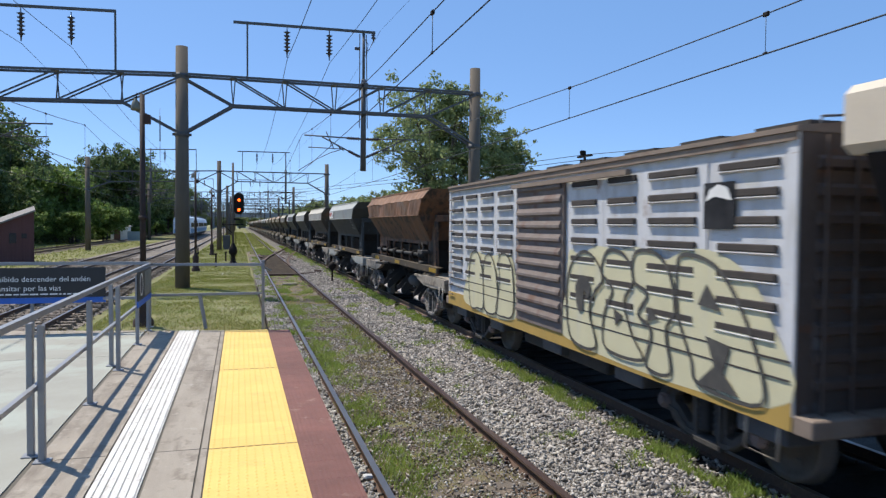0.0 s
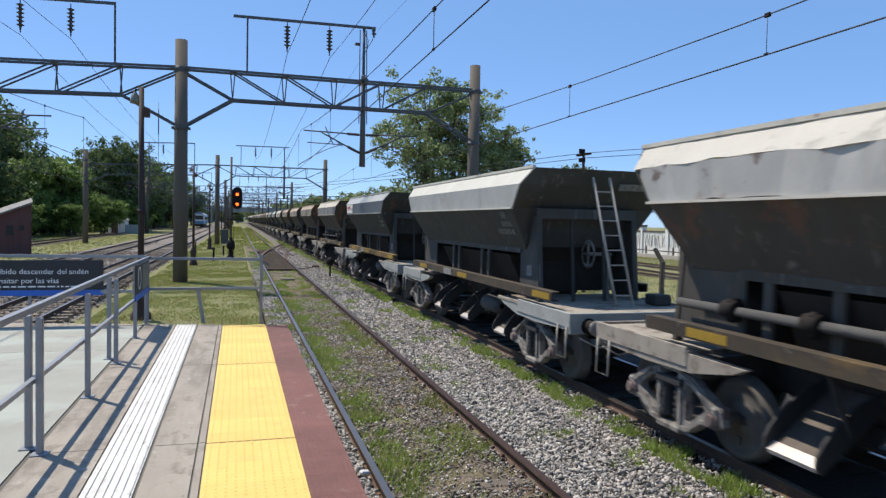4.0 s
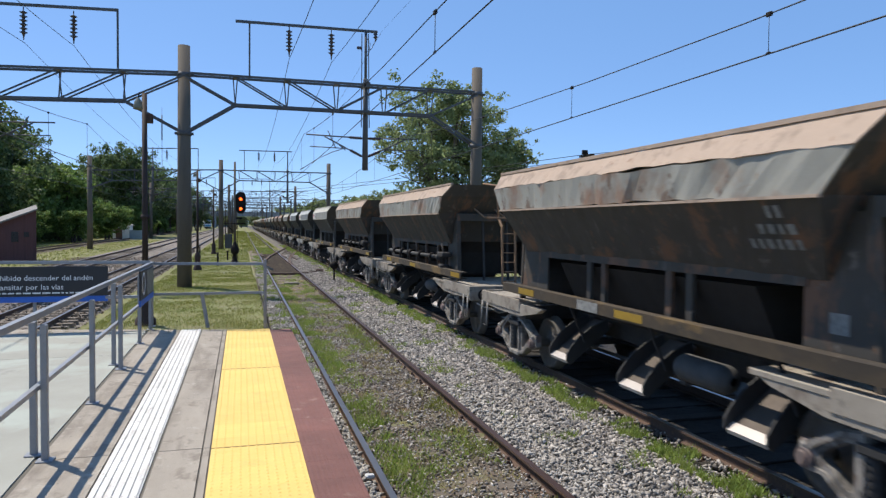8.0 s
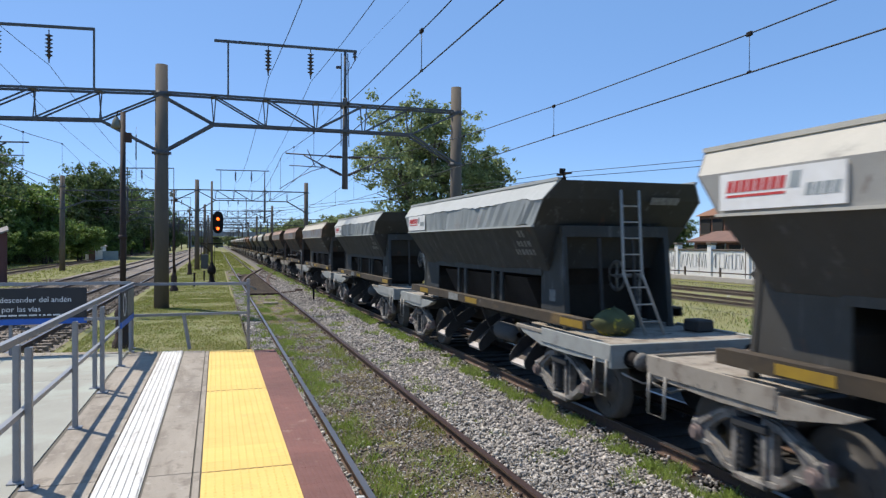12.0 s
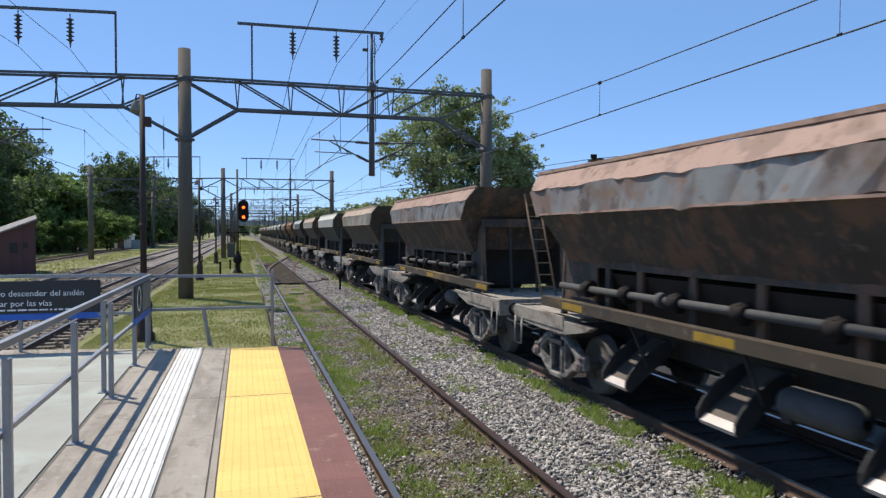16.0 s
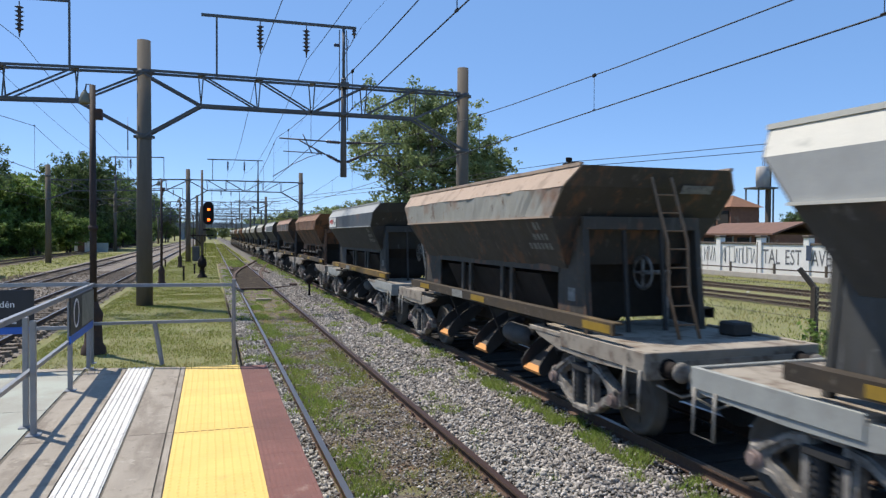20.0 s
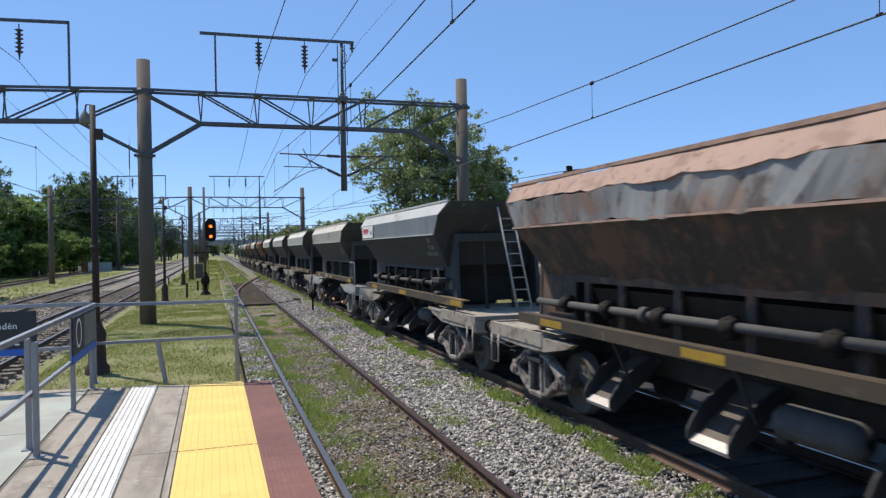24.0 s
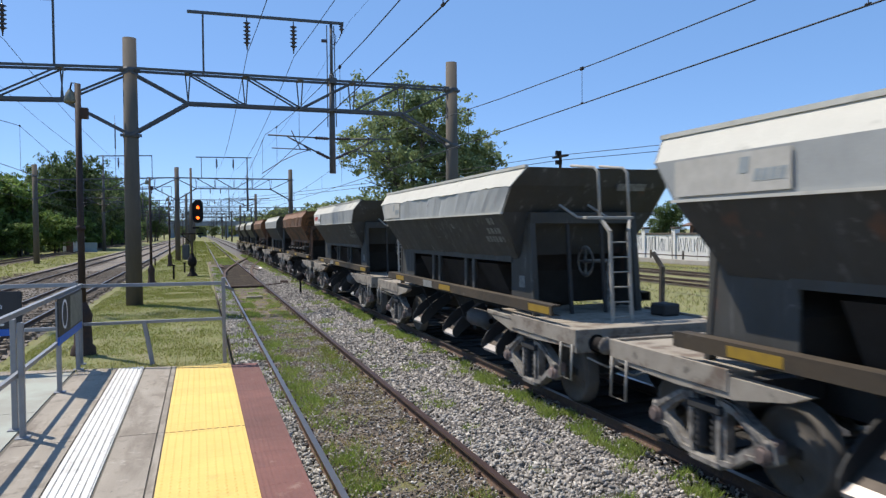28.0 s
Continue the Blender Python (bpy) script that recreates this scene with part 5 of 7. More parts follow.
solid("blue_fence_panel", Shape().box((-20.6, 127, GZ), (-18.2, 127.1, 1.3)), mat("pale_blue_sheet", (0.30, 0.38, 0.44), None, 3, 0.7), "pale blue sheet fence under the trees", "fence")

# ---- trees ----


def tree(name, seed, h, spread, leaf, label, count=9000, size=0.26, trunk_r=0.3, stems=1, low=0.28, gap=0.35, clumps=46):
    r = random.Random(seed)
    t = thing(name, label, "tree")
    wood, tips = Shape(), []
    for sidx in range(stems):
        base = Vector((r.uniform(-.5, .5) * (stems > 1) * 3.2, r.uniform(-.4, .4) * (stems > 1) * 2, 0))
        lean = Vector((r.uniform(-.10, .10) + base.x * 0.06, r.uniform(-.1, .1), 1))
        prev, hh = base, h * r.uniform(.78, .95)
        steps = 6
        for i in range(1, steps + 1):
            p = base + lean * (hh * i / steps) + Vector((r.uniform(-.25, .25), r.uniform(-.25, .25), 0)) * (i / 2)
            ra, rb = trunk_r * (1 - (i - 1) / steps * .85), trunk_r * (1 - i / steps * .85)
            wood.cyl(prev, p, ra, rb, 8)
            if i >= 2:
                for _ in range(3):
                    a = r.uniform(0, 2 * math.pi)
                    ln = spread * (1.05 - 0.55 * abs(i / steps - .45)) * r.uniform(.55, 1.0)
                    e = p + Vector((math.cos(a) * ln, math.sin(a) * ln, r.uniform(.1, .5) * ln))
                    mid = (p + e) / 2 + Vector((0, 0, -.12 * ln))
                    wood.cyl(p, mid, rb * .55, rb * .35, 5).cyl(mid, e, rb * .35, rb * .12, 5)
                    tips += [e, mid * .4 + e * .6, mid]
                    for _ in range(2):
                        e2 = mid + Vector((r.uniform(-1, 1), r.uniform(-1, 1), r.uniform(-.2, .9))) * ln * .5
                        wood.cyl(mid, e2, rb * .25, rb * .08, 4)
                        tips.append(e2)
            prev = p
        tips.append(prev)
    part("trunk", wood, BARK, t, "grey-brown trunk and limbs")
    g = np.random.default_rng(seed)
    tips = [p for p in tips if p.z > h * low] or tips
    cs = np.array([tuple(p) for p in tips])
    cs = cs[g.permutation(len(cs))[:clumps]]
    sub = 7
    cs = np.repeat(cs, sub, 0) + g.normal(size=(len(cs) * sub, 3)).clip(-1.5, 1.5) * spread * gap * .52 * np.array([1, 1, .85])
    rad = g.uniform(.16, .5, len(cs)) * spread * gap
    wt = rad ** 2 / (rad ** 2).sum()
    which = g.choice(len(cs), count, p=wt)
    d = g.normal(size=(count, 3))
    d /= np.linalg.norm(d, axis=1, keepdims=True)
    pos = cs[which] + d * (rad[which] * g.uniform(.1, 1.25, count) ** .8)[:, None] * np.array([1, 1, .75])
    pos[:, 2] = np.maximum(pos[:, 2], .05)
    n = d + g.normal(size=(count, 3)) * .7 + np.array([0, 0, .35])
    n /= np.linalg.norm(n, axis=1, keepdims=True)
    u = np.cross(n, g.normal(size=(count, 3)))
    u /= np.linalg.norm(u, axis=1, keepdims=True)
    w = np.cross(n, u)
    sz = size * g.uniform(.55, 1.3, count)[:, None]
    quad = np.stack([pos - u * sz, pos - w * sz * .55, pos + u * sz, pos + w * sz * .55], 1).reshape(-1, 3)
    ob = new("crown", quick_mesh("crown", quad, count, 4, leaf))
    ob.parent = t
    ob["label"] = "loose leafy crown with gaps"
    return t


big = tree("poplar_tree", 11, 15.6, 5.6, LEAF_MID, "tall loose grey-green tree beside the line", 32000, 0.17, .34, 4, .20, .32, 120)
big.matrix_basis = pose(17.0, 63, GZ)
side = tree("poplar_tree", 12, 12.8, 4.6, LEAF_MID, "shorter grey-green tree leaning beside the tall one", 15000, 0.18, .28, 2, .18, .30, 60)
side.matrix_basis = pose(23.0, 64, GZ)
dark = tree("broadleaf_tree", 13, 17.0, 7.0, LEAF_DARK, "large dense dark-green tree beside the siding", 32000, .26, .45, 2, .10, .42, 90)
dark.matrix_basis = pose(-33.5, 96, GZ)
lite = tree("broadleaf_tree", 14, 9.5, 4.2, LEAF_LIGHT, "bright green bushy tree with low crown", 13000, .24, .25, 2, .05, .40, 60)
lite.matrix_basis = pose(-28.4, 117, GZ)
lite.scale = (1.1, 1.1, 1.22)
wide = tree("broadleaf_tree", 15, 12.5, 6.0, LEAF_DARK, "wide mid-green tree with dense leaves", 20000, .25, .35, 2, .06, .40, 80)
wide.matrix_basis = pose(-24.6, 143, GZ)
wide.scale = (1.0, 1.0, 1.16)
for ob, x, y, z, s in ((dark, -41, 91, 40, .97), (dark, -37, 115, 130, 1.0), (dark, -49, 105, 230, 1.15), (lite, -25.4, 115, 70, 1.12), (lite, -31.2, 109, 150, 1.05), (wide, -29.2, 152, 60, 1.05), (wide, -20.8, 152, 160, .95), (wide, -26.5, 180, 20, 1.1), (wide, -21.2, 196, 100, .95), (wide, -24.5, 218, 300, 1.0), (wide, -18.6, 270, 77, .85), (wide, -25, 300, 200, 1.2), (wide, -32, 335, 140, 1.4)):
    c = copy_thing(ob, pose(x, y, GZ, 0, 0, z))
    c.scale = (s, s, s)
for x, y, z, s in ((-28.5, 99, 0, .50), (-25.6, 107, 190, .45), (-23.6, 121, 240, .55), (-22.8, 134, 300, .6), (-21.5, 146, 30, .6), (-22.5, 160, 80, .65), (-22, 178, 140, .65), (-22.5, 203, 200, .7), (-36, 88, 60, .6), (-42, 83, 33, .6), (-23, 228, 20, .7), (-24, 255, 20, .8)):
    c = copy_thing(lite, pose(x, y, GZ, 0, 0, z))
    c.scale = (s * 1.3, s * 1.3, s)
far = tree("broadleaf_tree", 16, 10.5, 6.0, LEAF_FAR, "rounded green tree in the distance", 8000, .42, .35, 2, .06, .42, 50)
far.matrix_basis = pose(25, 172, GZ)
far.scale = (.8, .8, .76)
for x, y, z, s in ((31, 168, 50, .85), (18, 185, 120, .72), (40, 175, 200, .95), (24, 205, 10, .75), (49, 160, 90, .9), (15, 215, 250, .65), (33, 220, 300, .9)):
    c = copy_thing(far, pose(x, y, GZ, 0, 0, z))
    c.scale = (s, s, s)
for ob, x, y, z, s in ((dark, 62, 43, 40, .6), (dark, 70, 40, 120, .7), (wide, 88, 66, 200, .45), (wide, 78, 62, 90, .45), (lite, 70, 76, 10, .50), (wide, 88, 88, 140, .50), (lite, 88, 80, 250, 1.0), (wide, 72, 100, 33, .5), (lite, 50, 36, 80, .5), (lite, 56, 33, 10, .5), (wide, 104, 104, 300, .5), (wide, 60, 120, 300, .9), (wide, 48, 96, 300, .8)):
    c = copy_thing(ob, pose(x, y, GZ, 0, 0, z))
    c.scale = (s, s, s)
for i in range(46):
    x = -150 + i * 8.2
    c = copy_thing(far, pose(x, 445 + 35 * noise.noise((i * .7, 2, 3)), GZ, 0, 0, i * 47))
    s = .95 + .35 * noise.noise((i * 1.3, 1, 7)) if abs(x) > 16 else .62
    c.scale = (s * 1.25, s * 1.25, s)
bush = tree("fence_bush", 21, 0.9, .42, LEAF_LIGHT, "small bright bush against the wire fence", 700, .06, .03, 3, .05, .42, 30)
bush.matrix_basis = pose(12.2, 13.2, GZ)
bush.scale = (1.2, 1.2, 1.15)
c = copy_thing(bush, pose(12.3, 27, GZ, 0, 0, 220))



def undergrowth(name, way, count, size, leaf, label, seed):
    """Dense bushes that close the foot of a row of trees; way: (x, y, height)."""
    g = np.random.default_rng(seed)
    w = np.array(way, float)
    seg = np.hypot(np.diff(w[:, 0]), np.diff(w[:, 1]))
    at = np.concatenate([[0], np.cumsum(seg)])
    u = g.uniform(0, 1, count) ** 1.35 * at[-1]
    x, y, top = (np.interp(u, at, w[:, i]) for i in range(3))
    lump = np.array([.72 + .45 * noise.noise((a * .23, seed, 2.0)) + .22 * noise.noise((a * .9, 5.0, seed)) for a in u])
    z = GZ + top * lump * g.uniform(0, 1, count) ** .7
    pos = np.stack([x + g.normal(size=count) * 1.1, y + g.normal(size=count) * 1.1, z], 1)
    n = g.normal(size=(count, 3)) + np.array([.3, -.6, .5])
    n /= np.linalg.norm(n, axis=1, keepdims=True)
    a = np.cross(n, g.normal(size=(count, 3)))
    a /= np.linalg.norm(a, axis=1, keepdims=True)
    b = np.cross(n, a)
    sz = size * g.uniform(.55, 1.4, count)[:, None]
    quad = np.stack([pos - a * sz, pos - b * sz * .6, pos + a * sz, pos + b * sz * .6], 1).reshape(-1, 3)
    return tagged(new(name, quick_mesh(name, quad, count, 4, leaf)), label, "bushes", kind="stuff")


undergrowth("undergrowth", [(-52, 84, 5.5), (-40, 92, 5.5), (-32, 106, 5.0), (-29.5, 120, 4.6), (-27.5, 145, 4.6), (-26, 180, 5.0), (-26, 240, 5.5), (-27, 330, 6.5)], 42000, .30, LEAF_DARK, "dense dark bushes at the foot of the trees", 41)

# ---- loose stones, grass and weeds ----


def stones(name, x0, x1, y0, y1, count, size, z, material, label, seed):
    g = np.random.default_rng(seed)
    cube = np.array([(x, y, z) for x in (-1, 1) for y in (-1, 1) for z in (-1, 1)]) * 0.62
    fac = np.array([(0, 1, 3), (0, 3, 2), (4, 6, 7), (4, 7, 5), (0, 4, 5), (0, 5, 1), (2, 3, 7), (2, 7, 6), (0, 2, 6), (0, 6, 4), (1, 5, 7), (1, 7, 3)])
    q = g.normal(size=(count, 4))
    q /= np.linalg.norm(q, axis=1, keepdims=True)
    a, b, c, d = q.T
    rot = np.stack([1 - 2 * (c * c + d * d), 2 * (b * c - a * d), 2 * (b * d + a * c), 2 * (b * c + a * d), 1 - 2 * (b * b + d * d), 2 * (c * d - a * b), 2 * (b * d - a * c), 2 * (c * d + a * b), 1 - 2 * (b * b + c * c)], 1).reshape(-1, 3, 3)
    shp = (cube[None] * g.uniform(.6, 1.2, (count, 8, 1)) + g.normal(size=(count, 8, 3)) * .12) * g.uniform(.30, 1.0, (count, 1, 3)) * np.array([1.75, 1.15, .85])
    v = np.einsum('nij,nkj->nki', rot, shp) * (size * g.uniform(.55, 1.35, (count, 1, 1)))
    v[:, :, 2] *= .8
    px, py = g.uniform(x0, x1, count), g.uniform(y0, y1, count)
    pz = z + g.uniform(-.02, .035, count)
    v += np.stack([px, py, pz], 1)[:, None]
    f = (fac[None] + 8 * np.arange(count)[:, None, None]).reshape(-1, 3)
    me = bpy.data.meshes.new(name)
    me.vertices.add(count * 8)
    me.vertices.foreach_set("co", v.astype(np.float32).ravel())
    me.loops.add(len(f) * 3)
    me.loops.foreach_set("vertex_index", f.astype(np.int32).ravel())
    me.polygons.add(len(f))
    me.polygons.foreach_set("loop_start", np.arange(0, len(f) * 3, 3, dtype=np.int32))
    me.update(calc_edges=True)
    me.materials.append(material)
    return tagged(new(name, me), label, "gravel", kind="stuff")


stones("ballast_stones", 0.96, 2.78, 1.5, 14, 26000, 0.036, -0.08, STONE, "grey crushed stones between the tracks", 1)
stones("ballast_stones", 0.96, 2.85, 14, 30, 16000, 0.041, -0.08, STONE, "grey crushed stones between the tracks", 2)
stones("ballast_stones", 0.96, 2.85, 30, 62, 9000, 0.05, -0.075, STONE, "grey crushed stones between the tracks", 12)
stones("ballast_stones", -1.56, -0.93, 2.5, 14, 7000, 0.031, -0.095, STONE_WHITE, "pale stones beside the platform", 3)
stones("ballast_stones", -1.56, -0.93, 14, 40, 5000, 0.037, -0.10, STONE_WHITE, "pale stones beside the platform", 13)
stones("ballast_stones", 1.0, 2.6, 3, 22, 3200, 0.034, -0.06, STONE_WHITE, "pale stones among the grey ballast", 4)
stones("ballast_stones", 0.95, 1.6, 3, 10, 1800, 0.034, -0.055, STONE_WHITE, "whitish stones along the rail", 33)
stones("ballast_stones", -0.82, 0.82, 2.5, 24, 4500, 0.024, -0.135, STONE_WHITE, "pale stones scattered between the rails", 51)
stones("ballast_stones", -0.82, 0.82, 2.5, 24, 9000, 0.024, -0.140, STONE, "scattered stones between the rails", 5)
stones("soil_clods", -0.82, 0.82, 2.5, 22, 15000, 0.021, -0.143, CLOD, "brown clods of earth between the rails", 15)
stones("ballast_stones", 0.96, 2.85, -7.5, 1.5, 6000, 0.036, -0.08, STONE, "grey crushed stones between the tracks", 21)
stones("ballast_stones", -1.46, -0.93, -7.5, 2.5, 2600, 0.03, -0.075, STONE_WHITE, "pale stones beside the platform", 22)
stones("ballast_stones", 2.75, 3.15, 2, 22, 2600, 0.03, -0.06, STONE, "stones beside the rail", 6)
stones("ballast_stones", -15, -6.5, 14, 60, 9000, 0.05, -0.13, CLOD, "grey stones on the empty tracks", 7)


def blades(name, spots, h, w, material, label, seed, lean=.5):
    """Grass: narrow leaves at the given (x, y, z) places."""
    g = np.random.default_rng(seed)
    p = np.asarray(spots, float)
    n = len(p)
    a = g.uniform(0, 2 * math.pi, n)
    hh = h * g.uniform(.4, 1.25, n)
    side = np.stack([np.cos(a), np.sin(a), np.zeros(n)], 1) * (w * g.uniform(.6, 1.3, n))[:, None]
    b = g.uniform(0, 2 * math.pi, n)
    tip = p + np.stack([np.cos(b) * lean * hh, np.sin(b) * lean * hh, hh], 1)
    tri = np.stack([p - side, p + side, tip], 1).reshape(-1, 3)
    return tagged(new(name, quick_mesh(name, tri, n, 3, material)), label, "grass", kind="stuff")


def field(seed, count, x0, x1, y0, y1, z, thresh, sc=.6, clump=.0):
    g = np.random.default_rng(seed)
    out = []
    while len(out) < count:
        x, y = g.uniform(x0, x1), g.uniform(y0, y1)
        if noise.noise((x * sc, y * sc, seed)) + .5 * noise.noise((x * sc * 3.1, y * sc * 3.1, seed)) > thresh + (g.normal() * .35 if z is None else 0.0):
            if clump:
                for _ in range(12):
                    out.append((x + g.normal() * clump, y + g.normal() * clump, z))
            else:
                out.append((x, y, lawn_z(x, y) if z is None else z))
    return out


blades("field_grass", field(1, 62000, -6.4, -1.7, 11.3, 34, None, -.10, .55), .042, .008, GRASS, "short green grass beyond the platform", 1)
blades("field_grass", field(2, 30000, -6.4, -1.7, 34, 76, None, -.2, .5), .055, .015, GRASS, "green grass strip between the tracks", 2)
blades("dry_field_grass", field(3, 9000, -6.4, -1.7, 11.3, 50, None, -.05, .9), .04, .009, DRY_GRASS, "dry yellow grass beyond the platform", 3)
blades("platform_foot_grass", field(4, 2600, -5.4, -2.4, 11.25, 11.9, None, -1, .8), .85, .012, DRY_GRASS, "tall dry grass at the platform foot", 4, .3)
blades("track_weeds", field(5, 10000, -.80, .70, 2.5, 30, -.14, .12, 1.1, .05), .10, .007, WEED, "green weeds between the rails", 5, .8)
blades("track_weeds", field(6, 1400, -.78, .78, 30, 37.8, -.11, .0, 1.2, .06), .09, .010, WEED, "green weeds between the rails", 6, .8)
blades("rail_foot_weeds", field(31, 9000, -.82, -.35, 2.5, 30, -.14, .0, .8, .05), .125, .007, WEED, "grass tufts along the foot of the rail", 31, .6)
blades("rail_foot_weeds", field(32, 3200, .45, .82, 2.5, 30, -.14, .2, 1.1, .04), .10, .007, GRASS, "grass tufts along the foot of the rail", 32, .6)
blades("track_edge_weeds", field(7, 19000, 2.55, 3.0, 2.5, 34, -.055, .10, 1.7, .035), .10, .008, WEED, "row of weeds beside the goods line", 7, .7)
blades("track_edge_weeds", field(8, 6000, 2.3, 3.0, 34, 90, -.08, -.2, .6, .08), .14, .018, WEED, "row of weeds beside the goods line", 8, .7)
blades("track_dry_weeds", field(34, 9000, -.80, .80, 2.5, 34, -.14, .02, 1.4, .06), .065, .006, DRY_GRASS, "dry straw and dead weeds between the rails", 34, 1.1)
blades("far_strip_grass", field(35, 14000, -6.4, -1.2, 76, 260, GZ, -.3, .15), .16, .05, GRASS, "grass strip between the tracks far down the line", 35)
blades("far_track_grass", field(36, 7000, -1.5, 1.6, 66, 220, -.16, -.3, .2), .14, .04, GRASS, "grass over the platform track far down the line", 36)
blades("ballast_weeds", field(9, 4200, 1.0, 2.5, 3, 30, -.06, .36, 1.2, .04), .09, .007, WEED, "weed tufts in the ballast", 9, .7)
blades("right_field_grass", field(10, 22000, 8, 36, 8, 60, GZ, -.2, .3), .14, .022, GRASS, "grass beyond the goods line", 10)
blades("right_field_dry_grass", field(11, 14000, 8, 36, 8, 60, GZ, -.1, .3), .13, .022, DRY_GRASS, "dry grass beyond the goods line", 11)
blades("left_field_grass", field(12, 16000, -40, -14.8, 45, 120, GZ, -.3, .5), .12, .045, GRASS, "grass beside the far siding", 12)
blades("rail_side_weeds", field(13, 5200, -1.55, -.95, 12, 60, -.07, .05, .9, .06), .09, .01, WEED, "weeds beside the platform track", 13)
litter = random.Random(8)
LITTER = mat("white_litter", (0.75, 0.75, 0.73), None, 6, 0.7, bump=0.1)
for x, y, z in ((-0.98, 6.35, -.07), (-1.1, 4.4, -.08), (-3.6, 36, GZ), (-3.3, 42, GZ), (-5.6, 39, GZ), (-2.6, 47, GZ), (-5.2, 55, GZ), (1.7, 21.6, -.06), (-17, 60, GZ), (-4.4, 63, GZ), (24, 30, -.1), (23, 24, -.1)):
    s = litter.uniform(.05, .1)
    solid("litter_scrap", Shape().box((-s, -s * .6, 0), (s, s * .6, s * .8), s * .3), LITTER, "scrap of white litter on the ground", "litter", group="scraps of litter", m=pose(x, y, z, litter.uniform(-20, 20), 10, litter.uniform(0, 180)))

blades("track_weeds", field(16, 2600, -.78, .78, 64.5, 80, -.13, -.3, .8, .07), .12, .018, WEED, "green weeds between the rails", 16, .8)

# ---- goods train ----
PITCH = 12.33
WHEEL_R = 0.47
AXLE = 0.83


def side_frame():
    """A cast bogie side: two arms with three-cornered windows that reach to the axle boxes, and a spring seat between two columns."""
    s = Shape()
    outer = [(.16, .90), (.40, .86), (.72, .69), (.93, .58), (.97, .42), (.84, .35), (.64, .36), (.38, .19), (.16, .15)]
    inner = [(.30, .76), (.40, .74), (.58, .63), (.66, .56), (.66, .52), (.62, .48), (.54, .44), (.38, .31), (.30, .32)]
    n = len(outer)
    for d in (-1, 1):
        for th, grow in ((.055, 0.0), (.085, .035)):
            rim = [(d * (y + (iy - y) * grow * 4), z + (iz - z) * grow * 4) for (y, z), (iy, iz) in zip(outer, inner)]
            hole = [(d * iy, iz) for iy, iz in inner] if not grow else [(d * (iy + (y - iy) * .45), iz + (z - iz) * .45) for (y, z), (iy, iz) in zip(outer, inner)]
            vs = [(x, y, z) for x in (-th, th) for loop in (rim, hole) for y, z in loop]
            fs = []
            for i in range(n):
                j = (i + 1) % n
                fs += [(i, j, n + j, n + i), (2 * n + i, 3 * n + i, 3 * n + j, 2 * n + j), (i, 2 * n + i, 2 * n + j, j), (n + i, n + j, 3 * n + j, 3 * n + i)]
            s.add(vs, fs)
        s.box((-.10, d * .80, .53), (.06, d * .90, .62), .02)
    s.box((-.10, -.24, .13), (.10, .24, .22), .02).box((-.08, -.24, .86), (.08, .24, .93), .02)
    return s


def wheelset():
    s = Shape().cyl((-.78, 0, 0), (.78, 0, 0), .075, n=10)
    for d in (-1, 1):
        s.turned((d * .74, 0, 0), (d * .90, 0, 0), [(0, .20), (0, .43), (.05, .50), (.2, .50), (.28, .475), (1, .465), (1, .40), (.82, .38), (.7, .2), (.95, .16), (.98, .01)], 28)
        for k in range(3):
            a = 2 * math.pi * k / 3
            s.box((d * .868 - .008, .27 * math.cos(a) - .05, .27 * math.sin(a) - .03), (d * .868 + .008, .27 * math.cos(a) + .05, .27 * math.sin(a) + .03))
        s.cyl((d * .86, 0, 0), (d * 1.2, 0, 0), .07, n=10)
    return s


WHEELSETS = {}


def bogie(parent, y, wagon, frame_m=None):
    b = part("bogie", lambda: Shape().box((-1.0, -.2, .55), (1.0, .2, .86), .03).cyl((0, 0, .8), (0, 0, 1.0), .22, n=14).box((-.9, -.95, .42), (.9, -.87, .52)).box((-.9, .87, .42), (.9, .95, .52)), UNDER, parent, "two-axle cast bogie", pose(0, y, RAISE), key="bolster")
    for d in (-1, 1):
        part("side_frame", side_frame, frame_m or BOGIE, b, "dusty cast side frame", pose(d * 1.17, 0, 0), key="side_frame")
        part("spring_nest", lambda: Shape().turned((0, -.13, .28), (0, -.13, .72), [(i / 12, .10 if i % 2 else .07) for i in range(13)], 10).turned((0, .13, .28), (0, .13, .72), [(i / 12, .10 if i % 2 else .07) for i in range(13)], 10).box((-.12, -.26, .70), (.12, .26, .80), .02), SPRING, b, "", pose(d * 1.16, 0, 0), key="spring")
        for e in (-1, 1):
            part("axle_box", lambda: Shape().cyl((0, 0, 0), (.09, 0, 0), .105, .095, 14).cyl((.09, 0, 0), (.12, 0, 0), .075, .06, 12).box((-.1, -.12, -.06), (.02, .12, .16), .02), BOX_CAP, b, "round axle box cover", pose(d * 1.19, e * AXLE, WHEEL_R, 0, 0, 0 if d > 0 else 180), key="axle_box")
    for e in (-1, 1):
        w = part("wheelset", wheelset, WHEEL, b, "two dull steel wheels on an axle", pose(0, e * AXLE, WHEEL_R), key="wheelset")
        for x in (-.84, .84):
            part("brake_shoe", lambda: Shape().box((-.06, -.04, -.12), (.06, .04, .14), .02), RUSTY_IRON, b, "", pose(x, e * .37, WHEEL_R + .05), key="shoe")
        WHEELSETS.setdefault(wagon, []).append((w, e * AXLE))
    return b


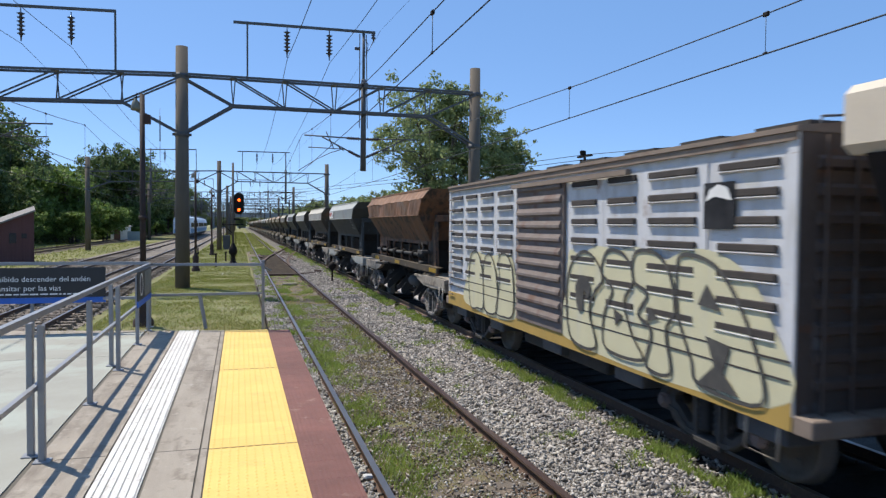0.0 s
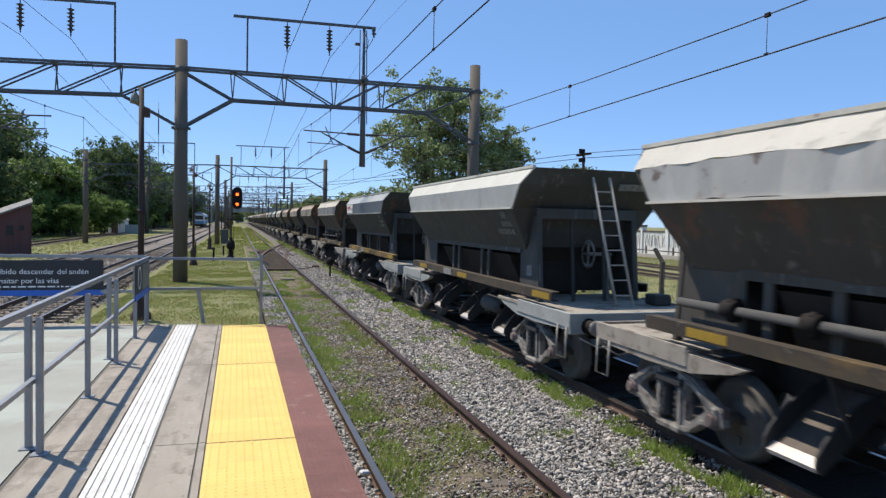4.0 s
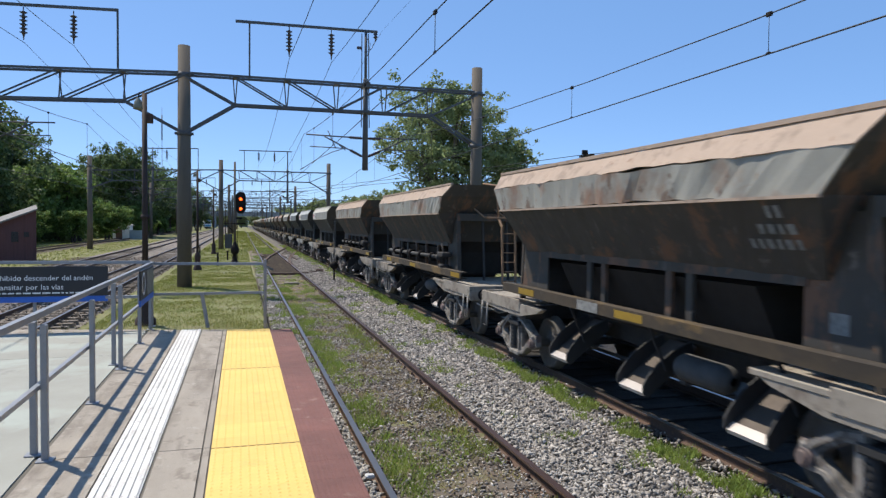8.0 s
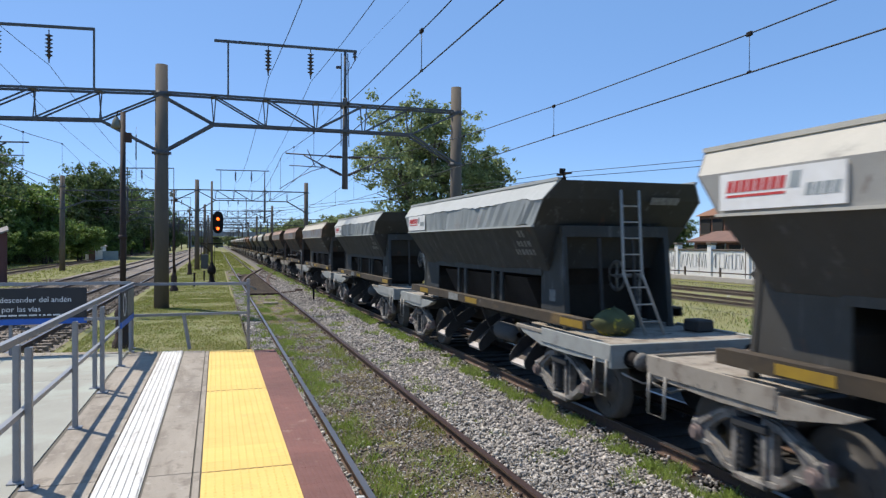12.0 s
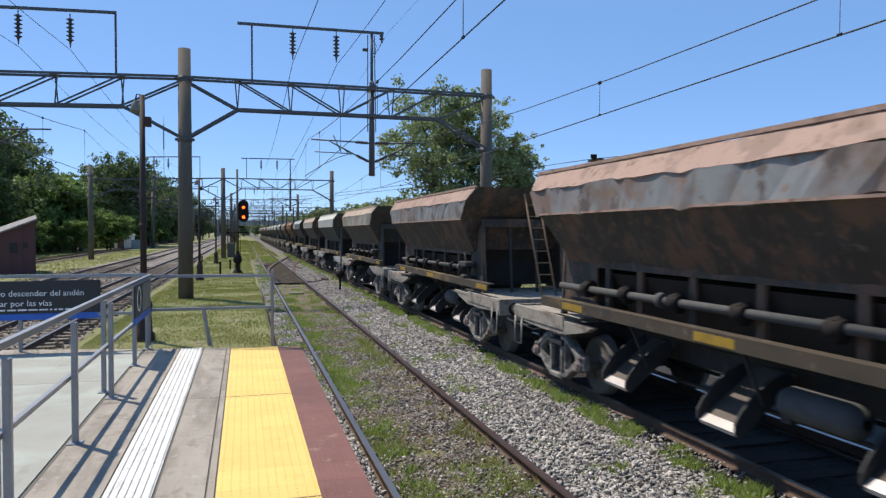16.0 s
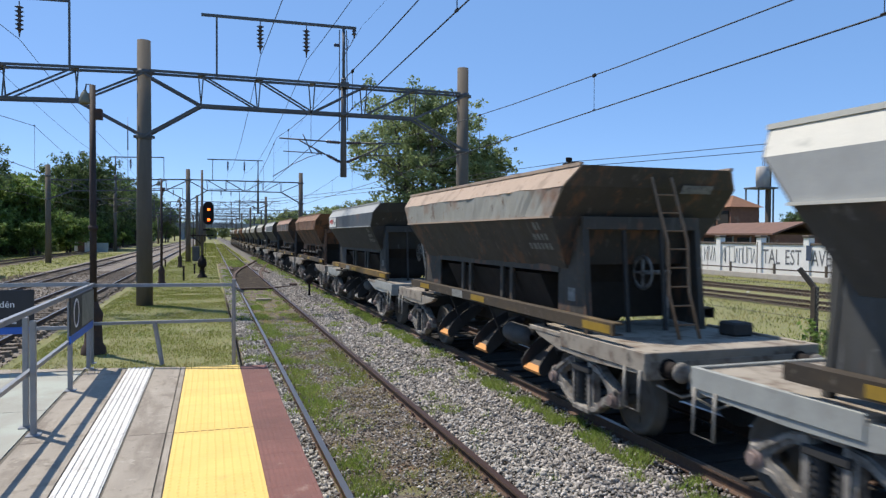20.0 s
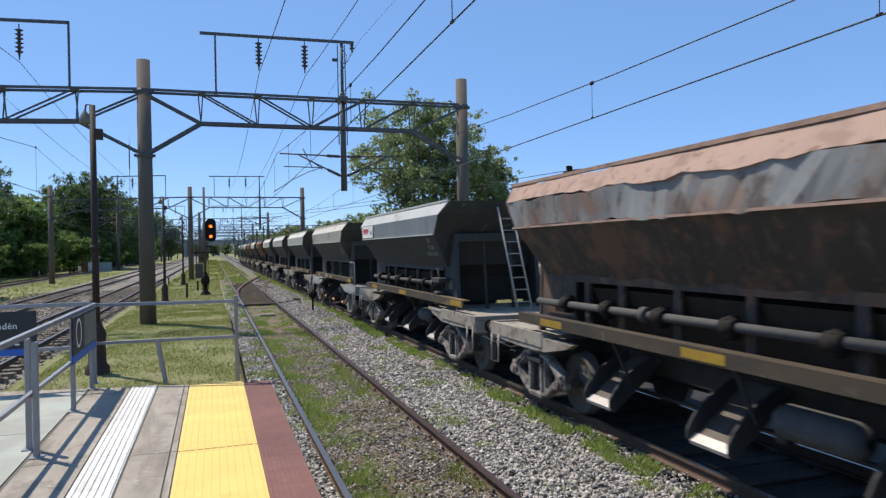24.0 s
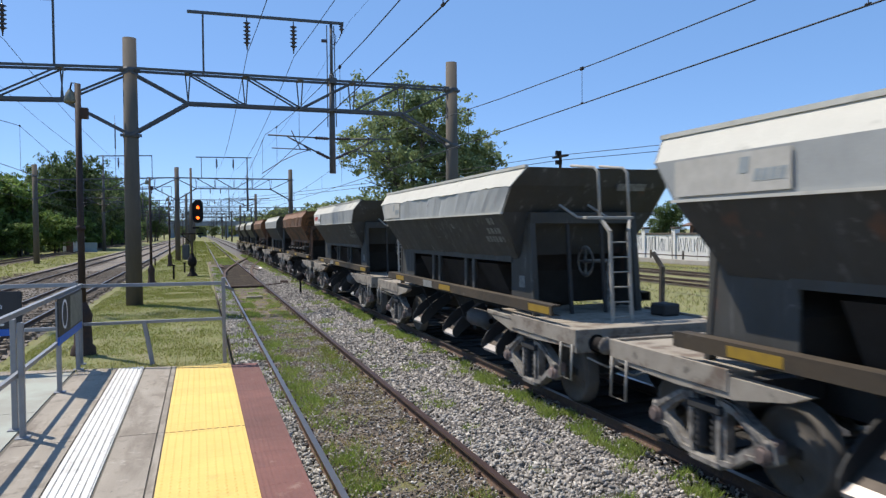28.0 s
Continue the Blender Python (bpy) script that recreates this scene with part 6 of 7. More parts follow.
def bent_side(seed, dent, pts, n=40):
    """Plates that follow the given cross-section along the wagon, dented by noise. pts: (x, z, front, rear)."""
    rows = []
    for j in range(n + 1):
        row = []
        for i, (x, z, y0, y1) in enumerate(pts):
            y = y0 + (y1 - y0) * j / n
            k = dent * (noise.noise((y * .9, i * 3.7, seed * 5.3)) + .8 * noise.noise((y * 2.7, i * 2.1, seed)) + .5 * noise.noise((y * 7.1, x, seed * 1.7)))
            row.append((x + k * (.8 if x < 0 else -.8), y, z + .8 * k))
        rows.append(row)
    return rows


def two_faced(rows, th):
    """A closed sheet with thickness."""
    n, m = len(rows[0]), len(rows)
    back = [[(x + th if x < 0 else x - th, y, z - th * .4) for x, y, z in r] for r in rows]
    o = n * m
    fs = []
    for j in range(m - 1):
        for i in range(n - 1):
            q = (j * n + i, j * n + i + 1, (j + 1) * n + i + 1, (j + 1) * n + i)
            fs += [q, tuple(o + k for k in q[::-1])]
        for i in (0, n - 1):
            fs.append((j * n + i, (j + 1) * n + i, o + (j + 1) * n + i, o + j * n + i))
    for j in (0, m - 1):
        fs += [(j * n + i, j * n + i + 1, o + j * n + i + 1, o + j * n + i) for i in range(n - 1)]
    return Shape().add([p for r in rows for p in r] + [p for r in back for p in r], fs)


# cross-section of the hopper: half width, height, front end, rear end of each edge
TOP, SHO, CRE, LOW = (1.30, 3.76, -4.12, 4.72), (1.51, 3.47, -3.95, 4.58), (1.50, 3.04, -3.58, 4.26), (1.05, 2.25, -3.25, 3.95)
BF, BR = -3.80, 4.24             # end frames below the hopper


def end_sheet(k, d):
    """The end panel: leans out to the shoulder, then in to the end frame."""
    rows = [[(-x, y, z), (x, y, z)] for x, z, y in [(p[0], p[1], p[k]) for p in (TOP, SHO, CRE)] + [(1.05, 2.3, -3.30) if k == 2 else (1.05, 2.3, 4.0)]]
    back = [[(x, y - .03 * d, z) for x, y, z in r] for r in rows]
    vs = [p for r in rows for p in r] + [p for r in back for p in r]
    fs = []
    for i in range(3):
        q = (2 * i, 2 * i + 1, 2 * i + 3, 2 * i + 2)
        fs += [q, tuple(8 + a for a in q[::-1]), (2 * i, 2 * i + 2, 10 + 2 * i, 8 + 2 * i), (2 * i + 1, 2 * i + 3, 11 + 2 * i, 9 + 2 * i)]
    fs += [(0, 1, 9, 8), (6, 7, 15, 14)]
    return Shape().add(vs, fs)


LEAN = [(.20, -4.80, 1.3), (.04, -4.12, 3.62)]
BENT = [(.06, -4.76, 1.3), (-.08, -4.34, 2.25), (0.0, -4.12, 3.62)]
TWIST = [(.10, -4.72, 1.3), (0.0, -4.60, 1.95), (.15, -4.36, 2.65), (.03, -4.12, 3.62)]
SHORT = [(.12, -4.75, 1.3), (.08, -4.12, 2.86)]


def ladder_bar(way, x):
    """One side bar along the way of the ladder's middle."""
    return Shape().tube([(x0 + x, y, z) for x0, y, z in way], .024, 6)


def along(way, z):
    for (x0, y0, z0), (x1, y1, z1) in zip(way, way[1:]):
        if z <= z1:
            break
    u = (z - z0) / (z1 - z0)
    return x0 + (x1 - x0) * u, y0 + (y1 - y0) * u, z


def hoop_ladder():
    s = Shape()
    for x in (-.17, .17):
        s.beam((x, -.98, 1.3), (x, -.90, 2.70), .045, .045).beam((x, -.90, 2.70), (x * 1.6 + .1, -.62, 2.92), .045, .045)
        s.tube([(x * 1.6 + .1, -.62, 2.92), (x * 1.6 + .1, -.56, 3.66), (x * 1.6 + .08, -.48, 3.74), (x * 1.6 - .1, -.05, 3.80)], .026, 6)
        s.tube([(x * 1.6 + .1, -.62, 2.92), (x * 1.6 - .18, -.40, 2.94), (x * 1.6 - .32, -.05, 3.15)], .022, 6)
    s.box((-.45, -.68, 2.90), (.42, -.56, 2.95), .01)
    return s


def sack_shape():
    """A slumped cloth sack."""
    s = Shape()
    rows = []
    for j in range(9):
        u = j / 8
        r = .30 * math.sin(math.pi * min(1, .12 + u * .88)) ** .6
        rows.append([(r * math.cos(a) * (1 + .22 * noise.noise((math.cos(a) * 2, math.sin(a) * 2, u * 4))) * 1.15, r * math.sin(a) * (1 + .2 * noise.noise((math.cos(a) * 3, u * 5, 2))), .40 * u * (1 - .25 * noise.noise((math.cos(a) * 1.5, math.sin(a), 9)))) for a in [2 * math.pi * i / 16 for i in range(17)]])
    return s.sheet(rows)


def hopper(index, style, colour, ladder="lean", dent=0.0, sticker="", rust_lip=False, deck_grey=False, rail=False, fittings=False, sack=False):
    """One ballast hopper wagon, its leading end towards -y."""
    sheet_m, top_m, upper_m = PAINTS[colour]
    words = {"slate": "slate-grey", "teal": "pale blue-grey topped", "grey": "grey", "pale": "pale grey", "cream": "dusty cream-grey", "bone": "dusty bone-white topped", "steel": "steel-blue grey", "tan": "rust-streaked tan", "brown": "rusty brown", "pink": "brown with pinkish dusty top"}[colour]
    shape_word = "dented " if dent > .03 else ""
    w = thing("hopper_wagon", f"{shape_word}{words} ballast hopper wagon on two bogies", "hopper wagon", group="wagons of the goods train")
    k = (colour, style, index if dent > .03 else 0)
    dk = DECK_GREY if deck_grey else DECK
    bright = colour == "slate"
    for d in (-1, 1):
        def prof(*p):
            return [(d * q[0], *q[1:]) for q in p]
        part("top_plate", lambda: two_faced(bent_side(index, dent * 1.5, prof(TOP, SHO)), .02), top_m, w, "dusty sloping top plate coloured pale for the sun", key=(k, "top", d, dent, index if dent else 0))
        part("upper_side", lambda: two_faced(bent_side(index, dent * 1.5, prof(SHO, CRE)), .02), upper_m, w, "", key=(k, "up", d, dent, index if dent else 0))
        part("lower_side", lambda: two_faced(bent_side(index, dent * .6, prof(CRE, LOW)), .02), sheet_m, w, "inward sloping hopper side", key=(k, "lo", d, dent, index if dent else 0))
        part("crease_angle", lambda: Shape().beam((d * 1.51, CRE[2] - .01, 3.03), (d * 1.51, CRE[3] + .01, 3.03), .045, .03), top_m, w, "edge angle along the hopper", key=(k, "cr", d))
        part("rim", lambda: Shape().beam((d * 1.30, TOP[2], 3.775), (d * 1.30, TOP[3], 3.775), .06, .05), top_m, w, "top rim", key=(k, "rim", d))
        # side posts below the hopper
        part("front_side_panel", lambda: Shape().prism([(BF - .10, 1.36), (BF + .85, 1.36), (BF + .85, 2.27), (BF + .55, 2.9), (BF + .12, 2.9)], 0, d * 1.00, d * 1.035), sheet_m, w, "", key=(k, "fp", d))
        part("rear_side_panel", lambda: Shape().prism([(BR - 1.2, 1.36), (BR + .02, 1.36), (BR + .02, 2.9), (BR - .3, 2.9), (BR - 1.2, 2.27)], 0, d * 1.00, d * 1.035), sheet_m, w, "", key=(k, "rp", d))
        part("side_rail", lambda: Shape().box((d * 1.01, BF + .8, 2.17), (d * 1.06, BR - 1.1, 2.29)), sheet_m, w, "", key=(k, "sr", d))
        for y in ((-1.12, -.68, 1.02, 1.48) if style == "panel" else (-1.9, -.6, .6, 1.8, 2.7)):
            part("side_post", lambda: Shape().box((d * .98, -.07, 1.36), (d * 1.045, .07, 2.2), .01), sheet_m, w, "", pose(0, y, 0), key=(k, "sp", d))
        ya, yb = (-5.07, 4.45) if d < 0 else (-3.7, 4.1)
        si = part("side_sill", lambda: Shape().box((d * 1.33, ya, 1.45), (d * 1.37, yb, 1.61), .008).box((d * 1.2, ya + .02, 1.585), (d * 1.37, yb - .05, 1.612)).box((d * 1.2, ya + .02, 1.448), (d * 1.37, yb - .05, 1.46)), SILL if bright and d < 0 else SILL_DARK, w, "ochre side sill" if bright and d < 0 else "grimy brown side sill", key=("sill", d, bright))
        for y0 in (-5.0, -.6, 2.9) if d < 0 else (-3.6, -.6, 2.9):
            part("reflector_band", lambda: Shape().box((d * 1.37, 0, 1.47), (d * 1.375, .7, 1.58)), REFLECT, si, "yellow reflector", pose(0, y0, 0), key=("refl", d))
        if style == "panel":
            part("maker_plate", lambda: Shape().box((d * 1.373, -.02, 1.455), (d * 1.379, .62, 1.605)), MARK, si, "pale worn plate", pose(0, -.35 + .95, 0), key=("plate", d))
        # discharge chutes
        for y in (-2.45, -.18, 2.08):
            c = part("chute", lambda: Shape().prism([(d * .42, 1.10), (d * .45, 1.13), (d * 1.24, .53), (d * 1.21, .50)], 1, -.31, .31), CHUTE, w, "open sloping discharge chute", pose(0, y, 0), key=("chute", d))
            for e in (-.33, .33):
                part("cheek", lambda: Shape().prism([(d * .50, 1.03), (d * .56, 1.20), (d * .84, 1.08), (d * 1.05, .93), (d * 1.20, .77), (d * 1.28, .64), (d * 1.28, .54), (d * 1.21, .47)], 1, -.016, .016), SPRING, c, "dark rounded cheek plate", pose(0, e, 0), key=("cheek", d))
            part("chute_lip", lambda: Shape().prism([(d * 1.165, .592), (d * 1.17, .602), (d * 1.265, .53), (d * 1.25, .485)], 1, -.305, .305), CHUTE_RUSTLIP if rust_lip else CHUTE_LIP, c, "worn bright lip", key=("lip", d))
            part("chute_hanger", lambda: Shape().beam((d * 1.0, -.44, .85), (d * 1.28, -.44, 1.45), .035, .035), SPRING, w, "dark hanger rod beside the chute", pose(0, y, 0), key=("hanger", d))
        if style == "pipe":
            p = part("air_cylinder", lambda: Shape().cyl((d * 1.16, -2.75, 1.86), (d * 1.16, 4.05, 1.82), .055, n=10).cyl((d * 1.16, -2.6, 1.86), (d * 1.16, -2.45, 1.86), .10, n=12).cyl((d * 1.16, 1.0, 1.84), (d * 1.16, 1.12, 1.84), .10, n=12), PIPE, w, "grey air cylinder along the side", key=("pipe", d))
            for y in (-1.75, -.45, .75, 1.95, 3.1):
                part("bracket", lambda: Shape().box((d * 1.04, -.05, 1.70), (d * 1.22, .05, 1.96), .03).cyl((d * 1.16, -.10, 1.84), (d * 1.16, .10, 1.84), .10, n=12), BLACK_IRON, p, "", pose(0, y, 0), key=("pbr", d))
            colour != "slate" and part("lever", lambda: Shape().cyl((d * 1.1, -3.2, 1.5), (d * 1.3, -3.2, 2.25), .025, n=6).box((d * 1.1, -3.45, 1.9), (d * 1.35, -2.9, 2.02), .02).box((d * 1.1, -3.3, 1.4), (d * 1.35, -3.0, 1.7), .03), UNDER, w, "valve lever and box", key=("lever", d))
        for y in (-5.50, 5.50):
            part("step", lambda: Shape().tube([(d * 1.36, -.16, 1.12), (d * 1.38, -.16, .62), (d * 1.38, .16, .62), (d * 1.36, .16, 1.12)], .018, 5), LADDER, w, "stirrup step", pose(0, y, 0), key=("stir", d))
        for y0, y1, e in ((-5.7, -2.9, -1), (3.4, 5.7, 1)):
            part("bolster_wing", lambda e=e: Shape().prism([(e * -.9, 1.26), (e * -.7, 1.17), (e * 0, 1.04), (e * .9, 1.02), (e * 2.0, 1.06), (e * 2.15, 1.1), (e * 2.15, 1.26)], 0, d * 1.22, d * 1.335), dk, w, "grey end side girder", pose(0, -3.55 if e < 0 else 3.55, 0), key=("wing", d, e, deck_grey))
    part("slope_sheet", lambda: Shape().prism([(BF + .3, 2.9), (BF + .78, 2.0), (BF + .78, 1.42), (BF + .88, 1.42), (BF + .88, 2.1), (BF + .4, 3.0)], 0, -.995, .995), INNER, w, "inner slope sheet coloured dark for shade", key="slope_f")
    part("slope_sheet", lambda: Shape().prism([(BR - .1, 2.85), (BR - 1.12, 1.8), (BR - 1.12, 1.32), (BR - 1.22, 1.32), (BR - 1.22, 1.9), (BR - .2, 2.95)], 0, -.995, .995), INNER, w, "inner slope sheet coloured dark for shade", key="slope_r")
    part("hopper_floor", lambda: Shape().prism([(-.98, 2.1), (-.55, 1.2), (.55, 1.2), (.98, 2.1)], 1, BF + 1.6, BR - 1.6), INNER, w, "hopper bottom coloured dark for shade", key="hfloor")
    part("load", lambda: Shape().sheet([[(x * .98, y, 3.62 + .05 * noise.noise((x * 2, y * 2, 1))) for x in (-1.3, -.6, 0, .6, 1.3)] for y in np.linspace(BF - .2, BR + .3, 14)]), STONE, w, "load of crushed stone", key="load")
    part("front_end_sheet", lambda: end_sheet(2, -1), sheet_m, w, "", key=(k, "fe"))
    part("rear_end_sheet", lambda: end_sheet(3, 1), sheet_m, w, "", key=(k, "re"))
    for y, e in ((BF, -1), (BR, 1)):
        part("end_header", lambda: Shape().box((-1.04, -.04, 2.84), (1.04, .06, 3.04), .01), sheet_m, w, "", pose(0, y - .12 * e if e < 0 else y - .1, 0), key=(k, "hd", e))
        for x in (-1.0, -.32, .34, 1.0):
            outer = abs(x) > .5
            part("end_post", lambda: Shape().beam((0, .04 * e, 1.3), (0, -.12 * e, 2.85), .10 if outer else .055, .08 if outer else .05), sheet_m if abs(x) > .5 else UNDER, w, "", pose(x, y, 0), key=(k, "ep", e, abs(x) > .5))
    part("centre_sill", lambda: Shape().box((-.3, -5.7, .85), (.3, 5.7, 1.2), .02).box((-1.3, -3.6, 1.0), (1.3, -3.4, 1.25)).box((-1.3, 3.4, 1.0), (1.3, 3.6, 1.25)), UNDER, w, "grimy centre sill", key="csill")
    part("front_deck", lambda: Shape().box((-1.345, -5.70, 1.23), (1.345, -2.55, 1.30), .01), DECK, w, "dusty end platform", key=("fd", deck_grey))
    part("rear_deck", lambda: Shape().box((-1.345, 3.6, 1.23), (1.345, 5.70, 1.30), .01), DECK, w, "dusty end platform", key=("rd", deck_grey))
    for x in (-1.32, 1.32):
        part("deck_lip", lambda: Shape().box((-.03, -5.73, 1.1), (.03, -3.6, 1.335), .008), dk, w, "raised deck edge", pose(x, 0, 0), key=("lip_f", deck_grey))
        part("deck_lip", lambda: Shape().box((-.03, 3.62, 1.1), (.03, 5.73, 1.335), .008), dk, w, "raised deck edge", pose(x, 0, 0), key=("lip_r", deck_grey))
    for e in (-1, 1):
        part("deck_lip", lambda: Shape().box((-1.35, -.03, 1.2), (1.35, .03, 1.335), .008), dk, w, "raised deck edge", pose(0, e * 5.715, 0), key=("lip_e", deck_grey))
    for y, e in ((-5.7, -1), (5.7, 1)):
        part("headstock", lambda e=e: Shape().box((-1.34, e * -.06, 1.0), (1.34, e * .05, 1.232), .012), dk, w, "end beam", pose(0, y, 0), key=("hs", e, deck_grey))
        for x in (-1.02, 1.02):
            bf = part("buffer", lambda e=e: Shape().cyl((0, 0, 1.13), (0, e * .3, 1.13), .10, n=12).cyl((0, 0, 1.13), (0, e * .06, 1.13), .13, n=12), BLACK_IRON, w, "short dark buffer", pose(x, y, 0), key=("buf", e))
            part("buffer_face", lambda e=e: Shape().turned((0, e * .3, 1.13), (0, e * .345, 1.13), [(0, .04), (0, .125), (.6, .125), (1, .06), (1, .005)], 14), BOGIE, bf, "pale worn buffer face", key=("bface", e))
        cp = part("coupler", lambda e=e: Shape().box((-.11, 0, .84), (.11, e * .28, 1.06), .02).box((-.19, e * .22, .78), (.17, e * .455, 1.12), .05), RUSTY_IRON, w, "rusty knuckle coupler", pose(0, y, 0), key=("cpl", e))
        part("brake_hose", lambda e=e: Shape().tube([(.35, 0, .95), (.38, e * .2, .8), (.3, e * .32, .62), (.12, e * .44, .6)], .025, 6), BLACK_IRON, cp, "black brake hose", key=("hose", e))
        part("release_lever", lambda e=e: Shape().tube([(-1.2, e * .1, .95), (-.9, e * .16, .8), (-.2, e * .2, .9)], .016, 5), LADDER, w, "pale uncoupling lever", pose(0, y, 0), key=("ulev", e))
    lm = LADDER_RUST if colour in ("tan", "cream", "bone", "brown", "pink") else LADDER
    if ladder == "hoop":
        ld = part("ladder", hoop_ladder, lm, w, "hooped ladder to the hopper top", pose(-.08, -4.0, 0), key="ladder2")
        for i in range(6):
            u = (i + .3) / 6
            part("rung", lambda: Shape().cyl((-.17, 0, 0), (.17, 0, 0), .014, n=6), lm, ld, "", pose(0, -.98 + .08 * u, 1.3 + 1.40 * u), key="rung2")
    else:
        way = {"bent": BENT, "short": SHORT, "lean": LEAN, "twisted": TWIST}[ladder]
        ld = part("ladder", lambda: ladder_bar(way, -.17), lm, w, "bent ladder to the hopper top" if ladder in ("bent", "twisted") else "leaning ladder to the hopper top", key=("ladder1", ladder))
        part("ladder_bar", lambda: ladder_bar(way, .17), lm, ld, "", key=("ladder_bar", ladder))
        for i in range(5 if ladder == "short" else 8):
            part("rung", lambda: Shape().cyl((-.17, 0, 0), (.17, 0, 0), .014, n=6), lm, ld, "", pose(*along(way, 1.5 + i * .265)), key="rung1")
    if sack:
        part("sack", sack_shape, SACK, w, "olive and yellow cloth sack on the end platform", pose(-.55, -4.55, 1.30))
    if style == "panel":
        part("brake_wheel", lambda: Shape().turned((.02, 0, 2.18), (-.02, 0, 2.18), [(0, .25), (.5, .28), (1, .25), (.5, .21), (0, .25)], 20).cyl((.5, 0, 2.18), (-.04, 0, 2.18), .035, n=8).beam((0, -.24, 2.18), (0, .24, 2.18), .035).beam((0, 0, 1.94), (0, 0, 2.42), .035).beam((.45, 0, 1.3), (.45, 0, 2.2), .05), BOGIE, w, "pale hand brake wheel", pose(.12, -3.55, 0), key="bw")
    part("air_tank", lambda: Shape().turned((-1.0, -.5, .98), (-1.0, .5, .98), [(0, .05), (.04, .14), (.12, .175), (.88, .175), (.96, .14), (1, .05)], 14), PIPE, w, "round grey air tank", pose(0, -1.42, 0), key="tank")
    part("brake_rigging", lambda: Shape().cyl((-.4, -3.2, .6), (-.4, 3.2, .6), .03, n=6).cyl((.4, -3.2, .6), (.4, 3.2, .6), .03, n=6).box((-.9, -.9, .7), (.9, -.75, .95)).box((.4, .3, .6), (1.0, 1.2, 1.0), .05), UNDER, w, "brake rods under the floor", key="rig")
    part("deck_box", lambda: Shape().box((.86, -1.0, 1.3), (1.2, -.62, 1.50), .03), UNDER, w, "low dark box on the platform", pose(0, -3.75, 0), key="dbox")
    if rail:
        part("handrail", lambda: Shape().tube([(-1.3, -5.4, 1.25), (-1.3, -5.4, 2.15), (-1.3, -5.3, 2.22), (-1.3, -4.6, 2.22)], .022, 6), LADDER, w, "bent corner handrail", key="hrail")
        part("handrail", lambda: Shape().tube([(1.3, -5.4, 1.25), (1.3, -5.4, 2.15), (1.3, -5.3, 2.22), (1.3, -4.6, 2.22)], .022, 6), LADDER, w, "bent corner handrail", key="hrail2")
    if fittings:
        part("brake_stand", lambda: Shape().cyl((.2, -5.2, 1.3), (.2, -5.2, 2.1), .05, n=8).cyl((.8, -5.1, 1.3), (.85, -5.15, 2.25), .04, n=8).box((.0, -5.35, 1.7), (.9, -5.1, 1.85), .02).cyl((.5, -5.35, 1.6), (.5, -5.1, 1.6), .2, n=12).box((-.2, -5.3, 1.3), (.6, -5.0, 1.55), .03).cyl((.2, -5.3, 2.1), (.5, -5.2, 2.35), .03, n=6), UNDER, w, "dark brake valves and levers on the platform", pose(0, 10.3 if fittings == "rear" else 0, 0), key="fit")
    # markings: plain bars for the numbers
    mk = Shape()
    rr = random.Random(index)
    for d in (-1,):
        if style == "panel" or colour in ("slate", "teal", "steel", "grey", "pale"):
            for row, (zz, y0, cnt, hh) in enumerate(((2.84, -3.05, 2, .12), (2.68, -3.15, 4, .10), (2.53, -3.15, 6, .10))):
                y = y0
                for c in range(cnt):
                    ww = rr.uniform(.06, .13)
                    u = (zz - LOW[1]) / (CRE[1] - LOW[1])
                    u2 = (zz + hh - LOW[1]) / (CRE[1] - LOW[1])
                    xa, xb = -(LOW[0] + .45 * u) - .016, -(LOW[0] + .45 * u2) - .016
                    mk.quad((xa, y, zz), (xa, y + ww, zz), (xb, y + ww, zz + hh), (xb, y, zz + hh))
                    y += ww + .05
            mk.box((-1.043, BF + .3, 1.75), (-1.037, BF + .52, 1.95))
            mk.quad((.50, -3.94, 3.40), (1.06, -3.94, 3.40), (1.06, -4.02, 3.52), (.50, -4.02, 3.52))
        else:
            mk.quad((.3, -3.93, 3.38), (.9, -3.93, 3.38), (.9, -4.01, 3.50), (.3, -4.01, 3.50))
    if mk.f:
        part("lettering", mk, MARK, w, "faded unreadable lettering")["kind"] = "stuff"
    if sticker:
        def slant(y, z, wd, h):
            """A leaning block, as wide letters are."""
            return [(-1.534, y, z), (-1.534, y - wd, z), (-1.534, y - wd - .03, z + h), (-1.534, y - .03, z + h)]
        st = part("sticker", lambda: Shape().box((-1.525, 2.66, 3.075), (-1.531, 4.20, 3.445)), STICKER if sticker == "red" else STICKER_FADED, w, "white panel with faded bars" if sticker == "red" else "faded pale panel with grey bars", key=("stk", sticker))
        if sticker == "red":
            def red_bars():
                q = Shape()
                for i in range(8):
                    q.quad(*slant(4.10 - i * .098, 3.25, .078, .12))
                q.quad((-1.534, 4.10, 3.20), (-1.534, 3.32, 3.20), (-1.534, 3.32, 3.225), (-1.534, 4.10, 3.225))
                return q
            part("sticker_print", red_bars, STICKER_RED, st, "red leaning bars", key="stkr")

        def grey_bars():
            q = Shape()
            for i in range(4):
                q.quad(*slant(3.10 - i * .098, 3.17, .075, .11))
            return q.quad(*slant(3.28, 3.25, .12, .15))
        part("sticker_mark", grey_bars, STICKER_GREY, st, "grey leaning bars", key="stkg")
    bogie(w, -4.07, w)
    bogie(w, 4.07, w)
    return w


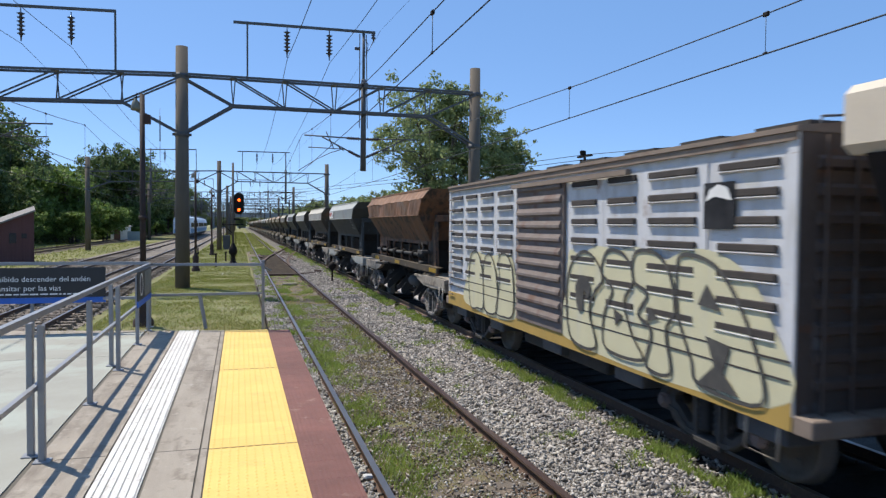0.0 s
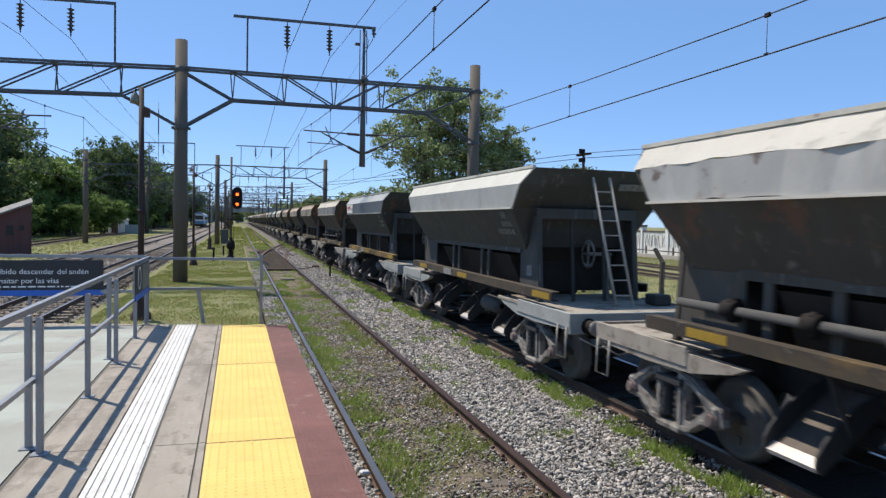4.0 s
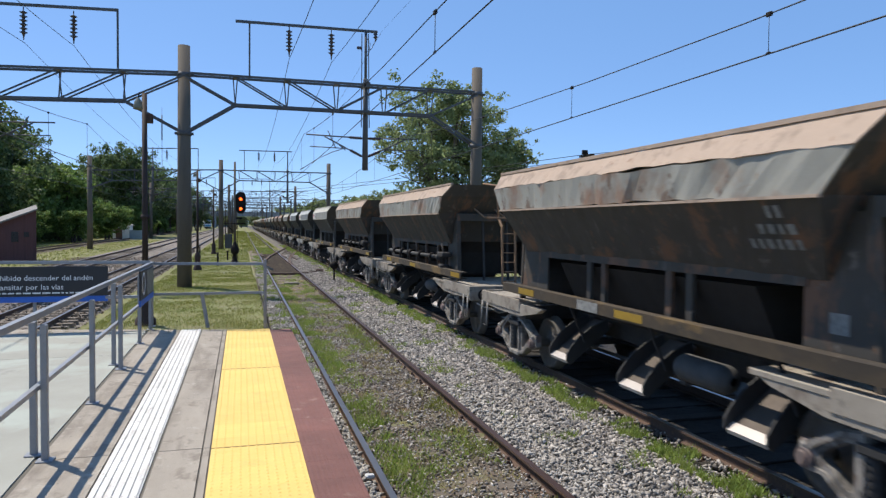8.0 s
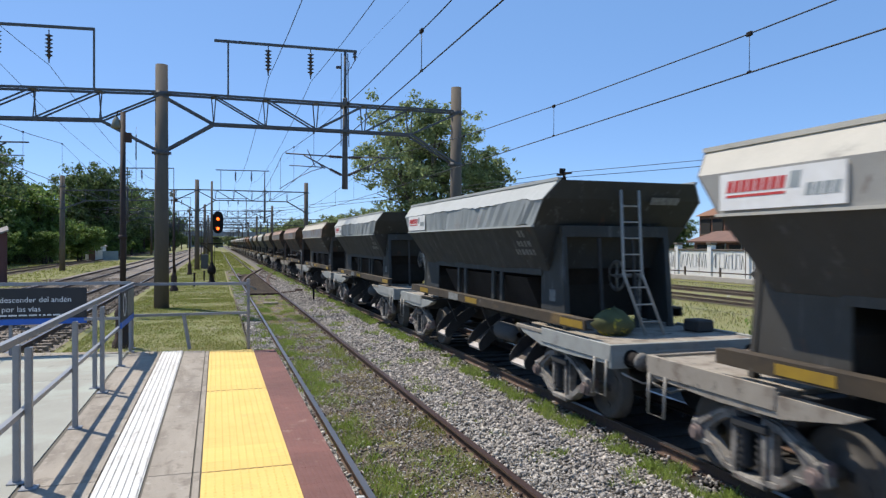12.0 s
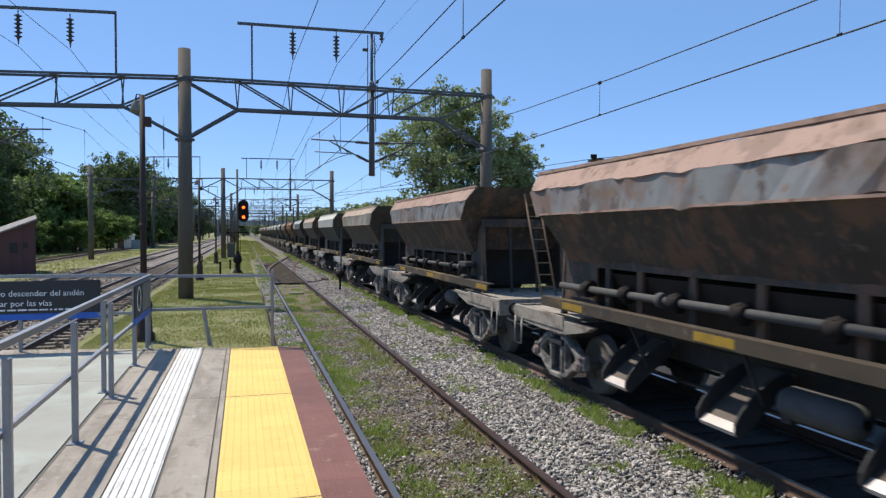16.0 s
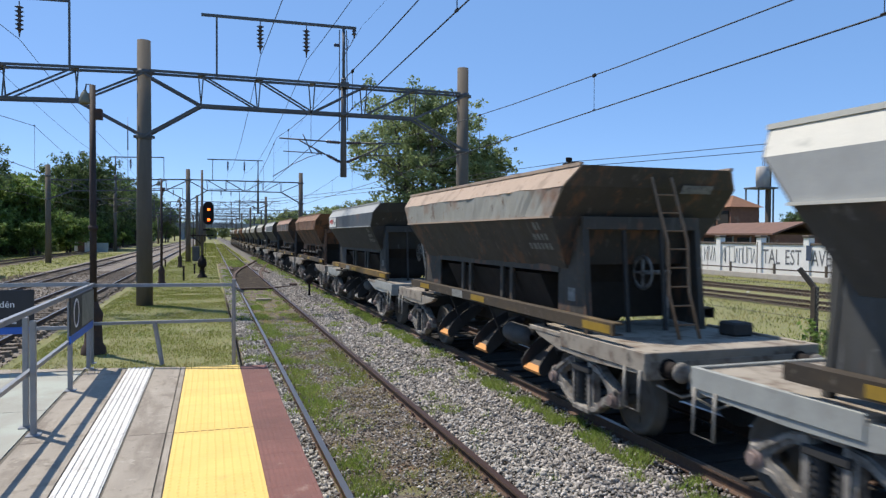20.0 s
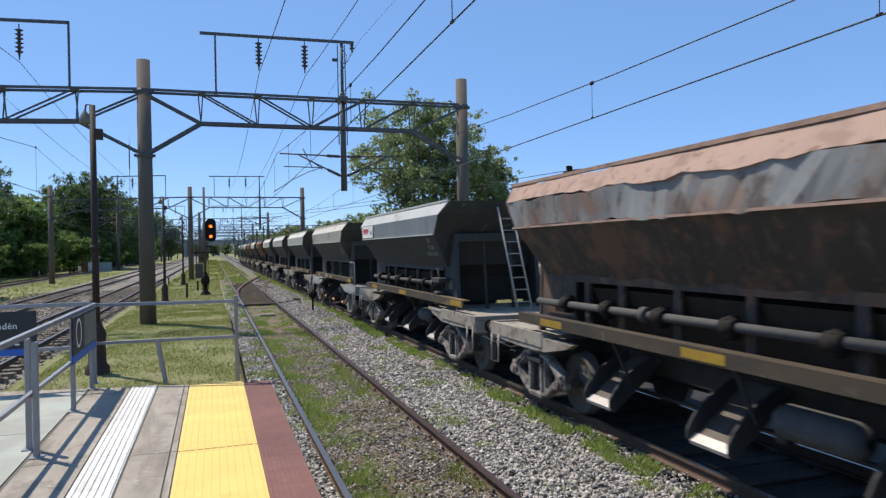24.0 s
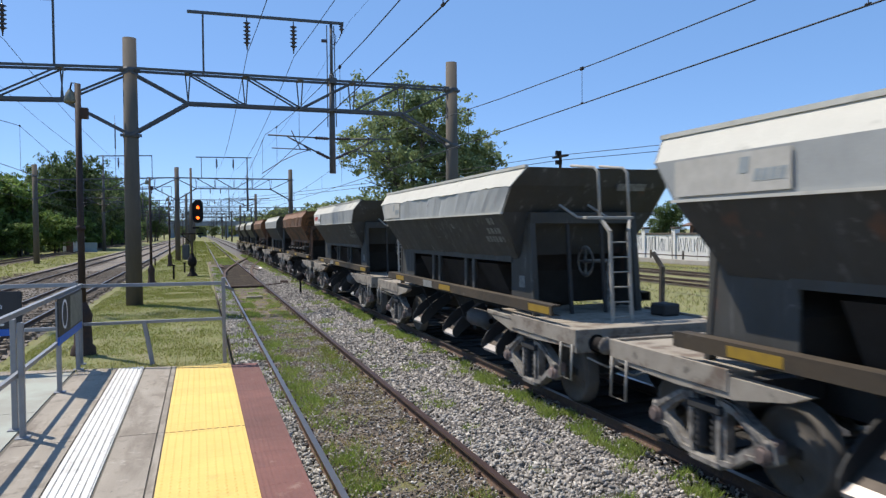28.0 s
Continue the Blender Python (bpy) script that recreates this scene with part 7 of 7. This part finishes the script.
# ---- box wagon ----
BOX_BLUE = mat("faded_blue_white_paint", (0.70, 0.70, 0.71), (0.59, 0.60, 0.62), 1.1, 0.7, bump=0.08, spots=(((0.40, 0.41, 0.43), 1.2, 0.54, 0.70, V), ((0.46, 0.44, 0.42), 3.2, 0.50, 0.68, (1, 1, .25)), ((0.27, 0.16, 0.10), 2.6, 0.63, 0.72, (1, .5, .5)), ((0.58, 0.52, 0.36), 1.0, 0.62, 0.76, U), ((0.34, 0.22, 0.14), 7, 0.68, 0.74, (1, .3, 2))))
BOX_DOOR = mat("brown_box_door", (0.17, 0.13, 0.11), (0.24, 0.20, 0.18), 3, 0.8, bump=0.12, stretch=(1, 1, 3), spots=(((0.14, 0.07, 0.045), 2, 0.55, 0.7, V),))
BOX_END = mat("dark_rusty_box_end", (0.125, 0.092, 0.076), (0.075, 0.055, 0.046), 3, 0.85, bump=0.12, spots=(((0.30, 0.31, 0.33), 1.6, 0.60, 0.72, (1, 1, .5)), ((0.16, 0.07, 0.035), 3, 0.58, 0.68, U)))
BOX_ROOF = mat("dusty_box_roof", (0.30, 0.235, 0.185), (0.20, 0.15, 0.115), 2, 0.9, bump=0.15, spots=(((0.17, 0.095, 0.06), 2, .56, .68, (1, .5, 1)),))
# rib shade is painted dark, the sunlit edge below it pale; seams share the dark
SLOT = mat("rib_shade_and_seam_dark", (0.045, 0.038, 0.034), (0.075, 0.062, 0.055), 4, 0.9, bump=0.05)
LEDGE = mat("sun_paled_rib_ledge", (0.72, 0.71, 0.69), (0.62, 0.60, 0.58), 6, 0.7, bump=0.05)
GR_YELLOW = mat("pale_yellow_spray", (0.70, 0.65, 0.42), (0.62, 0.57, 0.37), 2, 0.7, bump=0.05, spots=(((0.56, 0.55, 0.48), 1.6, .58, .75, V),))
GR_BLACK = mat("black_spray_line", (0.045, 0.042, 0.04), (0.085, 0.08, 0.07), 5, 0.75, bump=0)
BOX_YELLOW = mat("yellow_box_sill", (0.50, 0.32, 0.075), (0.40, 0.27, 0.075), 3, 0.8, bump=0.08)


def box_wagon():
    w = thing("box_wagon", "old blue-white ribbed box wagon with yellow graffiti and a brown door", "box wagon", group="wagons of the goods train")
    a, b, hw, z0, z1 = -5.42, 5.62, 1.45, .98, 3.66
    part("body", Shape().box((-hw + .03, a, z0), (hw - .03, b, z1)), BOX_BLUE, w, "blue-white steel body")
    part("roof", Shape().prism([(-hw - .05, z1 - .03), (-hw - .05, z1 + .02), (-.8, z1 + .09), (0, z1 + .12), (.8, z1 + .09), (hw + .05, z1 + .02), (hw + .05, z1 - .05)], 1, a - .03, b + .03), BOX_ROOF, w, "dusty brown roof")
    part("eave", Shape().box((-hw - .03, a, z1 - .11), (-hw + .02, b, z1 - .035)), BOX_ROOF, w, "rusty eave angle")
    part("eave", Shape().box((hw - .02, a, z1 - .11), (hw + .03, b, z1 - .035)), BOX_ROOF, w, "rusty eave angle")
    for y in np.arange(a + .6, b, 1.4):
        part("roof_walk", Shape().box((-.75, y, z1 + .15), (.75, y + .8, z1 + .2)).box((-.6, y + .3, z1 + .05), (.6, y + .4, z1 + .16)), UNDER, w, "roof walk board")
    part("roof_grip", Shape().tube([(-.9, a + .3, z1 + .02), (-.9, a + .3, z1 + .18), (-.4, a + .3, z1 + .22), (-.4, a + .3, z1 + .05)], .015, 5), GALV, w)
    door0, door1 = -.65, 1.25
    cols = [(-5.25, -4.28), (-4.0, -2.95), (-2.75, -1.95), (-1.72, -.86), (1.5, 2.35), (2.55, 3.35), (3.55, 4.35), (4.55, 5.4)]
    for x in (-1, 1):
        for (y0, y1) in cols:
            part("rib_panel", Shape().box((x * (hw - .04), y0 - .11, z0), (x * (hw - .012), y1 + .11, z1 - .2)), BOX_BLUE, w, "ribbed side panel")
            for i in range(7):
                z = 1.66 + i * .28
                part("rib", lambda y0=y0, y1=y1: Shape().box((x * (hw - .012), y0 + .05, -.005), (x * (hw + .028), y1 - .05, .075), .01), SLOT, w, "pressed rib coloured dark for its shade", pose(0, 0, z), key=("rib", x, y0))
                part("rib_ledge", lambda y0=y0, y1=y1: Shape().prism([(x * (hw - .012), -.04), (x * (hw + .034), -.022), (x * (hw + .034), -.014), (x * (hw - .012), -.004)], 1, y0 + .05, y1 - .05), LEDGE, w, "lower edge of the rib, coloured pale for the sun", pose(0, 0, z), key=("ribl", x, y0))
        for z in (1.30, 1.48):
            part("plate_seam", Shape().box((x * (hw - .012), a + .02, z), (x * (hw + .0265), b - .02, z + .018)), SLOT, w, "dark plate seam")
        dr = part("door", Shape().box((x * (hw - .02), door0, z0 + .06), (x * (hw + .03), door1, z1 - .2)), BOX_DOOR, w, "brown corrugated sliding door")
        for i in range(11):
            z = z0 + .2 + i * .215
            part("door_rib", lambda: Shape().prism([(x * (hw + .03), 0), (x * (hw + .075), .03), (x * (hw + .075), .07), (x * (hw + .03), .15)], 1, door0 + .06, door1 - .06), BOX_DOOR, dr, "", pose(0, 0, z), key=("drib", x))
        part("door_track", Shape().box((x * (hw + .02), -2.6, z1 - .24), (x * (hw + .1), 1.4, z1 - .17)), BOX_ROOF, w, "rusty door track")
        part("sill", Shape().box((x * (hw - .03), a, z0 - .14), (x * (hw + .012), b, z0 + .16)), BOX_YELLOW if x < 0 else UNDER, w, "yellow-stained sill")
        part("corner_post", Shape().box((x * (hw - .06), a - .01, z0), (x * (hw + .008), a + .12, z1)), BOX_BLUE, w)
        part("corner_post", Shape().box((x * (hw - .06), b - .12, z0), (x * (hw + .008), b + .01, z1)), BOX_BLUE, w)
        for y in (-4.9, -2.4, 0, 2.6, 4.9):
            part("under_bracket", Shape().box((x * .9, y - .35, .62), (x * 1.35, y + .35, .98), .02), GALV, w, "grey hanging bracket", pose(0, 0, 0))
        part("side_steps", Shape().tube([(x * 1.4, a + .2, 1.0), (x * 1.42, a + .2, .5), (x * 1.42, a + .65, .5), (x * 1.4, a + .65, 1.0)], .018, 5), LADDER, w, "stirrup step")
    for e, y in ((-1, a), (1, b)):
        en = part("end_wall", Shape().box((-hw + .02, y, z0), (hw - .02, y + e * .02, z1)), BOX_END, w, "dark rusty ribbed end")
        for i in range(9):
            part("end_rib", lambda: Shape().prism([(0, -.05), (e * .05, -.02), (e * .05, .05), (0, .09)], 0, -1.25, 1.25), BOX_END, en, "", pose(0, y + e * .02, 1.25 + i * .26), key=("erib", e))
        part("headstock", Shape().box((-hw, y, .82), (hw, y + e * .25, 1.0), .015), BOX_ROOF, w, "end beam and step")
        cp = part("coupler", Shape().box((-.11, y, .84), (.11, y + e * .5, 1.06), .02).box((-.19, y + e * .45, .78), (.17, y + e * .82, 1.12), .05), RUSTY_IRON, w, "rusty knuckle coupler")
        part("ladder", Shape().beam((-1.2, y + e * .1, 1.0), (-1.2, y + e * .1, 3.6), .03).beam((-.85, y + e * .1, 1.0), (-.85, y + e * .1, 3.6), .03), BOX_END, w)
        part("brake_wheel", Shape().turned((.5, y + e * .2, 2.6), (.5, y + e * .24, 2.6), [(0, .24), (.5, .27), (1, .24), (.5, .21), (0, .24)], 20).cyl((.5, y, 2.6), (.5, y + e * .24, 2.6), .03, n=8), SILL, w, "hand brake wheel")
    for i in range(10):
        part("side_rung", Shape().cyl((-hw - .05, b - .1, 1.1 + i * .25), (-hw - .05, b - .5, 1.1 + i * .25), .013, n=5), BOX_ROOF, w, "corner ladder rung")
    part("underframe", Shape().box((-.3, -5.9, .75), (.3, 5.9, 1.0)).box((-1.2, -1.6, .55), (1.2, 1.5, .95), .03), UNDER, w, "dark underframe and brake gear")
    # sprayed letters on the sunny side
    x = -hw - .004

    def blob(points, xx, material, name, label):
        q = Shape().add([(xx, y, z) for y, z in points] + [(xx + .004, y, z) for y, z in points], [tuple(range(len(points))), tuple(range(2 * len(points) - 1, len(points) - 1, -1))])
        return part(name, q, material, w, label)

    def smooth(pts, n=5):
        out = []
        m = len(pts)
        for i in range(m):
            p0, p1, p2, p3 = (pts[(i + j - 1) % m] for j in range(4))
            for t in [j / n for j in range(n)]:
                out.append(tuple(.5 * (2 * p1[c] + (p2[c] - p0[c]) * t + (2 * p0[c] - 5 * p1[c] + 4 * p2[c] - p3[c]) * t * t + (3 * p1[c] - p0[c] - 3 * p2[c] + p3[c]) * t ** 3) for c in (0, 1)))
        return out

    def outline(pts, wdt, xx):
        m, inner, outer = len(pts), [], []
        for i, (y, z) in enumerate(pts):
            ty, tz = pts[(i + 1) % m][0] - pts[i - 1][0], pts[(i + 1) % m][1] - pts[i - 1][1]
            ln = math.hypot(ty, tz) or 1.0
            wd = wdt * (.42 + .16 * noise.noise((y * 2.1, z * 2.1, 3.0)))
            inner.append((xx, y - tz / ln * wd, z + ty / ln * wd))
            outer.append((xx, y + tz / ln * wd, z - ty / ln * wd))
        q = Shape().add(inner + outer, [(i, (i + 1) % m, m + (i + 1) % m, m + i) for i in range(m)])
        part("graffiti_line", q, GR_BLACK, w, "black sprayed outline")

    letters = [
        [(-5.05, 1.0), (-4.95, 1.55), (-4.6, 2.1), (-4.25, 2.36), (-3.75, 2.42), (-3.65, 2.2), (-3.7, 1.7), (-3.95, 1.25), (-4.1, 1.0)],
        [(-3.55, 1.0), (-3.45, 1.5), (-3.62, 1.75), (-3.5, 2.2), (-3.2, 2.42), (-2.75, 2.4), (-2.72, 2.05), (-3.05, 1.9), (-2.85, 1.62), (-3.15, 1.45), (-3.05, 1.0)],
        [(-2.95, 1.05), (-2.7, 1.35), (-2.5, 1.75), (-2.72, 2.05), (-2.5, 2.36), (-2.05, 2.4), (-1.9, 2.1), (-2.2, 1.88), (-1.98, 1.5), (-2.05, 1.05)],
        [(-1.75, 1.0), (-1.0, 1.02), (-.82, 1.6), (-.92, 2.1), (-1.3, 2.36), (-1.7, 2.28), (-1.92, 2.0), (-1.7, 1.8), (-1.55, 1.5)],
        [(1.4, 1.1), (1.45, 1.9), (1.8, 2.2), (2.15, 2.1), (2.1, 1.6), (2.3, 1.05), (1.9, .98)],
        [(2.25, 1.05), (2.3, 1.75), (2.65, 2.15), (3.0, 2.0), (3.05, 1.4), (2.9, .98)],
        [(3.05, 1.05), (3.1, 1.7), (3.4, 2.15), (3.85, 2.1), (4.0, 1.5), (3.85, .98), (3.4, .98)],
    ]
    blob(smooth([(-5.15, .99), (-5.1, 1.9), (-4.6, 2.38), (-3.9, 2.5), (-3.3, 2.32), (-2.8, 2.48), (-2.3, 2.42), (-1.7, 2.46), (-1.2, 2.3), (-.85, 2.36), (-.76, 1.7), (-.78, .99)]), -hw - .0135, GR_YELLOW, "graffiti_ground", "pale yellow sprayed ground")
    blob(smooth([(1.36, .99), (1.4, 1.95), (1.8, 2.22), (2.4, 2.15), (2.9, 2.12), (3.5, 2.18), (4.0, 2.1), (4.2, 1.6), (4.25, .99)]), -hw - .0135, GR_YELLOW, "graffiti_ground", "pale yellow sprayed ground")
    for i, pts in enumerate(letters):
        sm = smooth(pts)
        blob(sm, -hw - .022 - .0006 * i, GR_YELLOW, "graffiti_fill", "pale yellow sprayed letter")
        outline(sm, .056 if i < 4 else .042, -hw - .036)
    for pts in ([(-4.45, 1.85), (-4.05, 1.88), (-4.2, 2.12)], [(-4.6, 1.5), (-4.2, 1.55), (-4.35, 1.25), (-4.05, 1.0), (-4.75, 1.0), (-4.5, 1.2)], smooth([(-1.2, 1.5), (-1.12, 1.85), (-1.38, 2.02), (-1.6, 1.85), (-1.5, 1.68), (-1.4, 1.78), (-1.36, 1.5)]), [(-3.3, 1.62), (-3.1, 1.75), (-3.05, 1.55)], [(-2.5, 1.55), (-2.25, 1.62), (-2.3, 1.4)]):
        blob(pts, -hw - .040, GR_BLACK, "graffiti_accent", "black sprayed patch")
    blob([(-4.62, 2.72), (-4.62, 3.22), (-4.12, 3.22), (-4.12, 2.72)], -hw - .036, mat("faded_black_patch", (0.020, 0.021, 0.024), (0.045, 0.046, 0.05), 3, 0.85, bump=0, spec=0.1), "painted_patch", "faded black square patch")
    blob([(-4.58, 3.02), (-4.5, 3.16), (-4.36, 3.2), (-4.22, 3.14), (-4.15, 3.02), (-4.3, 3.07), (-4.42, 3.05)], -hw - .041, STICKER, "painted_mark", "white mark on the patch")
    bogie(w, -3.95, w, DARK_BOGIE)
    bogie(w, 3.95, w, DARK_BOGIE)
    return w


def lead_van():
    """The pale crew van ahead of the box wagon."""
    w = thing("crew_van", "pale rust-stained cream steel van ahead of the box wagon", "van", group="wagons of the goods train")
    cream = mat("rust_stained_cream_paint", (0.66, 0.58, 0.46), (0.56, 0.48, 0.38), 1.4, 0.7, bump=0.08, spots=(((0.30, 0.15, 0.08), 2, 0.62, 0.72, V),))
    part("body", Shape().prism([(-.9, 1.0), (-1.02, 1.3), (-1.12, 2.4), (-1.5, 3.35), (1.5, 3.35), (1.12, 2.4), (1.02, 1.3), (.9, 1.0)], 1, -5.5, 6.0), BLACK_IRON, w, "dark narrow lower body")
    part("upper_body", Shape().box((-1.55, -5.6, 3.35), (1.55, 6.25, 3.93), .08), cream, w, "pale rust-stained upper body")
    part("roof", Shape().prism([(-1.45, 3.93), (-.8, 4.02), (.8, 4.02), (1.45, 3.93)], 1, -5.55, 6.2), cream, w)
    part("underframe", Shape().box((-.3, -6.2, .75), (.3, 6.3, 1.0)).box((-1.2, -1.6, .55), (1.2, 1.5, 1.0), .03), UNDER, w, "dark underframe")
    part("coupler", Shape().box((-.11, 6.2, .84), (.11, 6.5, 1.06), .02).box((-.19, 6.4, .78), (.17, 6.75, 1.12), .05), RUSTY_IRON, w, "rusty knuckle coupler")
    bogie(w, -3.9, w)
    bogie(w, 3.9, w)
    return w


# ---- the cars in order ----
H = hopper
train = [
    lead_van(),
    box_wagon(),
    H(1, "pipe", "brown", "twisted", fittings=True, dent=.035),
    H(2, "panel", "teal", sticker="red", deck_grey=True),
    H(3, "pipe", "bone", dent=.04),
    H(4, "panel", "pale", deck_grey=True),
    H(5, "panel", "slate", sticker="red", deck_grey=True),
    H(6, "pipe", "cream", dent=.045),
    H(7, "panel", "tan", dent=.035, fittings=True),
    H(8, "pipe", "tan", "hoop", dent=.035),
    H(9, "pipe", "tan", dent=.035, fittings="rear"),
    H(10, "panel", "grey", sticker="red"),
    H(11, "panel", "teal", "bent", dent=.035, sticker="red", deck_grey=True, sack=True),
    H(12, "panel", "teal", dent=.04, sticker="red", deck_grey=True),
    H(13, "panel", "cream", dent=.02, deck_grey=True),
    H(14, "pipe", "pink", "hoop", dent=.04, rail=True),
    H(15, "pipe", "pink", dent=.035),
    H(16, "pipe", "tan", "hoop", dent=.035, fittings=True),
    H(17, "panel", "pale", "hoop", deck_grey=True),
    H(18, "panel", "tan", "twisted", dent=.02, rust_lip=True),
    H(19, "panel", "slate", sticker="red", deck_grey=True),
    H(20, "pipe", "brown", "short", dent=.05),
    H(21, "pipe", "pink", dent=.06, fittings=True),
    H(22, "pipe", "steel", sticker="red"),
    H(23, "panel", "grey", "hoop", rust_lip=True, deck_grey=True, rail=True),
    H(24, "panel", "pale", "hoop", sticker="faded"),
    H(25, "panel", "pale", "hoop", dent=.025, sticker="faded"),
    H(26, "panel", "pale", "hoop", sticker="red"),
    H(27, "pipe", "brown", dent=.05),
    H(28, "panel", "pale"),
    H(29, "pipe", "brown", dent=.05),
    H(30, "panel", "pale"),
    H(31, "panel", "grey"),
    H(32, "panel", "slate"),
]

# ---- passenger train on the far left track ----
EMU_WHITE = mat("white_train_paint", (0.70, 0.74, 0.78), (0.62, 0.66, 0.72), 1, 0.35, bump=0)
EMU_BLUE = mat("light_blue_train_paint", (0.06, 0.30, 0.55), (0.05, 0.25, 0.48), 1, 0.35, bump=0)
EMU_GLASS = mat("dark_train_glass", (0.02, 0.025, 0.03), None, 1, 0.1, bump=0)


def passenger_car(front):
    c = thing("passenger_car", "white and light blue electric train car", "passenger train", group="cars of the passenger train")
    prof = [(-1.5, .9), (1.5, .9), (1.52, 3.1), (1.35, 3.75), (.8, 4.1), (-.8, 4.1), (-1.35, 3.75), (-1.52, 3.1)]
    part("body", Shape().prism(prof, 1, 0, 24), EMU_WHITE, c)
    part("blue_band", Shape().box((-1.54, .3, 1.0), (1.54, 23.7, 1.75)).box((-1.0, -.03, 3.75), (1.0, 24.03, 4.0)), EMU_BLUE, c, "light blue band")
    part("window_band", Shape().box((-1.53, 1, 2.1), (1.53, 23, 2.9)), EMU_GLASS, c, "dark window band")
    part("underframe", Shape().box((-1.2, .5, .3), (1.2, 23.5, .9)), UNDER, c)
    for yy in (3.2, 5.6, 18.4, 20.8):
        part("wheelset", Shape().cyl((-.95, yy, .45), (-.8, yy, .45), .45, n=14).cyl((.8, yy, .45), (.95, yy, .45), .45, n=14).cyl((-.9, yy, .45), (.9, yy, .45), .08, n=8), WHEEL, c)
    part("roof_unit", Shape().box((-.8, 4, 4.05), (.8, 9, 4.4), .05).box((-.8, 14, 4.05), (.8, 20, 4.4), .05), GALV, c)
    if front:
        part("windscreen", Shape().box((-1.1, -.05, 2.2), (1.1, .02, 3.3), .03), EMU_GLASS, c, "dark windscreen")
        part("nose_panel", Shape().box((-1.3, -.06, 1.0), (1.3, .02, 1.7), .03), EMU_BLUE, c, "light blue nose panel")
        for x in (-.95, .95):
            part("lamp", Shape().box((x - .15, -.08, 1.75), (x + .15, -.02, 1.95), .02), STICKER, c)
    return c


passenger = [passenger_car(i == 0) for i in range(3)]

# ---- what moves ----
FIRST_GAP = -31.46
RUN = [-34.3, -23.05, -12.1, -1.13, 9.83, 20.78, 31.73, 42.92, 53.92, 64.79, 75.62, 86.42, 97.59, 108.6, 119.5, 130.4, 140.83, 151.4, 162.1, 172.31, 183.0, 193.69, 204.69, 215.6, 226.45, 237.21, 247.37, 257.47, 267.9]


def run_of_train(t):
    """Metres that the goods train has gone, from second to second."""
    return float(np.interp(t, range(29), RUN))


def way_of_passengers(s):
    """Place on the left track, which bends away to the left beyond 150 m."""
    over = max(0.0, s - 150)
    return LEFT_B - over * over / 7200.0, s


def motions():
    for n, car in enumerate(train):
        def place(t):
            return FIRST_GAP + (n - 1) * PITCH + 6.45 + ((.35, .20)[n] if n < 2 else 0.0) - run_of_train(t)
        rows = [(float(t), pose(MAIN, place(t), 0)) for t in range(0, 29)]
        walk(car, rows)
        near = [f for f in range(0, 841) if -9 < place(f / 30) < 34]
        if not near:
            continue
        for ws, dy in WHEELSETS.get(car, ()):
            turn = [(f / 30, pose(0, dy, WHEEL_R, math.degrees((run_of_train(f / 30) - run_of_train(near[0] / 30)) / WHEEL_R))) for f in near]
            if near[0] > 0:
                turn = [(0.0, turn[0][1])] + turn
            if near[-1] < 840:
                turn = turn + [(28.0, turn[-1][1])]
            walk(ws, turn)
    path = ((0, 133), (3, 184), (5.5, 250), (8, 330), (10, 400), (12, 470), (28, 1030))
    for i, car in enumerate(passenger):
        rows = []
        for t, s in path:
            x, y = way_of_passengers(min(s, 560) + i * 24.6)
            x2, y2 = way_of_passengers(min(s, 560) + i * 24.6 + 24)
            rows.append((t, pose(x, y, 0, 0, 0, math.degrees(math.atan2(x - x2, y2 - y)))))
        walk(car, rows)


motions()
